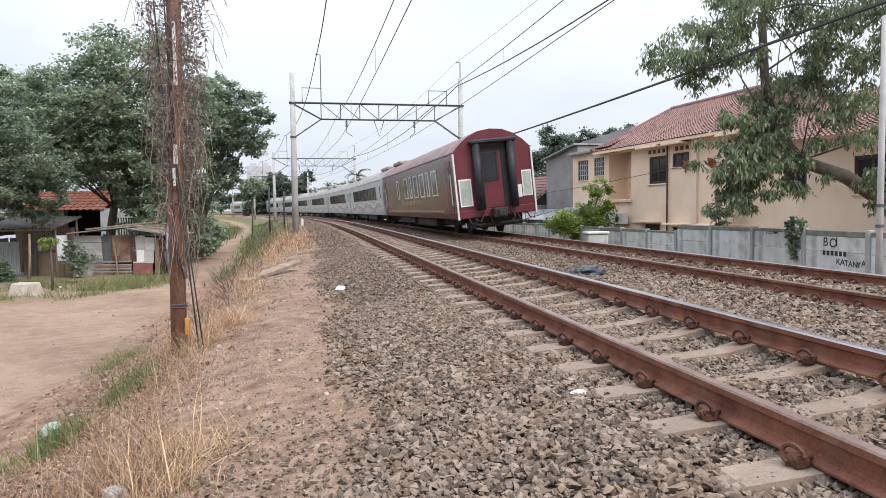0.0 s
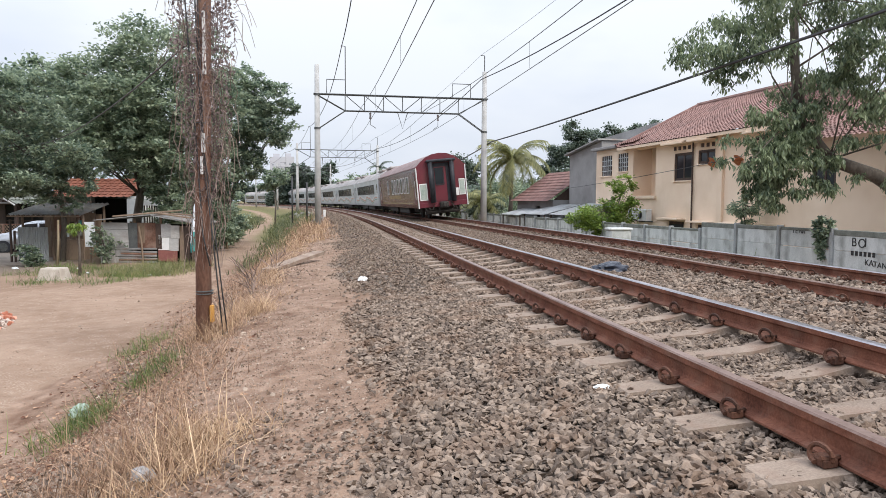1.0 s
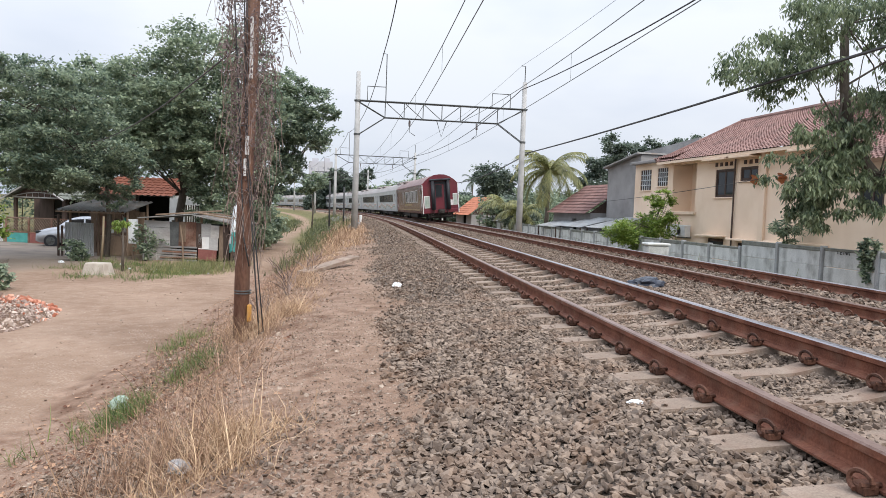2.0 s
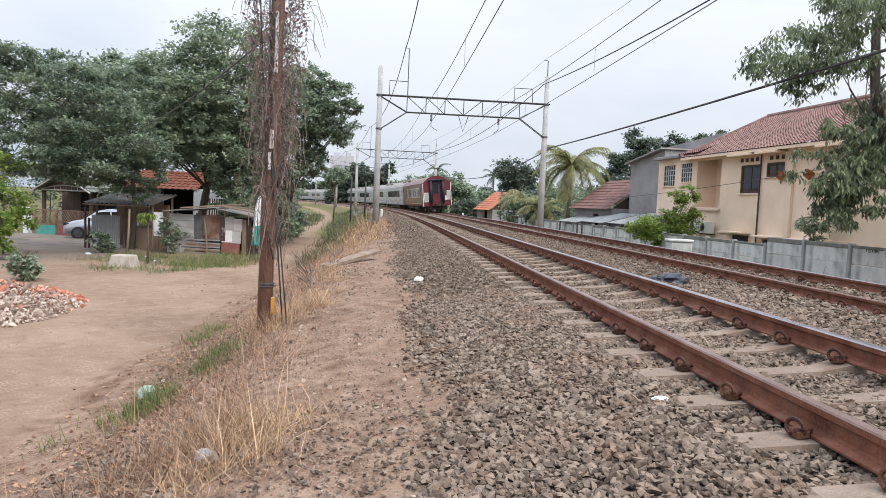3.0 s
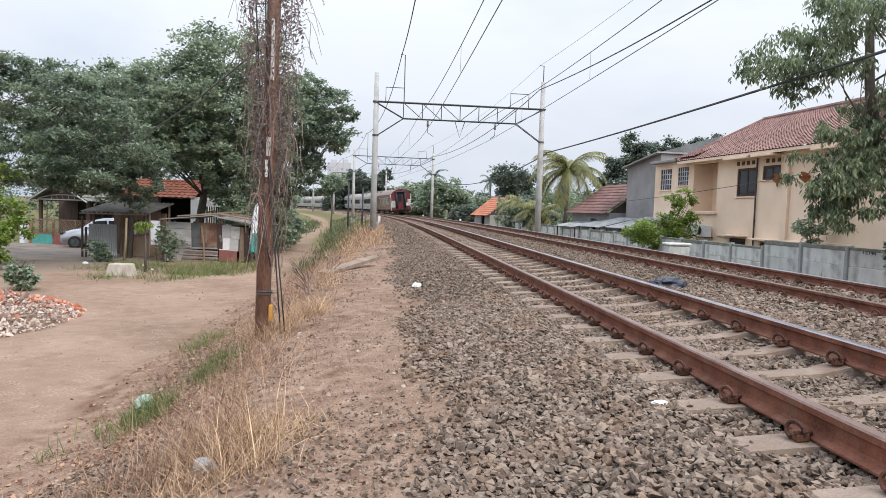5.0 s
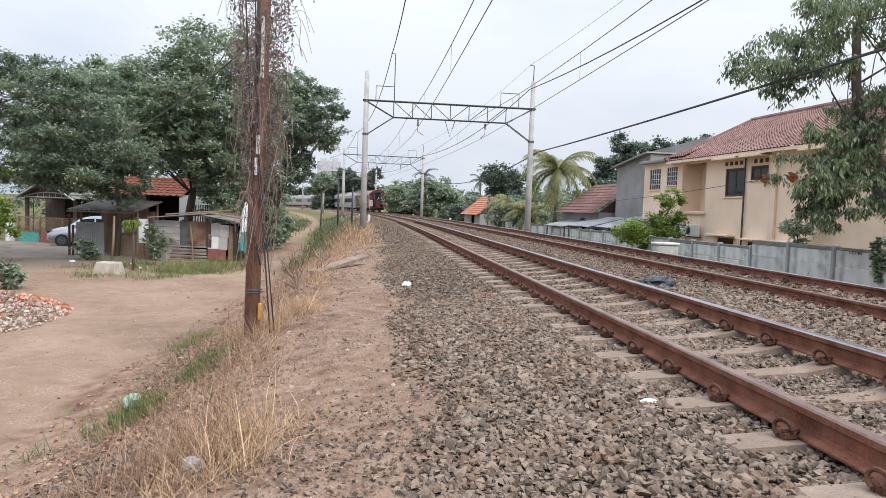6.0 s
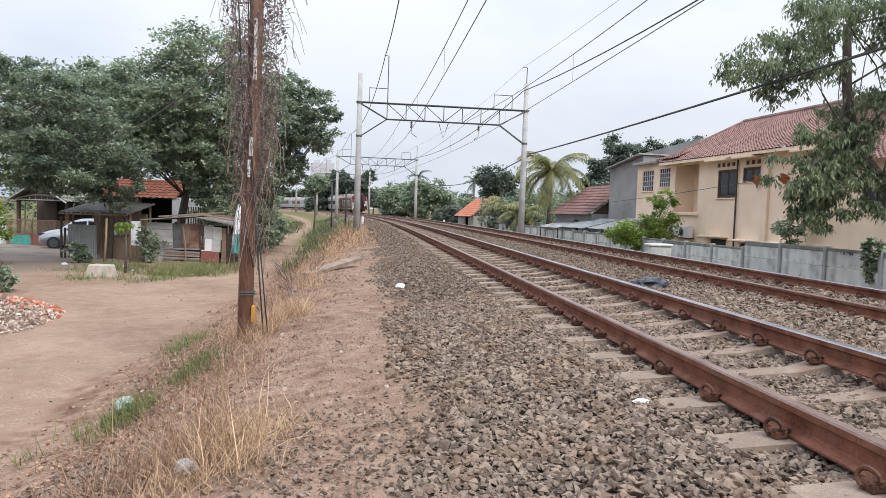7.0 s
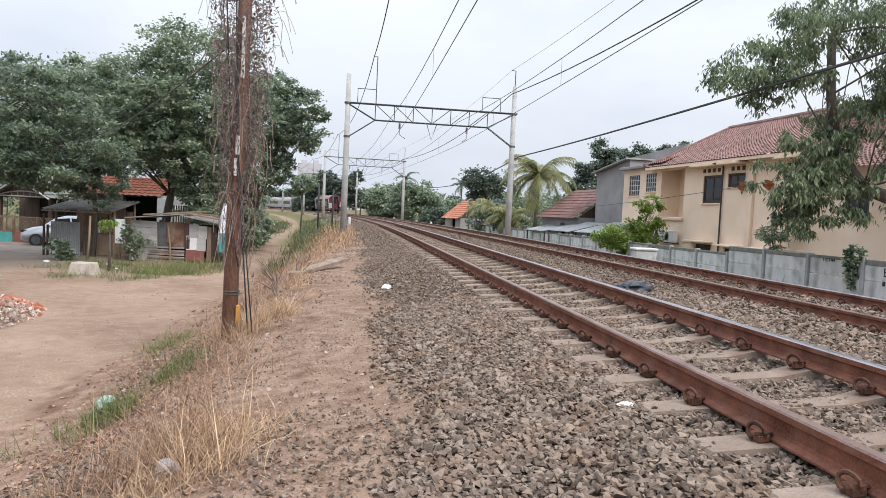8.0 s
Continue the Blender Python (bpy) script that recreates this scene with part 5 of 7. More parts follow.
for _x, _y, _w, _h, _k in ((5.6, 64, 2.4, 3.6, 61), (8.6, 66, 3.0, 4.6, 63), (6.6, 57, 1.6, 2.6, 64), (11.5, 74, 3.4, 5.0, 65), (7.0, 82, 3.4, 4.6, 66), (14.5, 62, 2.6, 4.4, 67), (1.0, 84, 2.2, 3.4, 68)):
    far_tree(_x, _y, _w, _h, 2600, LEAF_MID if _k % 2 else LEAF_FAR, _k, "green garden tree among low roofs beyond the line")
far_tree(-14.0, 190, 7.0, 8.5, 7000, LEAF_FAR, 41, "distant green tree at the bend")
for _k in range(9):
    far_tree(-60 + 16 * _k, 260 + 8 * (_k % 3), 11.0, 9.5 + 2 * (_k % 2), 2600, LEAF_FAR, 50 + _k, "distant green tree on the skyline")


def low_house(name, m, w, d, wall_h, roof_h, roof_mat, label, wall_mat=None):
    """A small house: walls and a gabled tile roof, ridge along local x."""
    top = thing(name, m, label, "house")
    bm = pierced(bmesh.new(), 0.2, w - 0.2, 0, wall_h, 0.0, 0.15, [(w * 0.35, w * 0.35 + 0.8, 0.9, 1.9)])
    box(bm, 0.15, 0.2, 0, d, 0.35, wall_h)
    box(bm, 0.15, w - 0.35, 0, d, w - 0.2, wall_h)
    part("wall", bm, wall_mat or GREYWALL, top)
    # near-black panel for the shade behind the window opening
    bm = bmesh.new()
    box(bm, 0.4, 0.4, 0.1, 0.5, w - 0.4, wall_h - 0.1)
    part("room_shade", bm, DARKIN, top)
    bm = bmesh.new()
    tile_slope(bm, (-0.4, 0, wall_h - 0.1), (-0.4, w, wall_h - 0.1), (d / 2, w, wall_h + roof_h), (d / 2, 0, wall_h + roof_h), 0.3, 0.35)
    tile_slope(bm, (d + 0.4, 0, wall_h - 0.1), (d + 0.4, w, wall_h - 0.1), (d / 2, w, wall_h + roof_h), (d / 2, 0, wall_h + roof_h), 0.3, 0.35)
    part("roof", bm, roof_mat, top)
    bm = bmesh.new()
    slab(bm, [(0.0, wall_h), (d, wall_h), (d / 2, wall_h + roof_h - 0.1)], 0.22, 0.3)
    part("gable", bm, DARKWOOD, top)
    return top


low_house("small_house", pose(3.3, 72, -1.4, 0, 0, 25), 4.0, 4.5, 1.9, 1.9, TILE_ORANGE, "small house with a bright orange tile roof")
low_house("small_house", pose(9.2, 42, -1.25, 0, 0, 12), 6.5, 5.0, 2.3, 1.9, TILE, "low house with a dark red tile roof")


def sheet_roof(name, m, w, d, mat, label, category="roof", pitch=0.16, amp=0.02):
    """A corrugated sheet, waves running along local y."""
    bm = bmesh.new()
    n = int(w / pitch * 4)
    a = [bm.verts.new((w * k / n, 0, amp * math.sin(math.pi * k / 2))) for k in range(n + 1)]
    b = [bm.verts.new((w * k / n, d, amp * math.sin(math.pi * k / 2))) for k in range(n + 1)]
    for k in range(n):
        bm.faces.new((a[k], a[k + 1], b[k + 1], b[k]))
    bmesh.ops.solidify(bm, geom=bm.faces[:], thickness=0.006)
    return bm


def lean_to(m, w, d, h, mat, label):
    top = thing("lean_to", m, label, "shed")
    bm = sheet_roof("roof", None, w, d, mat, "")
    part("roof", bm, mat, top, "sloping sheet roof", m=pose(0, 0, h, 14, 0, 0))
    for x in (0.08, w - 0.08):
        for y, hh in ((0.1, h), (d - 0.15, h + 0.24 * d)):
            bm = bmesh.new()
            tube(bm, [(x, y, -0.1), (x, y, hh - 0.02)], 0.05, 6)
            part("post", bm, DARKWOOD, top)
    bm = bmesh.new()
    box(bm, 0.1, d * 0.5, 0, w - 0.1, d * 0.5 + 0.05, h)
    part("back_board", bm, GREYWALL, top)


lean_to(pose(8.0, 38, -1.25, 0, 0, -75), 3.6, 2.6, 1.5, PALESHEET, "lean-to with a pale sheet roof by the fence")
lean_to(pose(6.6, 47, -1.25, 0, 0, -80), 3.6, 2.2, 1.35, PALESHEET, "lean-to with a pale sheet roof by the fence")
lean_to(pose(7.3, 42.5, -1.25, 0, 0, -78), 3.2, 2.4, 1.45, PALESHEET, "lean-to with a pale sheet roof by the fence")
lean_to(pose(3.6, 66, -1.25, 0, 0, -70), 4.0, 2.4, 1.3, ZINC, "lean-to with a rusty sheet roof by the line")


# distant apartment towers
def tower(x, y, w, d, h, label):
    top = thing("apartment_tower", pose(x, y, -1.3, 0, 0, 8), label, "apartment building", "towers on the skyline")
    bm = bmesh.new()
    box(bm, -w / 2, -d / 2, 0, w / 2, d / 2, h)
    box(bm, -w / 4, -d / 4, h, w / 4, d / 4, h + 3)
    part("body", bm, material("hazy_tower", (0.42, 0.42, 0.46), (0.5, 0.5, 0.53), 0.9, 0.1, bump=0), top)
    win = bmesh.new()
    box(win, -0.8, -0.1, -0.7, 0.8, 0.1, 0.7)
    win = finish("window", win, material("hazy_glass", (0.25, 0.26, 0.3), (0.32, 0.33, 0.36), 0.5, 1, bump=0))
    for i in range(int(w / 4)):
        for k in range(int(h / 4) - 1):
            part("window", win, None, top, m=pose(-w / 2 + 2.5 + 4 * i, -d / 2 - 0.05, 3 + 4 * k))


tower(-104, 620, 10, 12, 41, "hazy grey apartment tower on the skyline")
tower(-118, 640, 11, 12, 42, "hazy grey apartment tower on the skyline")


# ---- the near side: lane, shacks, houses, trees ----
ASPHALT = material("worn_asphalt", (0.15, 0.124, 0.104), (0.25, 0.21, 0.176), 0.9, 1.5, fine=60, stain=(0.32, 0.25, 0.19), stain_scale=0.6, stain_amount=0.4)
BOARD = material("grey_weathered_board", (0.31, 0.305, 0.3), (0.58, 0.57, 0.555), 0.9, 3.0, fine=40, spread=0.3, stain=(0.18, 0.15, 0.13), stain_scale=2.5, stain_amount=0.5, stretch=(0.4, 1, 1))
RUSTSHEET = material("rusted_sheet", (0.10, 0.05, 0.035), (0.27, 0.155, 0.11), 0.85, 2.5, fine=30, spread=0.3, stain=(0.30, 0.24, 0.2), stain_scale=2.2, stain_amount=0.5)
PEELING = material("peeling_white_panel", (0.36, 0.35, 0.33), (0.60, 0.58, 0.55), 0.85, 5.0, fine=40, stain=(0.2, 0.17, 0.15), stain_scale=4.0, stain_amount=0.6)
REDPANEL = material("faded_red_panel", (0.17, 0.06, 0.055), (0.29, 0.12, 0.10), 0.8, 3.0, fine=30)
OLDWOOD = material("old_timber", (0.14, 0.10, 0.07), (0.30, 0.22, 0.16), 0.9, 5.0, fine=40, spread=0.3, stretch=(1, 1, 0.2))
BAMBOO = material("dry_bamboo", (0.22, 0.175, 0.115), (0.36, 0.29, 0.2), 0.7, 5.0, fine=30, stretch=(1, 1, 0.2))
POLEWOOD = material("rusty_brown_pole", (0.10, 0.05, 0.035), (0.27, 0.15, 0.105), 0.8, 4.0, fine=50, bump=0.5, stain=(0.30, 0.22, 0.18), stain_scale=3.0, stain_amount=0.4, stretch=(1, 1, 0.3))
DRYVINE = material("dead_vine", (0.12, 0.086, 0.072), (0.34, 0.26, 0.22), 0.95, 6.0, fine=40, spread=0.5, bump=0.0)
STRAW = material("dry_grass", (0.28, 0.175, 0.105), (0.62, 0.45, 0.29), 0.9, 2.0, fine=20, spread=0.6, bump=0.0)
BROWNSTEM = material("dead_brown_stem", (0.17, 0.1, 0.065), (0.46, 0.31, 0.21), 0.95, 2.0, fine=20, spread=0.7, bump=0.0)
SCRUB = leaf_material("dull_scrub", (0.05, 0.07, 0.03), (0.20, 0.21, 0.09))
GRASS = leaf_material("green_grass", (0.06, 0.10, 0.025), (0.23, 0.29, 0.09))
DRYGREEN = leaf_material("yellowing_grass", (0.13, 0.13, 0.05), (0.42, 0.38, 0.19))
BLOCK = material("cast_block", (0.34, 0.3, 0.25), (0.52, 0.47, 0.4), 0.9, 4.0, fine=50, stain=(0.25, 0.2, 0.16), stain_scale=3.0, stain_amount=0.5)
TILE_RED = material("red_roof_tile", (0.12, 0.042, 0.028), (0.23, 0.09, 0.058), 0.8, 1.5, fine=25, spread=0.25)
YELLOW = material("yellow_paint", (0.42, 0.2, 0.04), (0.58, 0.31, 0.08), 0.7, 6.0)
CARPAINT = material("silver_car_paint", (0.42, 0.44, 0.47), (0.55, 0.57, 0.60), 0.25, 1.0, metal=0.5, bump=0.0, spec=0.6)
TEAL = material("teal_cloth", (0.05, 0.25, 0.23), (0.10, 0.36, 0.33), 0.8, 4.0)
CLOTH = material("white_cloth", (0.56, 0.60, 0.62), (0.74, 0.77, 0.79), 0.85, 4.0)
BRICK = material("broken_brick", (0.36, 0.13, 0.08), (0.58, 0.30, 0.21), 0.9, 5.0, fine=40, spread=0.5)
RUBBLE = material("pale_rubble", (0.27, 0.2, 0.165), (0.6, 0.5, 0.43), 0.9, 5.0, fine=40, spread=0.6)
BLACKBAG = material("dark_blue_plastic", (0.012, 0.014, 0.02), (0.05, 0.06, 0.085), 0.3, 5.0, bump=0.3)
PLASTIC = material("white_plastic", (0.6, 0.62, 0.62), (0.8, 0.82, 0.82), 0.4, 5.0, bump=0.2)


def sheet_on_ground(name, outline, mat, label, lift=0.012, n=26):
    """A patch of surface laid over the ground: a fan of quads between two edges."""
    bm = bmesh.new()
    rows = []
    for (ax, ay), (bx, by) in outline:
        rows.append([(ax + (bx - ax) * k / n, ay + (by - ay) * k / n) for k in range(n + 1)])
    vs = [[bm.verts.new((x, y, floor_z(x, y) + lift)) for x, y in r] for r in rows]
    for a, b in zip(vs, vs[1:]):
        for k in range(n):
            bm.faces.new((a[k], a[k + 1], b[k + 1], b[k]))
    bmesh.ops.recalc_face_normals(bm, faces=bm.faces[:])
    for f in bm.faces:
        if f.normal.z < 0:
            f.normal_flip()
    return solid(name, bm, mat, label, "road", kind="structure", smooth=True)


_rows = []
for _k in range(16):
    _u = 0.42 + 0.58 * _k / 15
    _rows.append(((-9.4 - 5.9 * _u, 18.3 + 13.5 * _u), (-10.9 - 11.0 * _u ** 0.9, 15.6 + 15.5 * _u)))
sheet_on_ground("road", _rows, ASPHALT, "worn grey asphalt lane dusted with earth", 0.006)


# leafy trees over the lane
build_tree("tree", (-11.0, 28.5, -1.25), [(0, 0, -0.2), (0.15, 0, 1.2), (0.3, 0.1, 2.4), (0.7, 0.2, 4.0), (0.9, 0.2, 6.0)], 0.21,
           [(-9.9, 28, 4.4, 2.9, 2.2, 2.0), (-9.6, 28, 6.9, 2.4, 2.0, 1.0), (-12.8, 27, 2.6, 1.5, 1.0, 0.7), (-8.9, 27, 0.7, 1.0, 1.0, 0.8), (-9.0, 27, 1.8, 1.3, 1.0, 0.8), (-11.2, 27, 4.4, 2.0, 1.4, 1.2), (-11.8, 28, 5.7, 2.2, 1.8, 1.0), (-8.5, 28, 3.0, 1.9, 1.6, 1.6), (-11.4, 28, 3.2, 1.6, 1.4, 0.9), (-7.9, 28.5, 5.2, 1.4, 1.4, 1.2), (-8.9, 27.5, 1.6, 1.2, 1.0, 0.9),
            (-10.5, 25.9, 3.3, 1.6, 0.7, 0.8), (-9.3, 25.9, 2.5, 1.4, 0.7, 0.8), (-11.6, 26.0, 2.7, 1.3, 0.7, 0.6), (-10.2, 25.8, 4.7, 1.8, 0.8, 0.8), (-8.6, 26.2, 4.0, 1.2, 0.8, 0.8)],
           1150, 64000, 0.145, LEAF_MID, [LEAF_BROAD, LEAF_ROUND], "tall leafy green tree standing behind the shack", limbs=44, clump_r=0.12, seed=2)
_layers = []
_lr = random.Random(61)
for _k, (_x, _z, _w) in enumerate(((-13.0, 1.75, 1.5), (-15.3, 1.95, 1.3), (-11.9, 2.25, 1.3), (-14.4, 2.5, 1.7), (-12.7, 2.9, 1.7), (-15.6, 3.05, 1.5), (-11.9, 3.4, 1.2), (-13.9, 3.5, 1.8), (-15.9, 3.8, 1.5), (-12.6, 4.1, 1.5), (-14.6, 4.3, 1.8), (-13.4, 4.8, 1.6), (-15.9, 4.85, 1.5), (-12.2, 4.85, 1.1), (-14.6, 5.3, 1.6), (-17.6, 4.4, 1.6), (-17.2, 3.2, 1.5), (-16.6, 5.45, 1.4), (-12.7, 1.3, 0.8), (-11.7, 1.55, 0.8), (-13.0, 2.1, 1.1), (-11.4, 2.0, 0.9), (-10.8, 2.5, 0.9), (-12.1, 1.0, 0.45), (-15.7, 1.55, 1.0), (-14.5, 1.5, 0.8), (-13.7, 1.4, 0.6))):
    _layers.append((_x, 22.9 + _lr.uniform(-0.7, 0.9), _z, _w, 1.3, 0.2))
_layers += [(-11.1, 24.0, 1.4, 0.85, 0.6, 0.36), (-11.3, 24.0, 0.85, 0.65, 0.5, 0.32), (-12.3, 24.1, 1.3, 0.95, 0.6, 0.38), (-13.2, 24.0, 1.75, 1.0, 0.6, 0.35), (-12.0, 24.0, 1.9, 1.0, 0.7, 0.4), (-10.9, 24.2, 2.1, 0.8, 0.6, 0.4)]
build_tree("tree", (-12.1, 25.0, -1.25), [(0, 0, -0.2), (0.1, 0, 1.4), (0.0, 0, 2.6), (-0.6, 0, 4.2), (-1.6, -0.8, 5.8)], 0.1, _layers,
           1000, 58000, 0.14, LEAF_DARK, [LEAF_BROAD], "spreading dark tree with layered branches over the lane", limbs=46, clump_r=0.13, seed=3)
build_tree("tree", (-8.7, 33.5, -1.2), [(0, 0, -0.2), (0.1, 0, 1.5), (0.7, 0, 3.2), (1.5, 0, 5.8)], 0.17,
           [(-7.3, 32, 4.6, 1.4, 1.3, 1.5), (-6.3, 32, 5.6, 1.3, 1.2, 0.8), (-6.1, 32, 4.1, 1.3, 1.2, 0.6), (-7.9, 32, 2.6, 1.3, 1.2, 1.0), (-7.1, 31.8, 2.6, 0.8, 0.8, 0.7), (-7.6, 32, 6.4, 1.0, 1.0, 0.7), (-5.5, 32.2, 5.2, 0.7, 0.8, 0.35), (-8.9, 31.5, 1.1, 1.0, 0.9, 0.9), (-8.0, 31.5, 1.7, 0.7, 0.7, 0.5)],
           460, 30000, 0.145, LEAF_DARK, [LEAF_BROAD, LEAF_ROUND], "tall dark tree beside the dirt path", limbs=36, clump_r=0.14, seed=4)
build_tree("tree", (-18.5, 40, -1.25), [(0, 0, -0.2), (0, 0, 2.5), (0.2, 0, 5.5)], 0.3,
           [(-18, 40, 5.0, 4.6, 2.6, 2.0), (-23, 40, 4.6, 3.6, 2.6, 2.2), (-14.5, 39, 4.0, 3.0, 2.2, 2.0), (-20, 40, 7.2, 3.4, 2.4, 1.3)],
           520, 26000, 0.24, LEAF_DARK, [LEAF_ROUND], "large dark tree behind the small houses", limbs=26, clump_r=0.13, seed=6)
build_tree("tree", (-11.2, 60, -1.2), [(0, 0, -0.2), (0.05, 0, 1.6), (0, 0, 3.0)], 0.09, [(-11.2, 60, 2.9, 1.3, 1.2, 0.75), (-11.8, 60, 2.3, 0.8, 0.8, 0.5)], 70, 2600, 0.2, LEAF_MID, [LEAF_ROUND], "small round-topped tree beside the line", limbs=12, seed=7)
for _x, _y, _w, _h, _m, _n in ((-8.2, 29.5, 1.0, 2.2, LEAF_MID, 4600), (-8.6, 31.5, 1.3, 2.8, LEAF_MID, 5200), (-9.6, 36, 1.5, 3.2, LEAF_MID, 4600), (-9.0, 33.5, 1.2, 2.4, LEAF_MID, 4200), (-10.4, 39, 1.3, 2.2, LEAF_MID, 3000), (-12.9, 45, 1.8, 3.2, LEAF_MID, 3000), (-9.0, 27.8, 1.2, 2.0, LEAF_DARK, 2600), (-12.0, 41, 1.5, 2.4, LEAF_MID, 2600), (-14.9, 56, 2.2, 3.2, LEAF_MID, 2200), (-9.95, 15.4, 0.38, 0.65, LEAF_MID, 600), (-14.5, 21.4, 0.95, 3.4, LEAF_LIME, 4200), (-13.6, 19.6, 0.6, 1.7, LEAF_LIME, 2600), (-30, 43, 3.0, 4.5, LEAF_DARK, 2600), (-25.5, 42, 3.0, 4.5, LEAF_DARK, 2600), (-21.5, 43.5, 3.0, 4.5, LEAF_DARK, 2600), (-17.5, 44, 3.0, 4.5, LEAF_DARK, 2600), (-13.5, 43, 2.6, 4.5, LEAF_DARK, 2600), (-12.0, 38, 2.0, 4.0, LEAF_DARK, 2600),
                             (-10.1, 23.6, 0.42, 1.3, LEAF_MID, 800), (-12.1, 22.9, 0.5, 0.75, LEAF_DARK, 900), (-9.8, 24.4, 0.5, 1.1, LEAF_MID, 800)):
    _z = floor_z(_x, _y)
    build_tree("shrub", (_x, _y, _z), [(0, 0, -0.1), (0.03, 0, _h * 0.4), (0, 0, _h * 0.8)], 0.035, [(_x, _y, _z + _h * 0.55, _w * 0.8, _w * 0.7, _h * 0.42), (_x + 0.3 * _w, _y, _z + _h * 0.3, _w * 0.7, _w * 0.6, _h * 0.28), (_x - 0.35 * _w, _y, _z + _h * 0.75, _w * 0.5, _w * 0.5, _h * 0.25)],
               60, _n, 0.12 if _y < 30 else 0.18, _m, [LEAF_BROAD, LEAF_ROUND], "leafy green shrub at the edge of the lane" if _y < 28 else "leafy green shrub along the dirt path", limbs=9, group="shrubs", seed=int(_y * 10))


def wavy(w, h, mat_pitch=0.076, amp=0.012):
    """An upright corrugated sheet in the x-z plane, waves running up."""
    bm = bmesh.new()
    n = int(w / mat_pitch * 4)
    a = [bm.verts.new((w * k / n, amp * math.sin(math.pi * k / 2), 0)) for k in range(n + 1)]
    b = [bm.verts.new((w * k / n, amp * math.sin(math.pi * k / 2), h)) for k in range(n + 1)]
    for k in range(n):
        bm.faces.new((a[k], a[k + 1], b[k + 1], b[k]))
    bmesh.ops.solidify(bm, geom=bm.faces[:], thickness=0.005)
    return bm


# patched shack of boards and sheets
def build_shack():
    z0 = -1.22
    top = thing("shack", pose(-10.1, 24.2, z0 - 0.06, 0, 0, -4), "low patched shack of grey boards and rusted metal sheets", "shack")
    frame_posts = [(0.0, 0.0, 1.5), (0.85, 0.0, 1.58), (1.75, 0.0, 1.66), (2.85, 0.0, 1.45), (0.0, 1.5, 1.45), (2.85, 1.5, 1.4)]
    for x, y, h in frame_posts:
        bm = bmesh.new()
        tube(bm, [(x, y, -0.1), (x + 0.02, y, h)], 0.04, 6)
        part("post", bm, OLDWOOD, top)
    r = random.Random(8)
    for k in range(6):
        bm = bmesh.new()
        box(bm, -0.28 + r.uniform(-0.04, 0.04), -0.05, 0.06 + k * 0.235, 0.68 + r.uniform(-0.03, 0.05), -0.025, 0.06 + k * 0.235 + 0.225, 0.006)
        part("board", bm, BOARD, top, m=pose(0, r.uniform(-0.01, 0.01), 0, 0, r.uniform(-0.8, 0.8), 0))
    spec = [(0.68, 0.52, 0.4, 0.92, STEEL, "dark grey metal sheet"), (0.98, 0.6, 0.62, 0.86, RUSTSHEET, "brown rusted sheet"), (1.02, 0.75, 0.22, 0.7, OLDWOOD, "brown board"), (1.58, 0.55, 0.24, 0.88, DARKWOOD, "dark board"), (1.8, 0.95, 0.34, 0.46, BOARD, "grey panel"),
            (2.13, 0.93, 0.3, 0.44, PEELING, "whitish peeling panel"), (1.68, 0.52, 0.4, 0.52, WHITE, "white sheet"), (2.07, 0.5, 0.32, 0.5, BOARD, "grey panel"), (1.68, 0.14, 0.66, 0.38, REDPANEL, "faded red panel"), (2.42, 0.15, 0.16, 1.2, OLDWOOD, "brown board"), (2.6, 0.2, 0.2, 1.15, DARKWOOD, "dark board"), (-0.3, 0.04, 0.5, 0.5, PEELING, "whitish peeling panel")]
    for i, (x, z, w, h, mat, lab) in enumerate(spec):
        bm = bmesh.new()
        box(bm, 0, -0.02, 0, w, 0, h, 0.004)
        part("panel", bm, mat, top, lab, m=pose(x, -0.045 - 0.012 * (i % 3), z, 0, r.uniform(-2.5, 2.5), 0))
    for k in range(8):
        bm = bmesh.new()
        box(bm, 0.3 + 0.02 * k, -0.13 + 0.006 * (k % 2), 0.0 + k * 0.075, 1.66, -0.10, 0.06 + k * 0.075, 0.008)
        part("slat", bm, RUSTSHEET if k in (2, 5) else ZINC, top, m=pose(0, 0, 0, 0, r.uniform(-1.2, 1.2), 0))
    # near-black block fills the shack in place of its inner shade
    bm = bmesh.new()
    box(bm, 0.05, 0.3, 0.0, 2.8, 1.5, 1.36)
    part("dark_inside", bm, DARKIN, top)
    bm = bmesh.new()
    tube(bm, [(1.22, -0.2, -0.1), (1.18, -0.19, 0.7), (1.08, -0.17, 1.35)], 0.03, 6)
    part("prop", bm, OLDWOOD, top, "bent wooden prop")
    for x0, x1, za, zb in ((-0.35, 1.75, 1.53, 1.74), (1.6, 3.15, 1.70, 1.42)):
        bm = bmesh.new()
        slab(bm, [(x0, za), (x1, zb), (x1, zb + 0.03), (x0, za + 0.03)], -0.4, 1.9)
        part("roof_sheet", bm, ZINC, top, "grey sheet roof")
    for x, y, l, a in ((0.2, 0.1, 1.6, 4), (0.9, 0.5, 1.5, -3), (1.3, 0.9, 1.6, 6), (1.8, 0.0, 1.2, -12)):
        bm = bmesh.new()
        box(bm, 0, 0, 0, l, 0.12, 0.05, 0.006)
        part("roof_plank", bm, OLDWOOD, top, m=pose(x, y - 0.3, 1.79 - abs(x - 1.5) * 0.11, 0, 7 if a < -10 else -5 if x < 1 else 4, a))


build_shack()


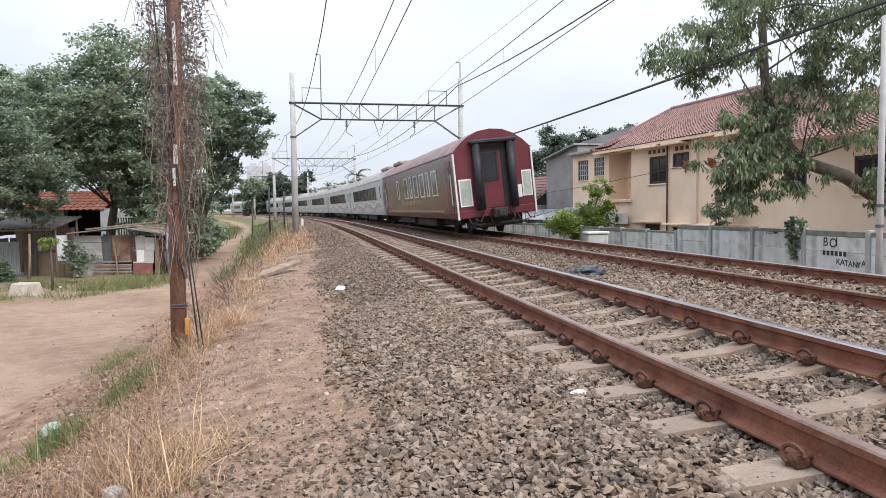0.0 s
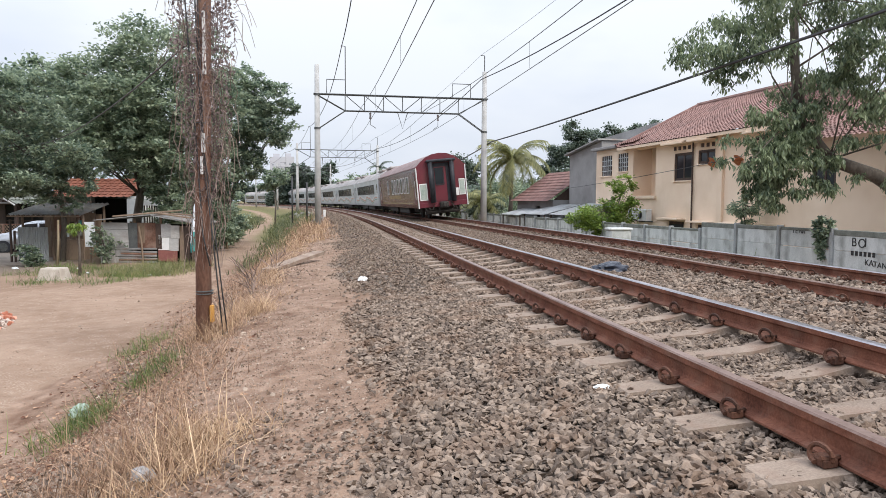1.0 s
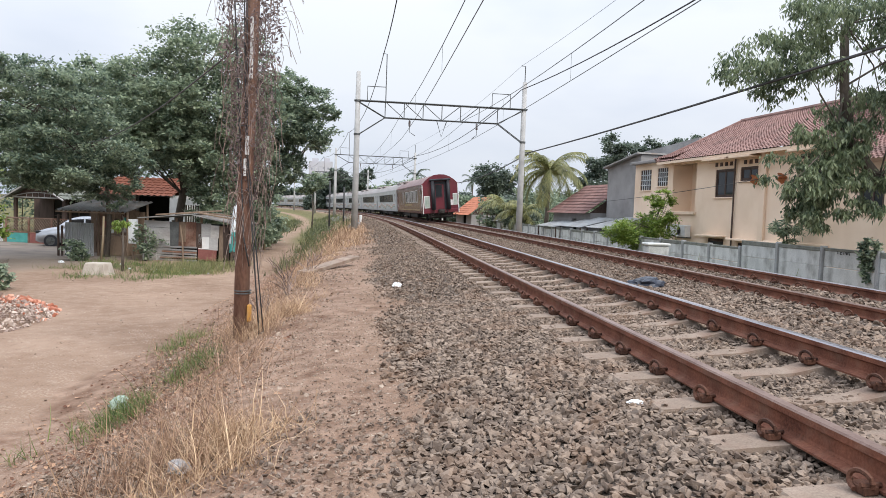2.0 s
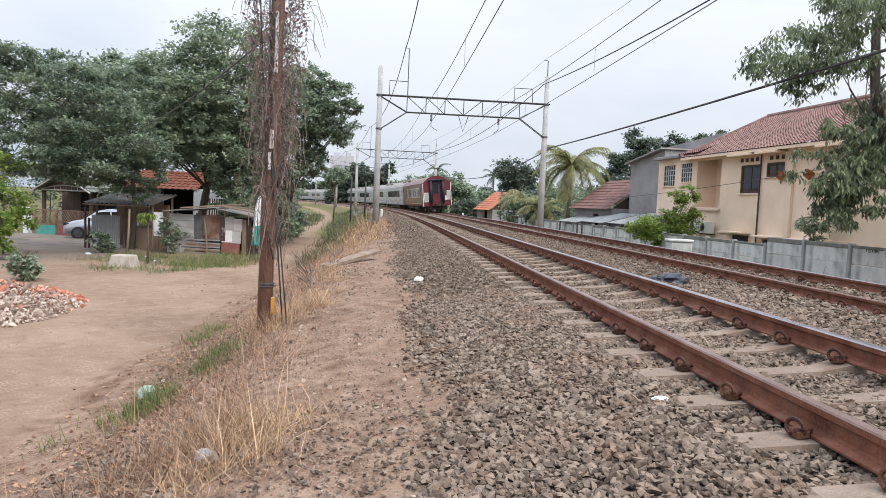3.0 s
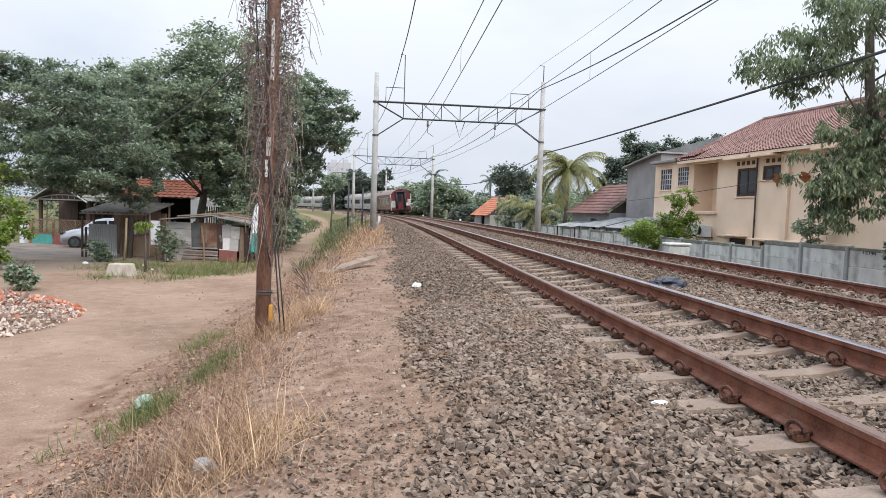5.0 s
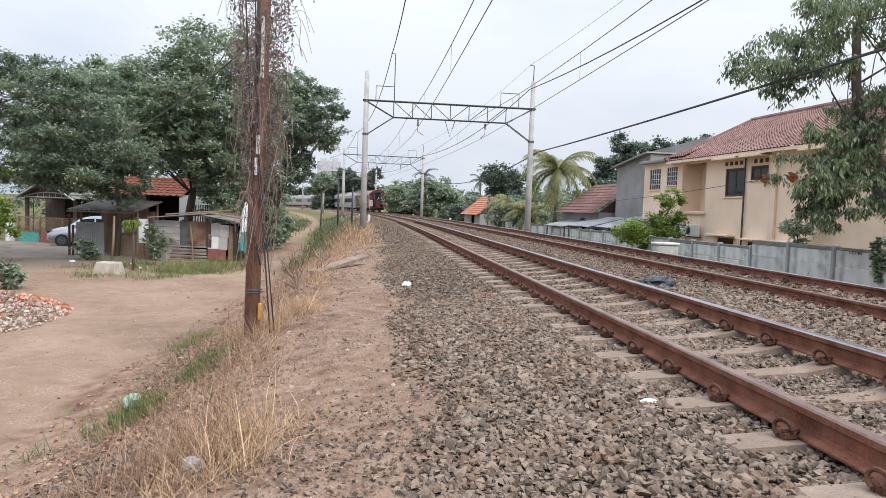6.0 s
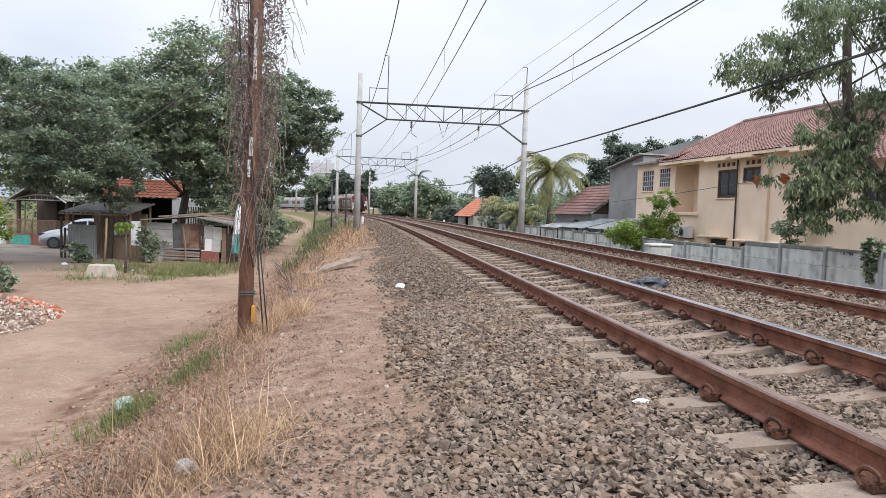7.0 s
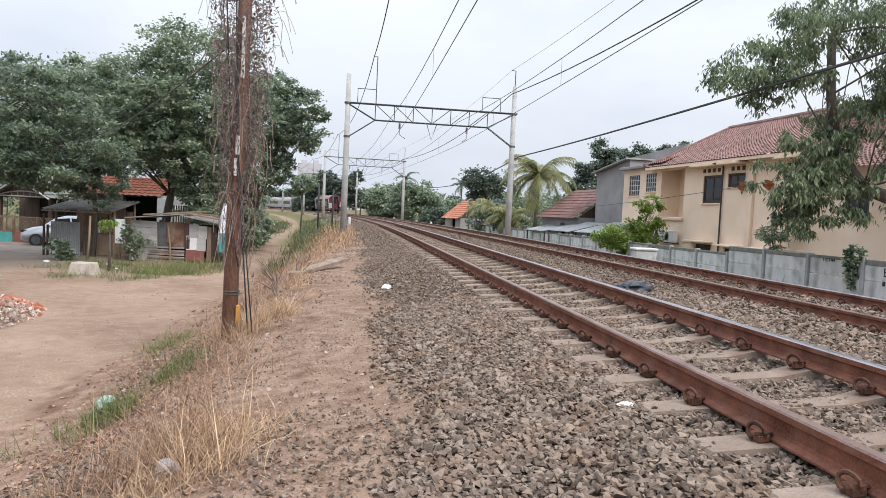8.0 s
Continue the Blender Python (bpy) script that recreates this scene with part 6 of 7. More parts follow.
# open stall with a corrugated roof
def build_stall():
    z0 = -1.24
    top = thing("stall", pose(-13.75, 25.4, z0, 0, 0, -2), "dim open stall under a corrugated roof", "stall")
    for x, y, h in ((0.05, 0.1, 1.72), (1.15, 0.05, 1.68), (2.2, 0.1, 1.66), (0.05, 1.7, 1.95), (2.2, 1.7, 1.95)):
        bm = bmesh.new()
        tube(bm, [(x, y, -0.1), (x + 0.02, y, h * 0.5), (x, y, h)], 0.045, 6)
        part("post", bm, OLDWOOD, top)
    bm = sheet_roof("roof", None, 2.55, 2.3, ZINC, "", pitch=0.17, amp=0.03)
    part("roof", bm, ZINC, top, "grey corrugated roof", m=pose(-0.2, -0.4, 1.66, 10, 0, 0))
    bm = bmesh.new()
    box(bm, -0.2, -0.42, 1.58, 2.35, -0.38, 1.63, 0.006)
    part("eave_batten", bm, OLDWOOD, top)
    for k in range(9):
        bm = bmesh.new()
        box(bm, 0.06 + 0.24 * k, 1.5, 0, 0.06 + 0.24 * k + 0.225, 1.53, 1.75 - 0.05 * (k % 3), 0.004)
        part("board", bm, RUSTSHEET if k % 4 == 1 else OLDWOOD, top)
    bm = bmesh.new()
    box(bm, 1.0, 0.3, 0, 2.15, 0.9, 0.75, 0.02)
    part("counter", bm, OLDWOOD, top)
    part("corrugated_sheet", wavy(1.0, 1.22), PALESHEET, top, "upright corrugated sheet", m=pose(0.15, -0.35, 0, 2, 0, 6))
    for x, h in ((-0.02, 1.5), (0.12, 1.1)):
        bm = bmesh.new()
        tube(bm, [(x, -0.5, -0.1), (x - 0.03, -0.47, h)], 0.04, 6)
        part("dark_post", bm, DARKWOOD, top)
    for k, (x, z, w, h) in enumerate(((1.25, 1.05, 0.16, 0.24), (1.45, 0.85, 0.2, 0.16), (1.7, 1.1, 0.14, 0.3), (1.95, 0.9, 0.18, 0.2), (1.4, 1.25, 0.22, 0.14), (2.0, 1.25, 0.12, 0.2))):
        bm = bmesh.new()
        box(bm, x, 0.12, z, x + w, 0.22, z + h, 0.02)
        part("hanging_item", bm, (REDPANEL, CLOTH, DARKWOOD, BOARD, RUSTSHEET, TEAL)[k], top)


build_stall()
_bm = bmesh.new()
box(_bm, 0, 0, 0, 0.34, 0.03, 0.85, 0.006)
solid("board_sign", _bm, CLOTH, "plain off-white board leaning by the shack", "board", pose(-10.85, 24.0, -0.65, 3, 0, 0))
_bm = bmesh.new()
tube(_bm, [(0, 0, -0.1), (0, 0, 0.6)], 0.03, 6)
solid("wooden_post", _bm, OLDWOOD, "short wooden post holding an off-white board", "post", pose(-10.7, 24.06, -1.22))

# concrete block and poles by the lane
_bm = bmesh.new()
box(_bm, 0, 0, 0, 0.72, 0.5, 0.36, 0.03)
for _v in _bm.verts:
    if _v.co.z > 0.18:
        _v.co.x, _v.co.y = 0.36 + (_v.co.x - 0.36) * 0.8, 0.25 + (_v.co.y - 0.25) * 0.8
solid("concrete_block", _bm, BLOCK, "pale concrete block lying at the lane's edge", "concrete block", pose(-9.85, 18.9, -1.25, 0, 0, -6))
build_tree("papaya_sapling", (-9.3, 20.2, -1.22), [(0, 0, -0.1), (0.02, 0, 0.7), (0.0, 0, 1.4)], 0.045, [(-9.3, 20.2, 0.25, 0.28, 0.25, 0.1), (-9.35, 20.2, 0.12, 0.2, 0.2, 0.08)], 14, 420, 0.13, LEAF_LIME, [LEAF_LONG], "slender papaya sapling with a tuft of leaves", droop=0.8, limbs=6, seed=14)
for _x, _y, _h, _lean in ((-9.3, 24.2, 1.2, -4), (-11.6, 23.6, 1.5, 3), (-7.7, 28.0, 1.6, 0), (-7.9, 31.0, 1.5, 2)):
    _bm = bmesh.new()
    tube(_bm, [(0, 0, -0.1), (0.02, 0, _h * 0.5), (0, 0, _h)], [0.045, 0.04, 0.035], 7)
    solid("bamboo_post", _bm, BAMBOO, "weathered bamboo post stuck in the ground", "post", pose(_x, _y, floor_z(_x, _y), 0, _lean, 0), group="bamboo posts", smooth=True)


# folded parasol
def build_parasol():
    x, y = -6.97, 23.6
    top = thing("folded_parasol", pose(x, y, floor_z(x, y)), "folded white and teal market parasol beside the shack", "parasol")
    bm = bmesh.new()
    tube(bm, [(0, 0, -0.1), (0, 0, 2.1)], 0.02, 8)
    part("pole", bm, STEEL, top)
    bm = bmesh.new()
    rings = []
    for z, r in ((0.42, 0.2), (0.7, 0.21), (1.1, 0.18), (1.6, 0.14), (1.95, 0.09), (2.12, 0.02)):
        rings.append([bm.verts.new((r * (1 + 0.22 * math.cos(6 * a)) * math.cos(a), r * (1 + 0.22 * math.cos(6 * a)) * math.sin(a), z + 0.04 * math.cos(3 * a) * (z < 0.5))) for a in [2 * math.pi * k / 24 for k in range(24)]])
    for i, (a, b) in enumerate(zip(rings, rings[1:])):
        for k in range(24):
            bm.faces.new((a[k], a[(k + 1) % 24], b[(k + 1) % 24], b[k])).material_index = 1 if (i == 0 or (i == 1 and k % 8 < 4)) else 0
    part("canopy", bm, [CLOTH, TEAL], top, "folded white canopy with a teal hem", True)


build_parasol()


# small houses behind
def build_veranda():
    top = thing("veranda_house", pose(-18.9, 32.5, -1.3, 0, 0, -6), "small house with a dark gabled veranda", "house")
    # back wall takes the dark timber colour to give the veranda's inner shade
    bm = bmesh.new()
    box(bm, -1.9, 2.2, 0, 3.4, 2.4, 2.4)
    part("wall", bm, DARKWOOD, top, "timber wall, darkened for the shade inside the veranda")
    bm = bmesh.new()
    box(bm, -1.4, 0.16, 2.03, 1.4, 2.2, 2.08)
    part("veranda_ceiling", bm, DARKWOOD, top)
    for x in (-1.25, 1.2):
        bm = bmesh.new()
        box(bm, x - 0.07, 0, 0, x + 0.07, 0.14, 2.1, 0.01)
        part("post", bm, DARKWOOD, top)
    bm = bmesh.new()
    slab(bm, [(-1.35, 2.1), (1.35, 2.1), (0, 2.85)], -0.05, 0.02)
    part("gable", bm, DARKWOOD, top, "dark timber gable")
    for s in (-1, 1):
        bm = bmesh.new()
        tile_slope(bm, (s * 1.5, -0.5, 2.02), (s * 1.5, 3.5, 2.02), (0, 3.5, 2.9), (0, -0.5, 2.9), 0.24, 0.3)
        part("roof_slope", bm, MOSSY, top, "dark weathered tiles")
        bm = bmesh.new()
        tube(bm, [(s * 1.55, -0.52, 2.0), (0, -0.52, 2.9)], 0.04, 4)
        part("bargeboard", bm, BOARD, top, "pale bargeboard")
    bm = bmesh.new()
    tube(bm, [(-1.3 + 0.26 * k, -0.08, 2.14 + 0.2 * math.sin(math.pi * k / 10)) for k in range(11)], 0.03, 5)
    tube(bm, [(-1.3, -0.08, 2.1), (1.3, -0.08, 2.1)], 0.03, 5)
    for k in range(-3, 4):
        tube(bm, [(0.3 * k, -0.08, 2.1), (0.3 * k, -0.08, 2.32 - 0.02 * k * k)], 0.012, 4)
    part("arched_trim", bm, BOARD, top)
    # near-black panel stands for the unlit opening at the back
    bm = bmesh.new()
    box(bm, -0.75, 2.1, 0.1, 1.2, 2.19, 2.0)
    part("dark_door", bm, DARKIN, top)
    bm = bmesh.new()
    for x in (-0.75, 0.0, 0.6, 1.2):
        box(bm, x - 0.03, 2.05, 0.1, x + 0.03, 2.1, 2.0)
    box(bm, -0.75, 2.052, 1.2, 1.2, 2.098, 1.25)
    part("door_frame", bm, DARKWOOD, top)


build_veranda()


def build_lattice_fence():
    top = thing("lattice_fence", pose(-19.65, 31.2, -1.3, 0, 0, -6), "brown lattice fence with a painted base before the house", "fence")
    for k in range(5):
        bm = bmesh.new()
        box(bm, k * 1.1 - 0.04, -0.04, 0, k * 1.1 + 0.04, 0.04, 1.2, 0.01)
        part("post", bm, RUSTSHEET, top)
    for z in (0.5, 1.15):
        bm = bmesh.new()
        box(bm, 0, -0.025, z, 4.4, 0.025, z + 0.05)
        part("rail", bm, RUSTSHEET, top)
    for k in range(34):
        for s in (-1, 1):
            x = 0.1 + k * 0.125
            bm = bmesh.new()
            tube(bm, [(x, 0.012 * s, 0.52), (min(4.4, max(0, x + s * 0.5)), 0.012 * s, 1.15)], 0.012, 4)
            part("lattice_bar", bm, OLDWOOD, top)
    for k, mat in enumerate((TEAL, REDPANEL, GREYWALL, RUSTSHEET)):
        bm = bmesh.new()
        box(bm, k * 1.1 + 0.045, -0.015, 0.04, k * 1.1 + 1.055, 0.015, 0.5)
        part("base_panel", bm, mat, top)
    bm = bmesh.new()
    box(bm, -0.5, -0.15, -0.05, -0.25, 0.15, 1.25, 0.02)
    part("gatepost", bm, CLOTH, top, "whitish gatepost")


build_lattice_fence()
low_house("small_house", pose(-17.4, 39.5, -1.3, 0, 0, -94), 4.2, 4.0, 2.45, 0.9, TILE_RED, "small white house with a red tile roof behind trees", WHITE)
_top = thing("garden_wall", pose(-13.0, 33.2, -1.3, 0, 0, -92), "white rendered wall with a latticed opening", "wall")
part("wall", pierced(bmesh.new(), 0, 1.9, 0, 2.3, 0, 0.15, [(0.75, 1.75, 0.9, 2.0)]), WHITE, _top)
for _k in range(9):
    _bm = bmesh.new()
    box(_bm, 0.05, 0.77 + 0.115 * _k, 0.9, 0.1, 0.81 + 0.115 * _k, 2.0)
    part("slat", _bm, DARKWOOD, _top)


# parked car
def build_car():
    top = thing("parked_car", pose(-17.25, 29.8, -1.28, 0, 0, 10) @ Matrix.Scale(0.88, 4), "small silver hatchback parked behind the stall", "car")
    prof = [(0.0, 0.32), (0.02, 0.62), (0.12, 0.78), (0.55, 0.93), (0.95, 1.0), (1.55, 1.42), (2.0, 1.53), (3.1, 1.5), (3.7, 1.2), (3.85, 0.95), (3.9, 0.4), (3.7, 0.25), (0.2, 0.22)]
    bm = bmesh.new()
    slab(bm, prof, -0.82, 0.82)
    bmesh.ops.recalc_face_normals(bm, faces=bm.faces[:])
    bmesh.ops.bevel(bm, geom=[e for e in bm.edges if abs(e.verts[0].co.y - e.verts[1].co.y) < 0.01], offset=0.1, segments=3, affect="EDGES")
    part("body", bm, CARPAINT, top, "silver painted body", True)
    for y in (-0.835, 0.825):
        for pts in ([(1.25, 1.02), (1.7, 1.38), (2.2, 1.42), (2.2, 1.02)], [(2.28, 1.02), (2.28, 1.42), (3.05, 1.4), (3.35, 1.05)]):
            bm = bmesh.new()
            slab(bm, pts, y, y + 0.01)
            part("side_window", bm, GLASS, top)
    bm = bmesh.new()
    slab(bm, [(0.98, 1.03), (1.5, 1.4), (1.49, 1.42), (0.97, 1.05)], -0.66, 0.66)
    part("windscreen", bm, GLASS, top)
    for x in (0.72, 3.1):
        for y in (-0.84, 0.66):
            bm = bmesh.new()
            tube(bm, [(x, y, 0.31), (x, y + 0.18, 0.31)], 0.31, 24)
            w = part("wheel", bm, RUBBER, top)
            bm = bmesh.new()
            tube(bm, [(x, y - 0.008, 0.31), (x, y, 0.31)], 0.2, 20)
            for k in range(5):
                a = 2 * math.pi * k / 5
                tube(bm, [(x, y - 0.02, 0.31), (x + 0.19 * math.cos(a), y - 0.012, 0.31 + 0.19 * math.sin(a))], 0.025, 5)
            part("rim", bm, STEEL, w)
    for y in (-0.74, 0.5):
        bm = bmesh.new()
        box(bm, 0.0, y, 0.66, 0.3, y + 0.24, 0.8, 0.03)
        part("headlight", bm, GLASS, top)
    bm = bmesh.new()
    box(bm, 1.3, -1.0, 0.98, 1.45, -0.84, 1.12, 0.03)
    part("mirror", bm, CARPAINT, top)
    bm = bmesh.new()
    box(bm, -0.02, -0.6, 0.3, 0.03, 0.6, 0.5, 0.01)
    part("grille", bm, DARKIN, top)


build_car()


# rubble heap
def build_rubble():
    n = 5200
    a, q = RNG.uniform(0, 2 * np.pi, n), RNG.uniform(0, 1, n) ** 0.55
    x, y = -8.35 + 1.75 * q * np.cos(a), 11.2 + 2.3 * q * np.sin(a)
    z = np.array([floor_z(px, py) for px, py in zip(x, y)]) + 0.62 * (1 - q) ** 0.8 * RNG.uniform(0.6, 1.0, n)
    sz = RNG.lognormal(-2.95, 0.5, n)[:, None] * RNG.uniform(0.6, 1.3, (n, 3))
    protos = [rock(100 + k, 9) for k in range(8)]
    P = np.stack([x, y, z], 1)
    warm = (q * np.cos(a - 1.9) + RNG.normal(0, 0.25, n) > 0.3)
    tagged(new("rubble_heap", scatter("rubble_heap", protos, P[~warm], spins(int((~warm).sum())), sz[~warm], RUBBLE)), "heap of pale broken plaster and stones on bare earth", "rubble", kind="stuff")
    tagged(new("brick_heap", scatter("brick_heap", protos, P[warm], spins(int(warm.sum())), sz[warm] * 1.2, BRICK)), "heap of broken orange bricks on bare earth", "rubble", kind="stuff")


build_rubble()


# ---- leaning pole wrapped in dead vines ----
def build_vine_pole():
    x, y = -2.28, 8.0
    z0 = floor_z(x, y)
    top = thing("vine_covered_pole", pose(x, y, z0), "rusty brown pole wrapped in dead vines and cables", "utility pole")
    bm = bmesh.new()
    tube(bm, [(0.0, 0, -0.3), (0.02, 0, 1.5), (0.06, 0, 3.0), (0.1, 0, 5.2)], [0.088, 0.085, 0.08, 0.072], 14)
    part("pole", bm, POLEWOOD, top, "rust-brown pole", True)
    for dx, r, zz in ((0.13, 0.009, 0.0), (0.17, 0.008, 0.15), (-0.02, 0.009, 1.0)):
        bm = bmesh.new()
        tube(bm, [(0.14 + dx, -0.12, zz - 0.15), (0.06 + dx * 0.7, -0.11, 1.2), (0.0 + dx * 0.4, -0.10, 2.2), (-0.16 + dx, -0.11, 5.2)], r, 6)
        part("cable", bm, WIRE, top, "black cable down the pole", True)
    for z, h, dx, w in ((3.25, 0.42, 0.1, 0.035), (2.98, 0.26, 0.10, 0.04), (2.12, 0.22, 0.07, 0.045), (1.88, 0.2, 0.05, 0.03)):
        bm = bmesh.new()
        box(bm, dx - w / 2, -0.13, z, dx + w / 2, -0.105, z + h, 0.006)
        part("white_strip", bm, WHITE, top, "white strip fixed to the pole")
    bm = bmesh.new()
    box(bm, 0.09, -0.08, 0.2, 0.135, -0.02, 0.4, 0.01)
    part("yellow_marker", bm, YELLOW, top, "chipped yellow marker")
    for z in (0.52, 0.55, 2.45):
        bm = bmesh.new()
        tube(bm, [(0.02, 0, z), (0.02, 0, z + 0.012)], 0.1, 12)
        part("tie_wire", bm, STEEL, top)
    r = random.Random(12)
    bm = bmesh.new()
    for k in range(230):
        zt = r.uniform(1.5, 5.2) if k % 3 else r.uniform(0.9, 3.0)
        wide = np.interp(zt, [0.9, 1.6, 2.4, 5.2], [0.05, 0.13, 0.22, 0.34])
        a = r.uniform(0, 6.28)
        p = Vector((0.05 + math.cos(a) * 0.1, math.sin(a) * 0.1, zt))
        out = Vector((math.cos(a), math.sin(a), 0)) * wide * r.uniform(0.2, 1.2)
        pts, n = [], r.randint(8, 12)
        L = r.uniform(0.1, 0.8)
        tw, ph = r.uniform(2, 6), r.uniform(0, 6.28)
        for j in range(n):
            u = j / (n - 1)
            pts.append(p + out * math.sin(u * 1.57) + Vector((0.07 * math.sin(tw * u + ph), 0.07 * math.cos(tw * u + ph), 0.25 * math.sin(u * 3.0) - L * u * u)) + Vector((r.uniform(-0.025, 0.025), r.uniform(-0.025, 0.025), 0)))
        pts = [q for q in pts if q.z > 0.75]
        if len(pts) > 2:
            tube(bm, pts, r.uniform(0.002, 0.0045), 3, False)
    vine = part("dead_vine", bm, DRYVINE, top, "tangle of dead brown vine stems")
    n = 5600
    z = RNG.uniform(1.6, 5.3, n) ** 1.0
    a, q = RNG.uniform(0, 6.283, n), RNG.uniform(0.15, 1, n) ** 0.6
    w = np.interp(z, [1.6, 2.4, 3.6, 5.2], [0.14, 0.28, 0.36, 0.48])
    keep = RNG.uniform(0, 1, n) < np.interp(z, [1.6, 2.2, 3.4], [0.25, 0.6, 1])
    P = np.stack([0.06 + np.cos(a) * q * w, np.sin(a) * q * w, z], 1)[keep]
    sz = RNG.uniform(0.03, 0.075, len(P))
    part("dead_leaves", scatter("dead_leaves", [LEAF_BROAD, LEAF_LONG], P, spins(len(P)), np.stack([sz] * 3, 1), LEAF_DRY), None, top, "withered purple-brown leaves")
    bm = bmesh.new()
    for k in range(24):
        a = r.uniform(0, 6.28)
        p, q = Vector((0.1 + math.cos(a) * 0.3, math.sin(a) * 0.3, r.uniform(3.0, 4.4))), r.uniform(0.15, 0.4)
        pts = [p + Vector((math.cos(a) * 0.25 * u, math.sin(a) * 0.25 * u, 0.1 * math.sin(3 * u) - q * u * u)) for u in (0, 0.25, 0.5, 0.75, 1)]
        tube(bm, pts, 0.003, 3, False)
    tagged(part("twig_tangle", bm, DRYVINE, top), kind="stuff")
    bm = bmesh.new()
    a, b = Vector((-0.1, 0, 3.35)), Vector((-9.0, 14, 3.3))
    tube(bm, [a.lerp(b, k / 12) - Vector((0, 0, 1.0 * (k / 12) * (1 - k / 12))) for k in range(13)], 0.011, 5)
    part("service_wire", bm, WIRE, top)


build_vine_pole()

# ---- grass ----
BLADES = []
for _k in range(5):
    _b = []
    for _j in range(4):
        _u = _j / 3
        _w = 0.035 * (1 - _u) + 0.004
        _b += [(-_w, (0.15 + 0.16 * _k) * _u ** 2.4, _u * (1 - 0.09 * _k * _u)), (_w, (0.15 + 0.16 * _k) * _u ** 2.4, _u * (1 - 0.09 * _k * _u))]
    BLADES.append((np.array(_b), np.array([[0, 1, 3], [0, 3, 2], [2, 3, 5], [2, 5, 4], [4, 5, 7], [4, 7, 6]])))


def tufts(name, spots, per, height, mat, label, spread=0.12, lean=0.6, width=1.0):
    """Grass in tufts. spots: (s, o) along and across the line."""
    S = np.array([p[0] for p in spots]).repeat(per) + RNG.normal(0, spread, len(spots) * per)
    O = np.array([p[1] for p in spots]).repeat(per) + RNG.normal(0, spread, len(spots) * per)
    x, y, _ = on_line(S, O)
    P = np.stack([x, y, ground_z(S, O) - 0.01], 1)
    h = height * RNG.lognormal(-0.1, 0.35, len(P))
    ob = new(name, scatter(name, BLADES, P, spins(len(P), lean), np.stack([h ** 0.4 * 0.32 * width, h, h], 1), mat))
    return tagged(ob, label, "grass", kind="stuff")


_r = random.Random(21)
_spots = [(_r.uniform(2.4, 4.2), _r.uniform(-3.3, -3.0)) for _ in range(5)] + [(_r.gauss(4.2, 0.3), _r.gauss(-2.95, 0.16)) for _ in range(20)] + [(_r.uniform(9, 24), _r.gauss(-3.5, 0.3)) for _ in range(46)]
tufts("dry_grass", _spots, 55, 0.22, STRAW, "dry straw-coloured grass along the bank", 0.11, 1.2, 0.4)
_spots = [(_r.gauss(4.3, 0.4), _r.gauss(-3.3, 0.17)) for _ in range(24)] + [(_r.uniform(5.2, 9.5), _r.gauss(-3.4, 0.18)) for _ in range(12)] + [(_r.uniform(9.5, 24), _r.gauss(-3.6, 0.25)) for _ in range(46)]
tufts("dead_stems", _spots, 46, 0.22, BROWNSTEM, "tangled dead brown stems along the bank", 0.13, 1.3, 0.4)
_spots = [(_r.gauss(8.3, 0.25), _r.gauss(-3.4, 0.1)) for _ in range(10)] + [(_r.gauss(9.8, 0.5), _r.gauss(-3.2, 0.15)) for _ in range(10)]
tufts("dry_grass", _spots, 50, 0.26, STRAW, "dry grass bunched round the pole's foot", 0.1, 1.1, 0.38)
_spots = [(_r.uniform(24, 60), _r.uniform(-3.9, -2.1)) for _ in range(150)]
tufts("dry_grass", _spots, 16, 0.3, STRAW, "tall dry grass along the railway bank", 0.3, 0.8, 1.4)
_spots = [(_r.uniform(24, 60), _r.uniform(-4.6, -2.1)) for _ in range(200)]
tufts("dead_stems", _spots, 16, 0.3, BROWNSTEM, "dead brown stems along the railway bank", 0.3, 0.9, 1.4)
_spots = [(_r.uniform(3.4, 9), _r.uniform(-4.4, -3.1)) for _ in range(130)] + [(_r.uniform(9, 24), _r.uniform(-4.5, -3.2)) for _ in range(120)]
tufts("fallen_straw", _spots, 14, 0.24, BROWNSTEM, "flattened dead stalks on the bank", 0.22, 1.53, 0.36)
_spots = [(_r.gauss(6.4, 0.18), _r.gauss(-4.25, 0.09)) for _ in range(24)] + [(_r.gauss(7.4, 0.22), _r.gauss(-3.85, 0.1)) for _ in range(17)] + [(_r.gauss(10.2, 0.25), _r.gauss(-4.7, 0.12)) for _ in range(6)] + [(_r.uniform(4.4, 12), _r.gauss(-4.75, 0.15)) for _ in range(7)]
tufts("green_grass", _spots, 36, 0.17, GRASS, "fresh green grass at the foot of the bank", 0.08, 1.0, 0.55)
_spots = [(_r.uniform(20, 60), _r.gauss(-4.3, 0.3)) for _ in range(130)]
tufts("green_weeds", _spots, 20, 0.3, SCRUB, "dull green weeds on the bank beside the path", 0.22, 0.8, 1.6)


tufts("weeds", [(_r.uniform(28, 90), _r.uniform(-11, -7.3)) for _ in range(420)] + [(_r.uniform(44, 95), _r.uniform(-5.6, -2.6)) for _ in range(320)] + [(_r.uniform(30, 56), _r.uniform(-5.2, -4.2)) for _ in range(60)], 14, 0.38, SCRUB, "dull green weeds along the dirt path", 0.3, 0.7, 2.6)


def place_spots(n, x0, x1, y0, y1):
    return [to_line(_r.uniform(x0, x1), _r.uniform(y0, y1)) for _ in range(n)]


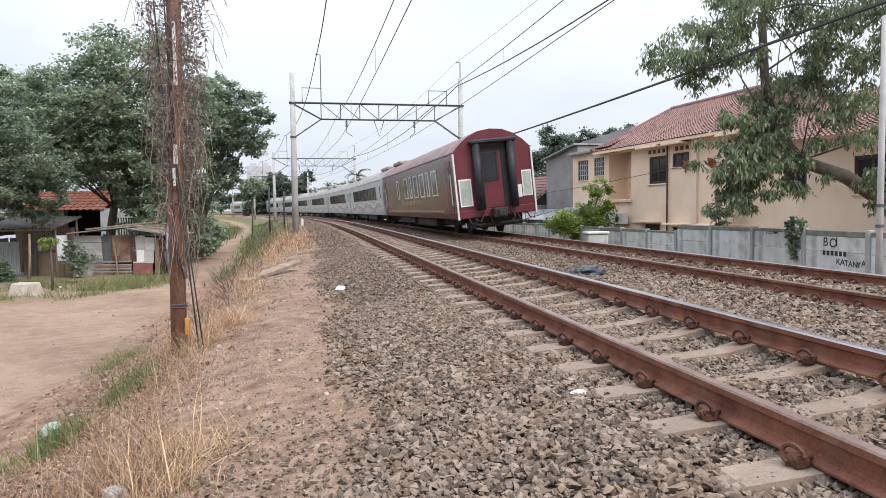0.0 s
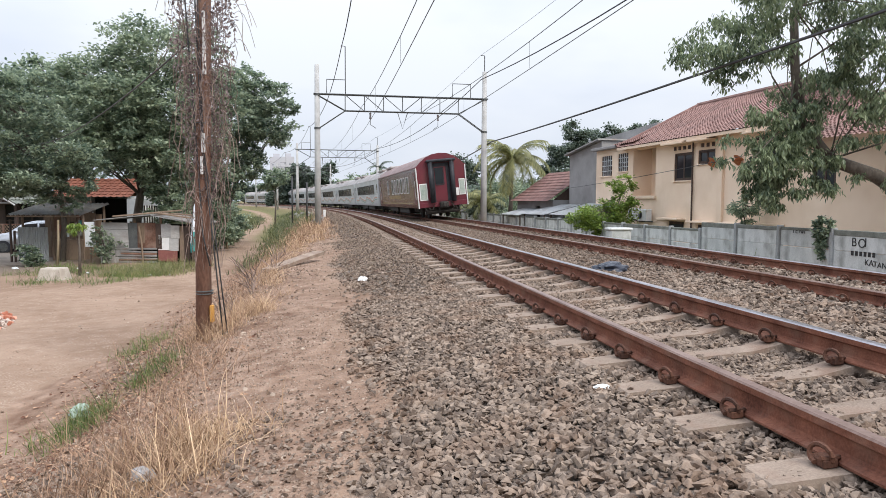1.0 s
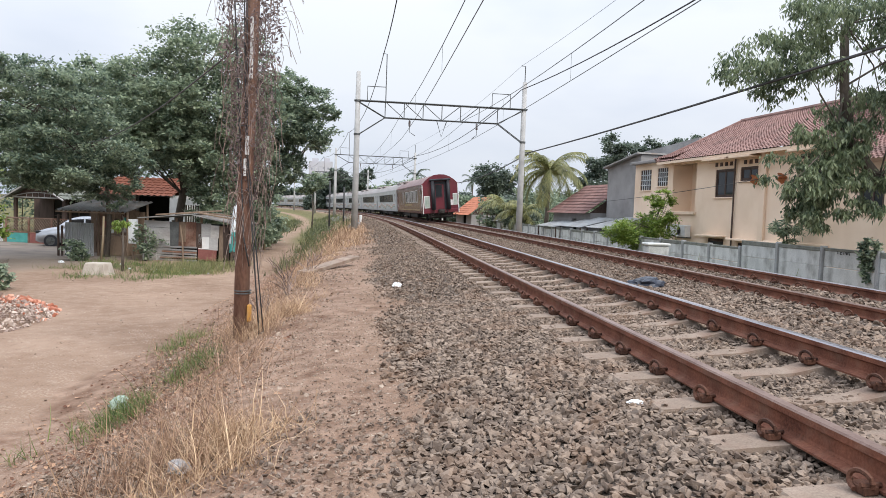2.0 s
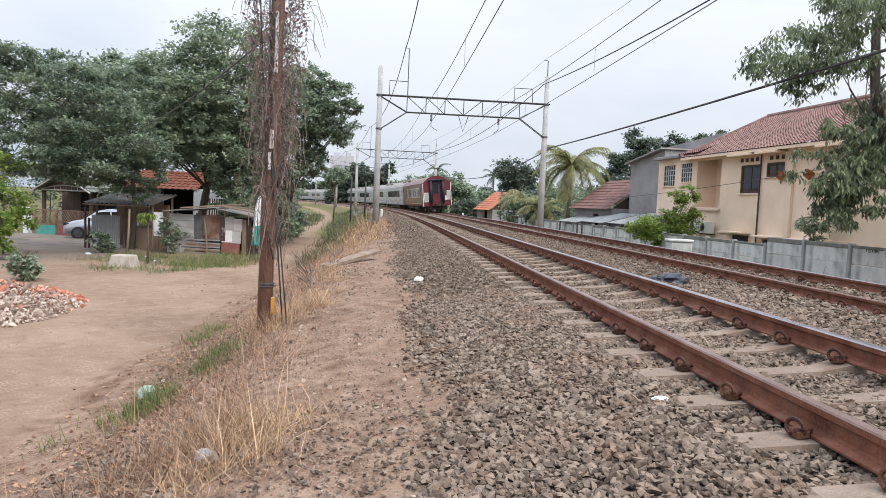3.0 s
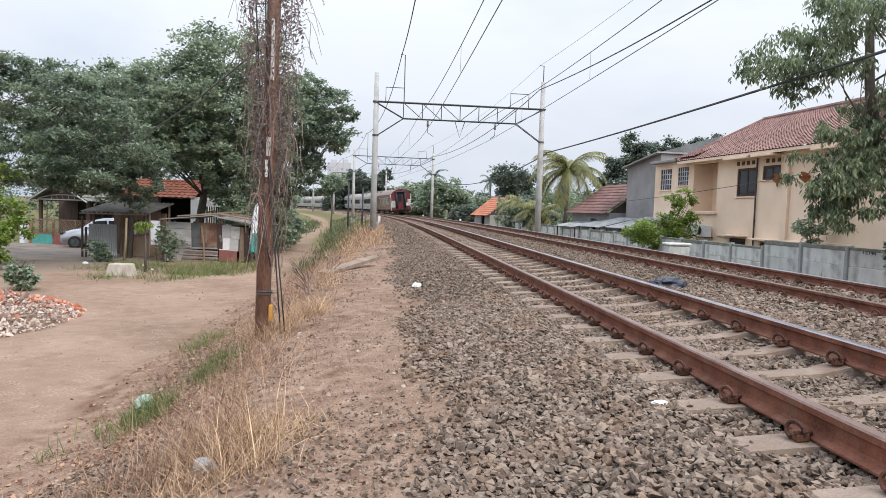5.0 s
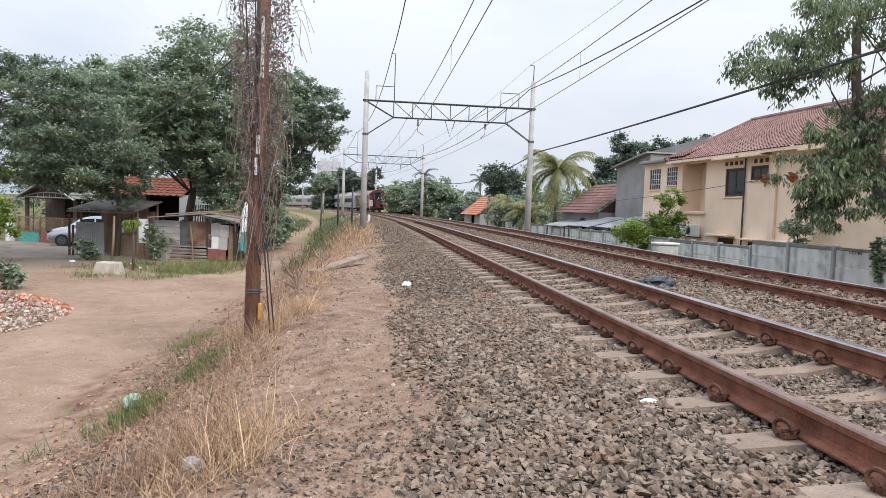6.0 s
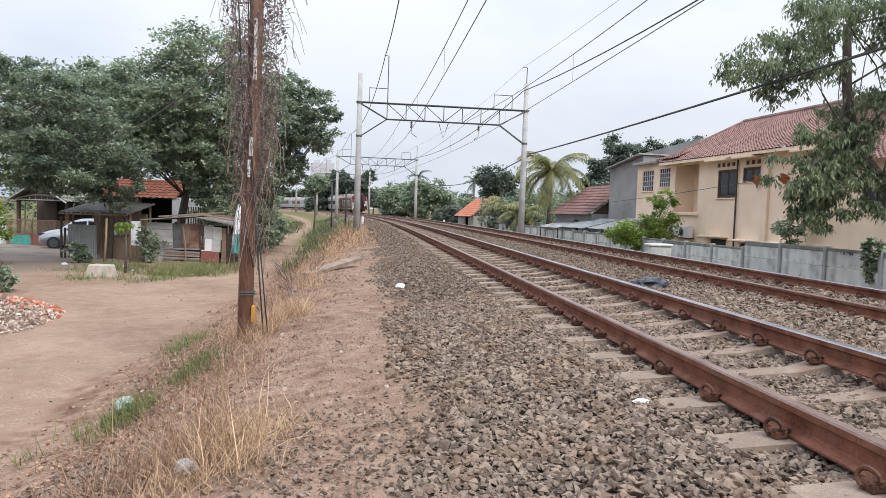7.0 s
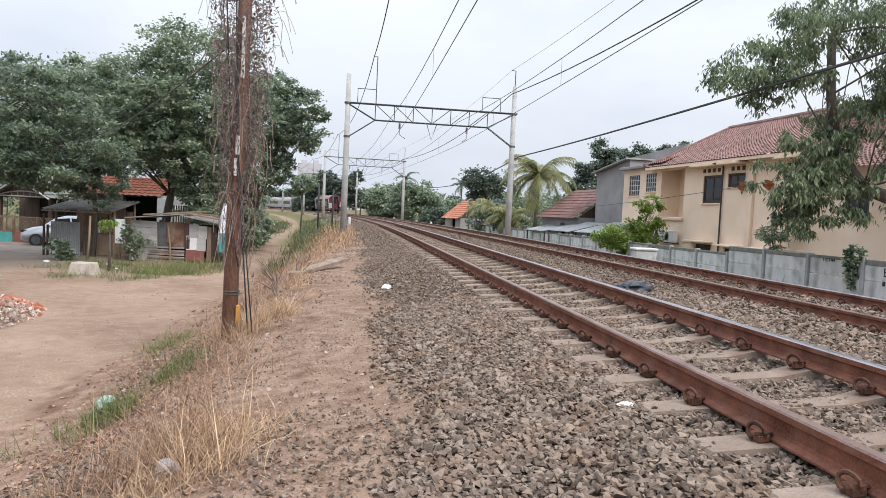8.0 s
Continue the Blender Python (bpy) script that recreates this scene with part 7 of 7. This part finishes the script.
_spots = place_spots(90, -8.6, -6.7, 19.4, 23.6) + place_spots(34, -10.0, -7.0, 17.8, 20.4) + place_spots(50, -11.5, -9.0, 20.2, 23.0) + place_spots(40, -8.9, -8.0, 24, 30)
tufts("weeds", _spots, 34, 0.19, GRASS, "green and yellowing weeds before the shack", 0.17, 0.9, 0.8)
tufts("dry_weeds", place_spots(80, -8.4, -6.4, 19.4, 23.2), 36, 0.25, DRYGREEN, "yellow-green dry weeds before the shack", 0.16, 0.8, 0.75)
tufts("weeds", [(_r.uniform(16, 50), _r.uniform(8.0, 9.8)) for _ in range(120)], 14, 0.3, GRASS, "green weeds at the foot of the fence", 0.2, 0.7, 1.6)


# leafless shrub on the bank
def bare_shrub(s, o, h, seed):
    p = at_line(s, o)
    rr = random.Random(seed)
    bm = bmesh.new()
    for k in range(10):
        a, q = rr.uniform(0, 6.28), Vector((0, 0, -0.03))
        pts, d = [q.copy()], Vector((math.cos(a) * 0.5, math.sin(a) * 0.5, 1)).normalized()
        for j in range(6):
            q = q + d * h / 6
            d = (d + Vector((rr.uniform(-0.5, 0.5), rr.uniform(-0.5, 0.5), rr.uniform(-0.2, 0.2)))).normalized()
            pts.append(q.copy())
        tube(bm, pts, [0.014 * (1 - j / 8) for j in range(7)], 5)
    solid("bare_shrub", bm, DRYVINE, "leafless brown shrub on the railway bank", "shrub", pose(*p), group="bare shrubs")


for _s2, _o2, _h2 in ((14.5, -3.75, 0.75), (12.5, -3.5, 0.5), (16, -3.4, 0.5), (10.2, -3.6, 0.45), (19, -3.5, 0.6)):
    bare_shrub(_s2, _o2, _h2, int(_s2 * 7))

# ---- small things lying about ----
def crumple(name, x, y, w, d, h, mat, label, category, seed, dz=0.0, turn=0):
    """A crumpled bag or scrap."""
    rr = random.Random(seed)
    bm = bmesh.new()
    bmesh.ops.create_icosphere(bm, subdivisions=3, radius=1)
    for v in bm.verts:
        k = 1 + 0.35 * noise.noise(v.co * 1.9 + Vector((seed, 0, 0))) + 0.2 * noise.noise(v.co * 4.5 + Vector((0, seed, 0)))
        v.co = Vector((v.co.x * w * k, v.co.y * d * k, max(-0.15, v.co.z) * h * k))
    return solid(name, bm, mat, label, category, pose(x, y, floor_z(x, y) + dz, 0, 0, turn))


crumple("plastic_bag", 3.5, 11.45, 0.34, 0.2, 0.13, BLACKBAG, "crumpled dark blue plastic bag on the ballast", "bag", 3, 0.04, 20)
crumple("plastic_scrap", -0.66, 11.37, 0.085, 0.05, 0.06, PLASTIC, "crumpled white plastic scrap on the gravel", "litter", 5, 0.03)
crumple("plastic_pot", -2.78, 6.05, 0.085, 0.07, 0.08, material("pale_green_plastic", (0.24, 0.32, 0.26), (0.38, 0.45, 0.37), 0.5, 4), "battered pale green plastic pot in the grass", "pot", 6, 0.08)
crumple("plastic_bag", -1.33, 3.62, 0.06, 0.05, 0.055, GREYWALL, "crumpled translucent plastic bag in dry grass", "bag", 9, 0.05)
crumple("plastic_scrap", 1.25, 4.15, 0.05, 0.03, 0.02, PLASTIC, "small white plastic scrap on the gravel", "litter", 11, 0.03)
crumple("rag", -12.2, 22.2, 0.1, 0.08, 0.06, CLOTH, "dirty white rag on the ground", "rag", 13)
for _k in range(16):
    _x, _y = _r.uniform(-10.5, -6.2), _r.uniform(19.6, 23.5)
    crumple("litter", _x, _y, _r.uniform(0.03, 0.06), _r.uniform(0.03, 0.05), 0.03, (CLOTH, PLASTIC, BOARD)[_k % 3], "small pale scrap of litter among weeds", "litter", 40 + _k, 0.02)
_bm = bmesh.new()
slab(_bm, [(-1.0, 0), (1.0, 0), (1.02, 0.07), (-0.98, 0.08)], -0.16, 0.16)
solid("concrete_slab", _bm, CONCRETE, "long broken concrete slab lying on the bank", "slab", pose(-2.55, 16.1, -0.5, 0, -8, 62))
_bm = bmesh.new()
box(_bm, -0.12, -0.05, 0, 0.12, 0.05, 0.75, 0.02)
solid("marker_post", _bm, WHITE, "leaning white trackside marker post", "marker", pose(*at_line(62, -2.0), 0, -24, 14))
for _s2, _o2 in ((70, 7.2), (96, 7.0), (58, -1.7)):
    _bm = bmesh.new()
    box(_bm, -0.1, -0.06, -0.1, 0.1, 0.06, 0.62, 0.03)
    solid("marker_post", _bm, WHITE, "short white trackside marker post", "marker", pose(*at_line(_s2, _o2)), group="marker posts")
for _s2, _o2, _h2 in ((50, -4.2, 3.6), (49, -3.2, 2.8)):
    _bm = bmesh.new()
    tube(_bm, [(0, 0, -0.2), (0, 0, _h2)], 0.06, 8)
    solid("thin_post", _bm, WIRE, "thin dark post beside the path", "post", pose(*at_line(_s2, _o2)), smooth=True)
_r2 = random.Random(77)
for _k in range(60):
    _s2, _o2 = _r2.uniform(44, 84), _r2.uniform(-4.4, -2.0)
    _p = at_line(_s2, _o2)
    crumple("rubble_lump", _p.x, _p.y, _r2.uniform(0.15, 0.35), _r2.uniform(0.15, 0.3), _r2.uniform(0.12, 0.3), (GREYWALL, CONCRETE, RUSTSHEET)[_k % 3], "lump of grey trackside rubble", "rubble", 90 + _k)


motions()
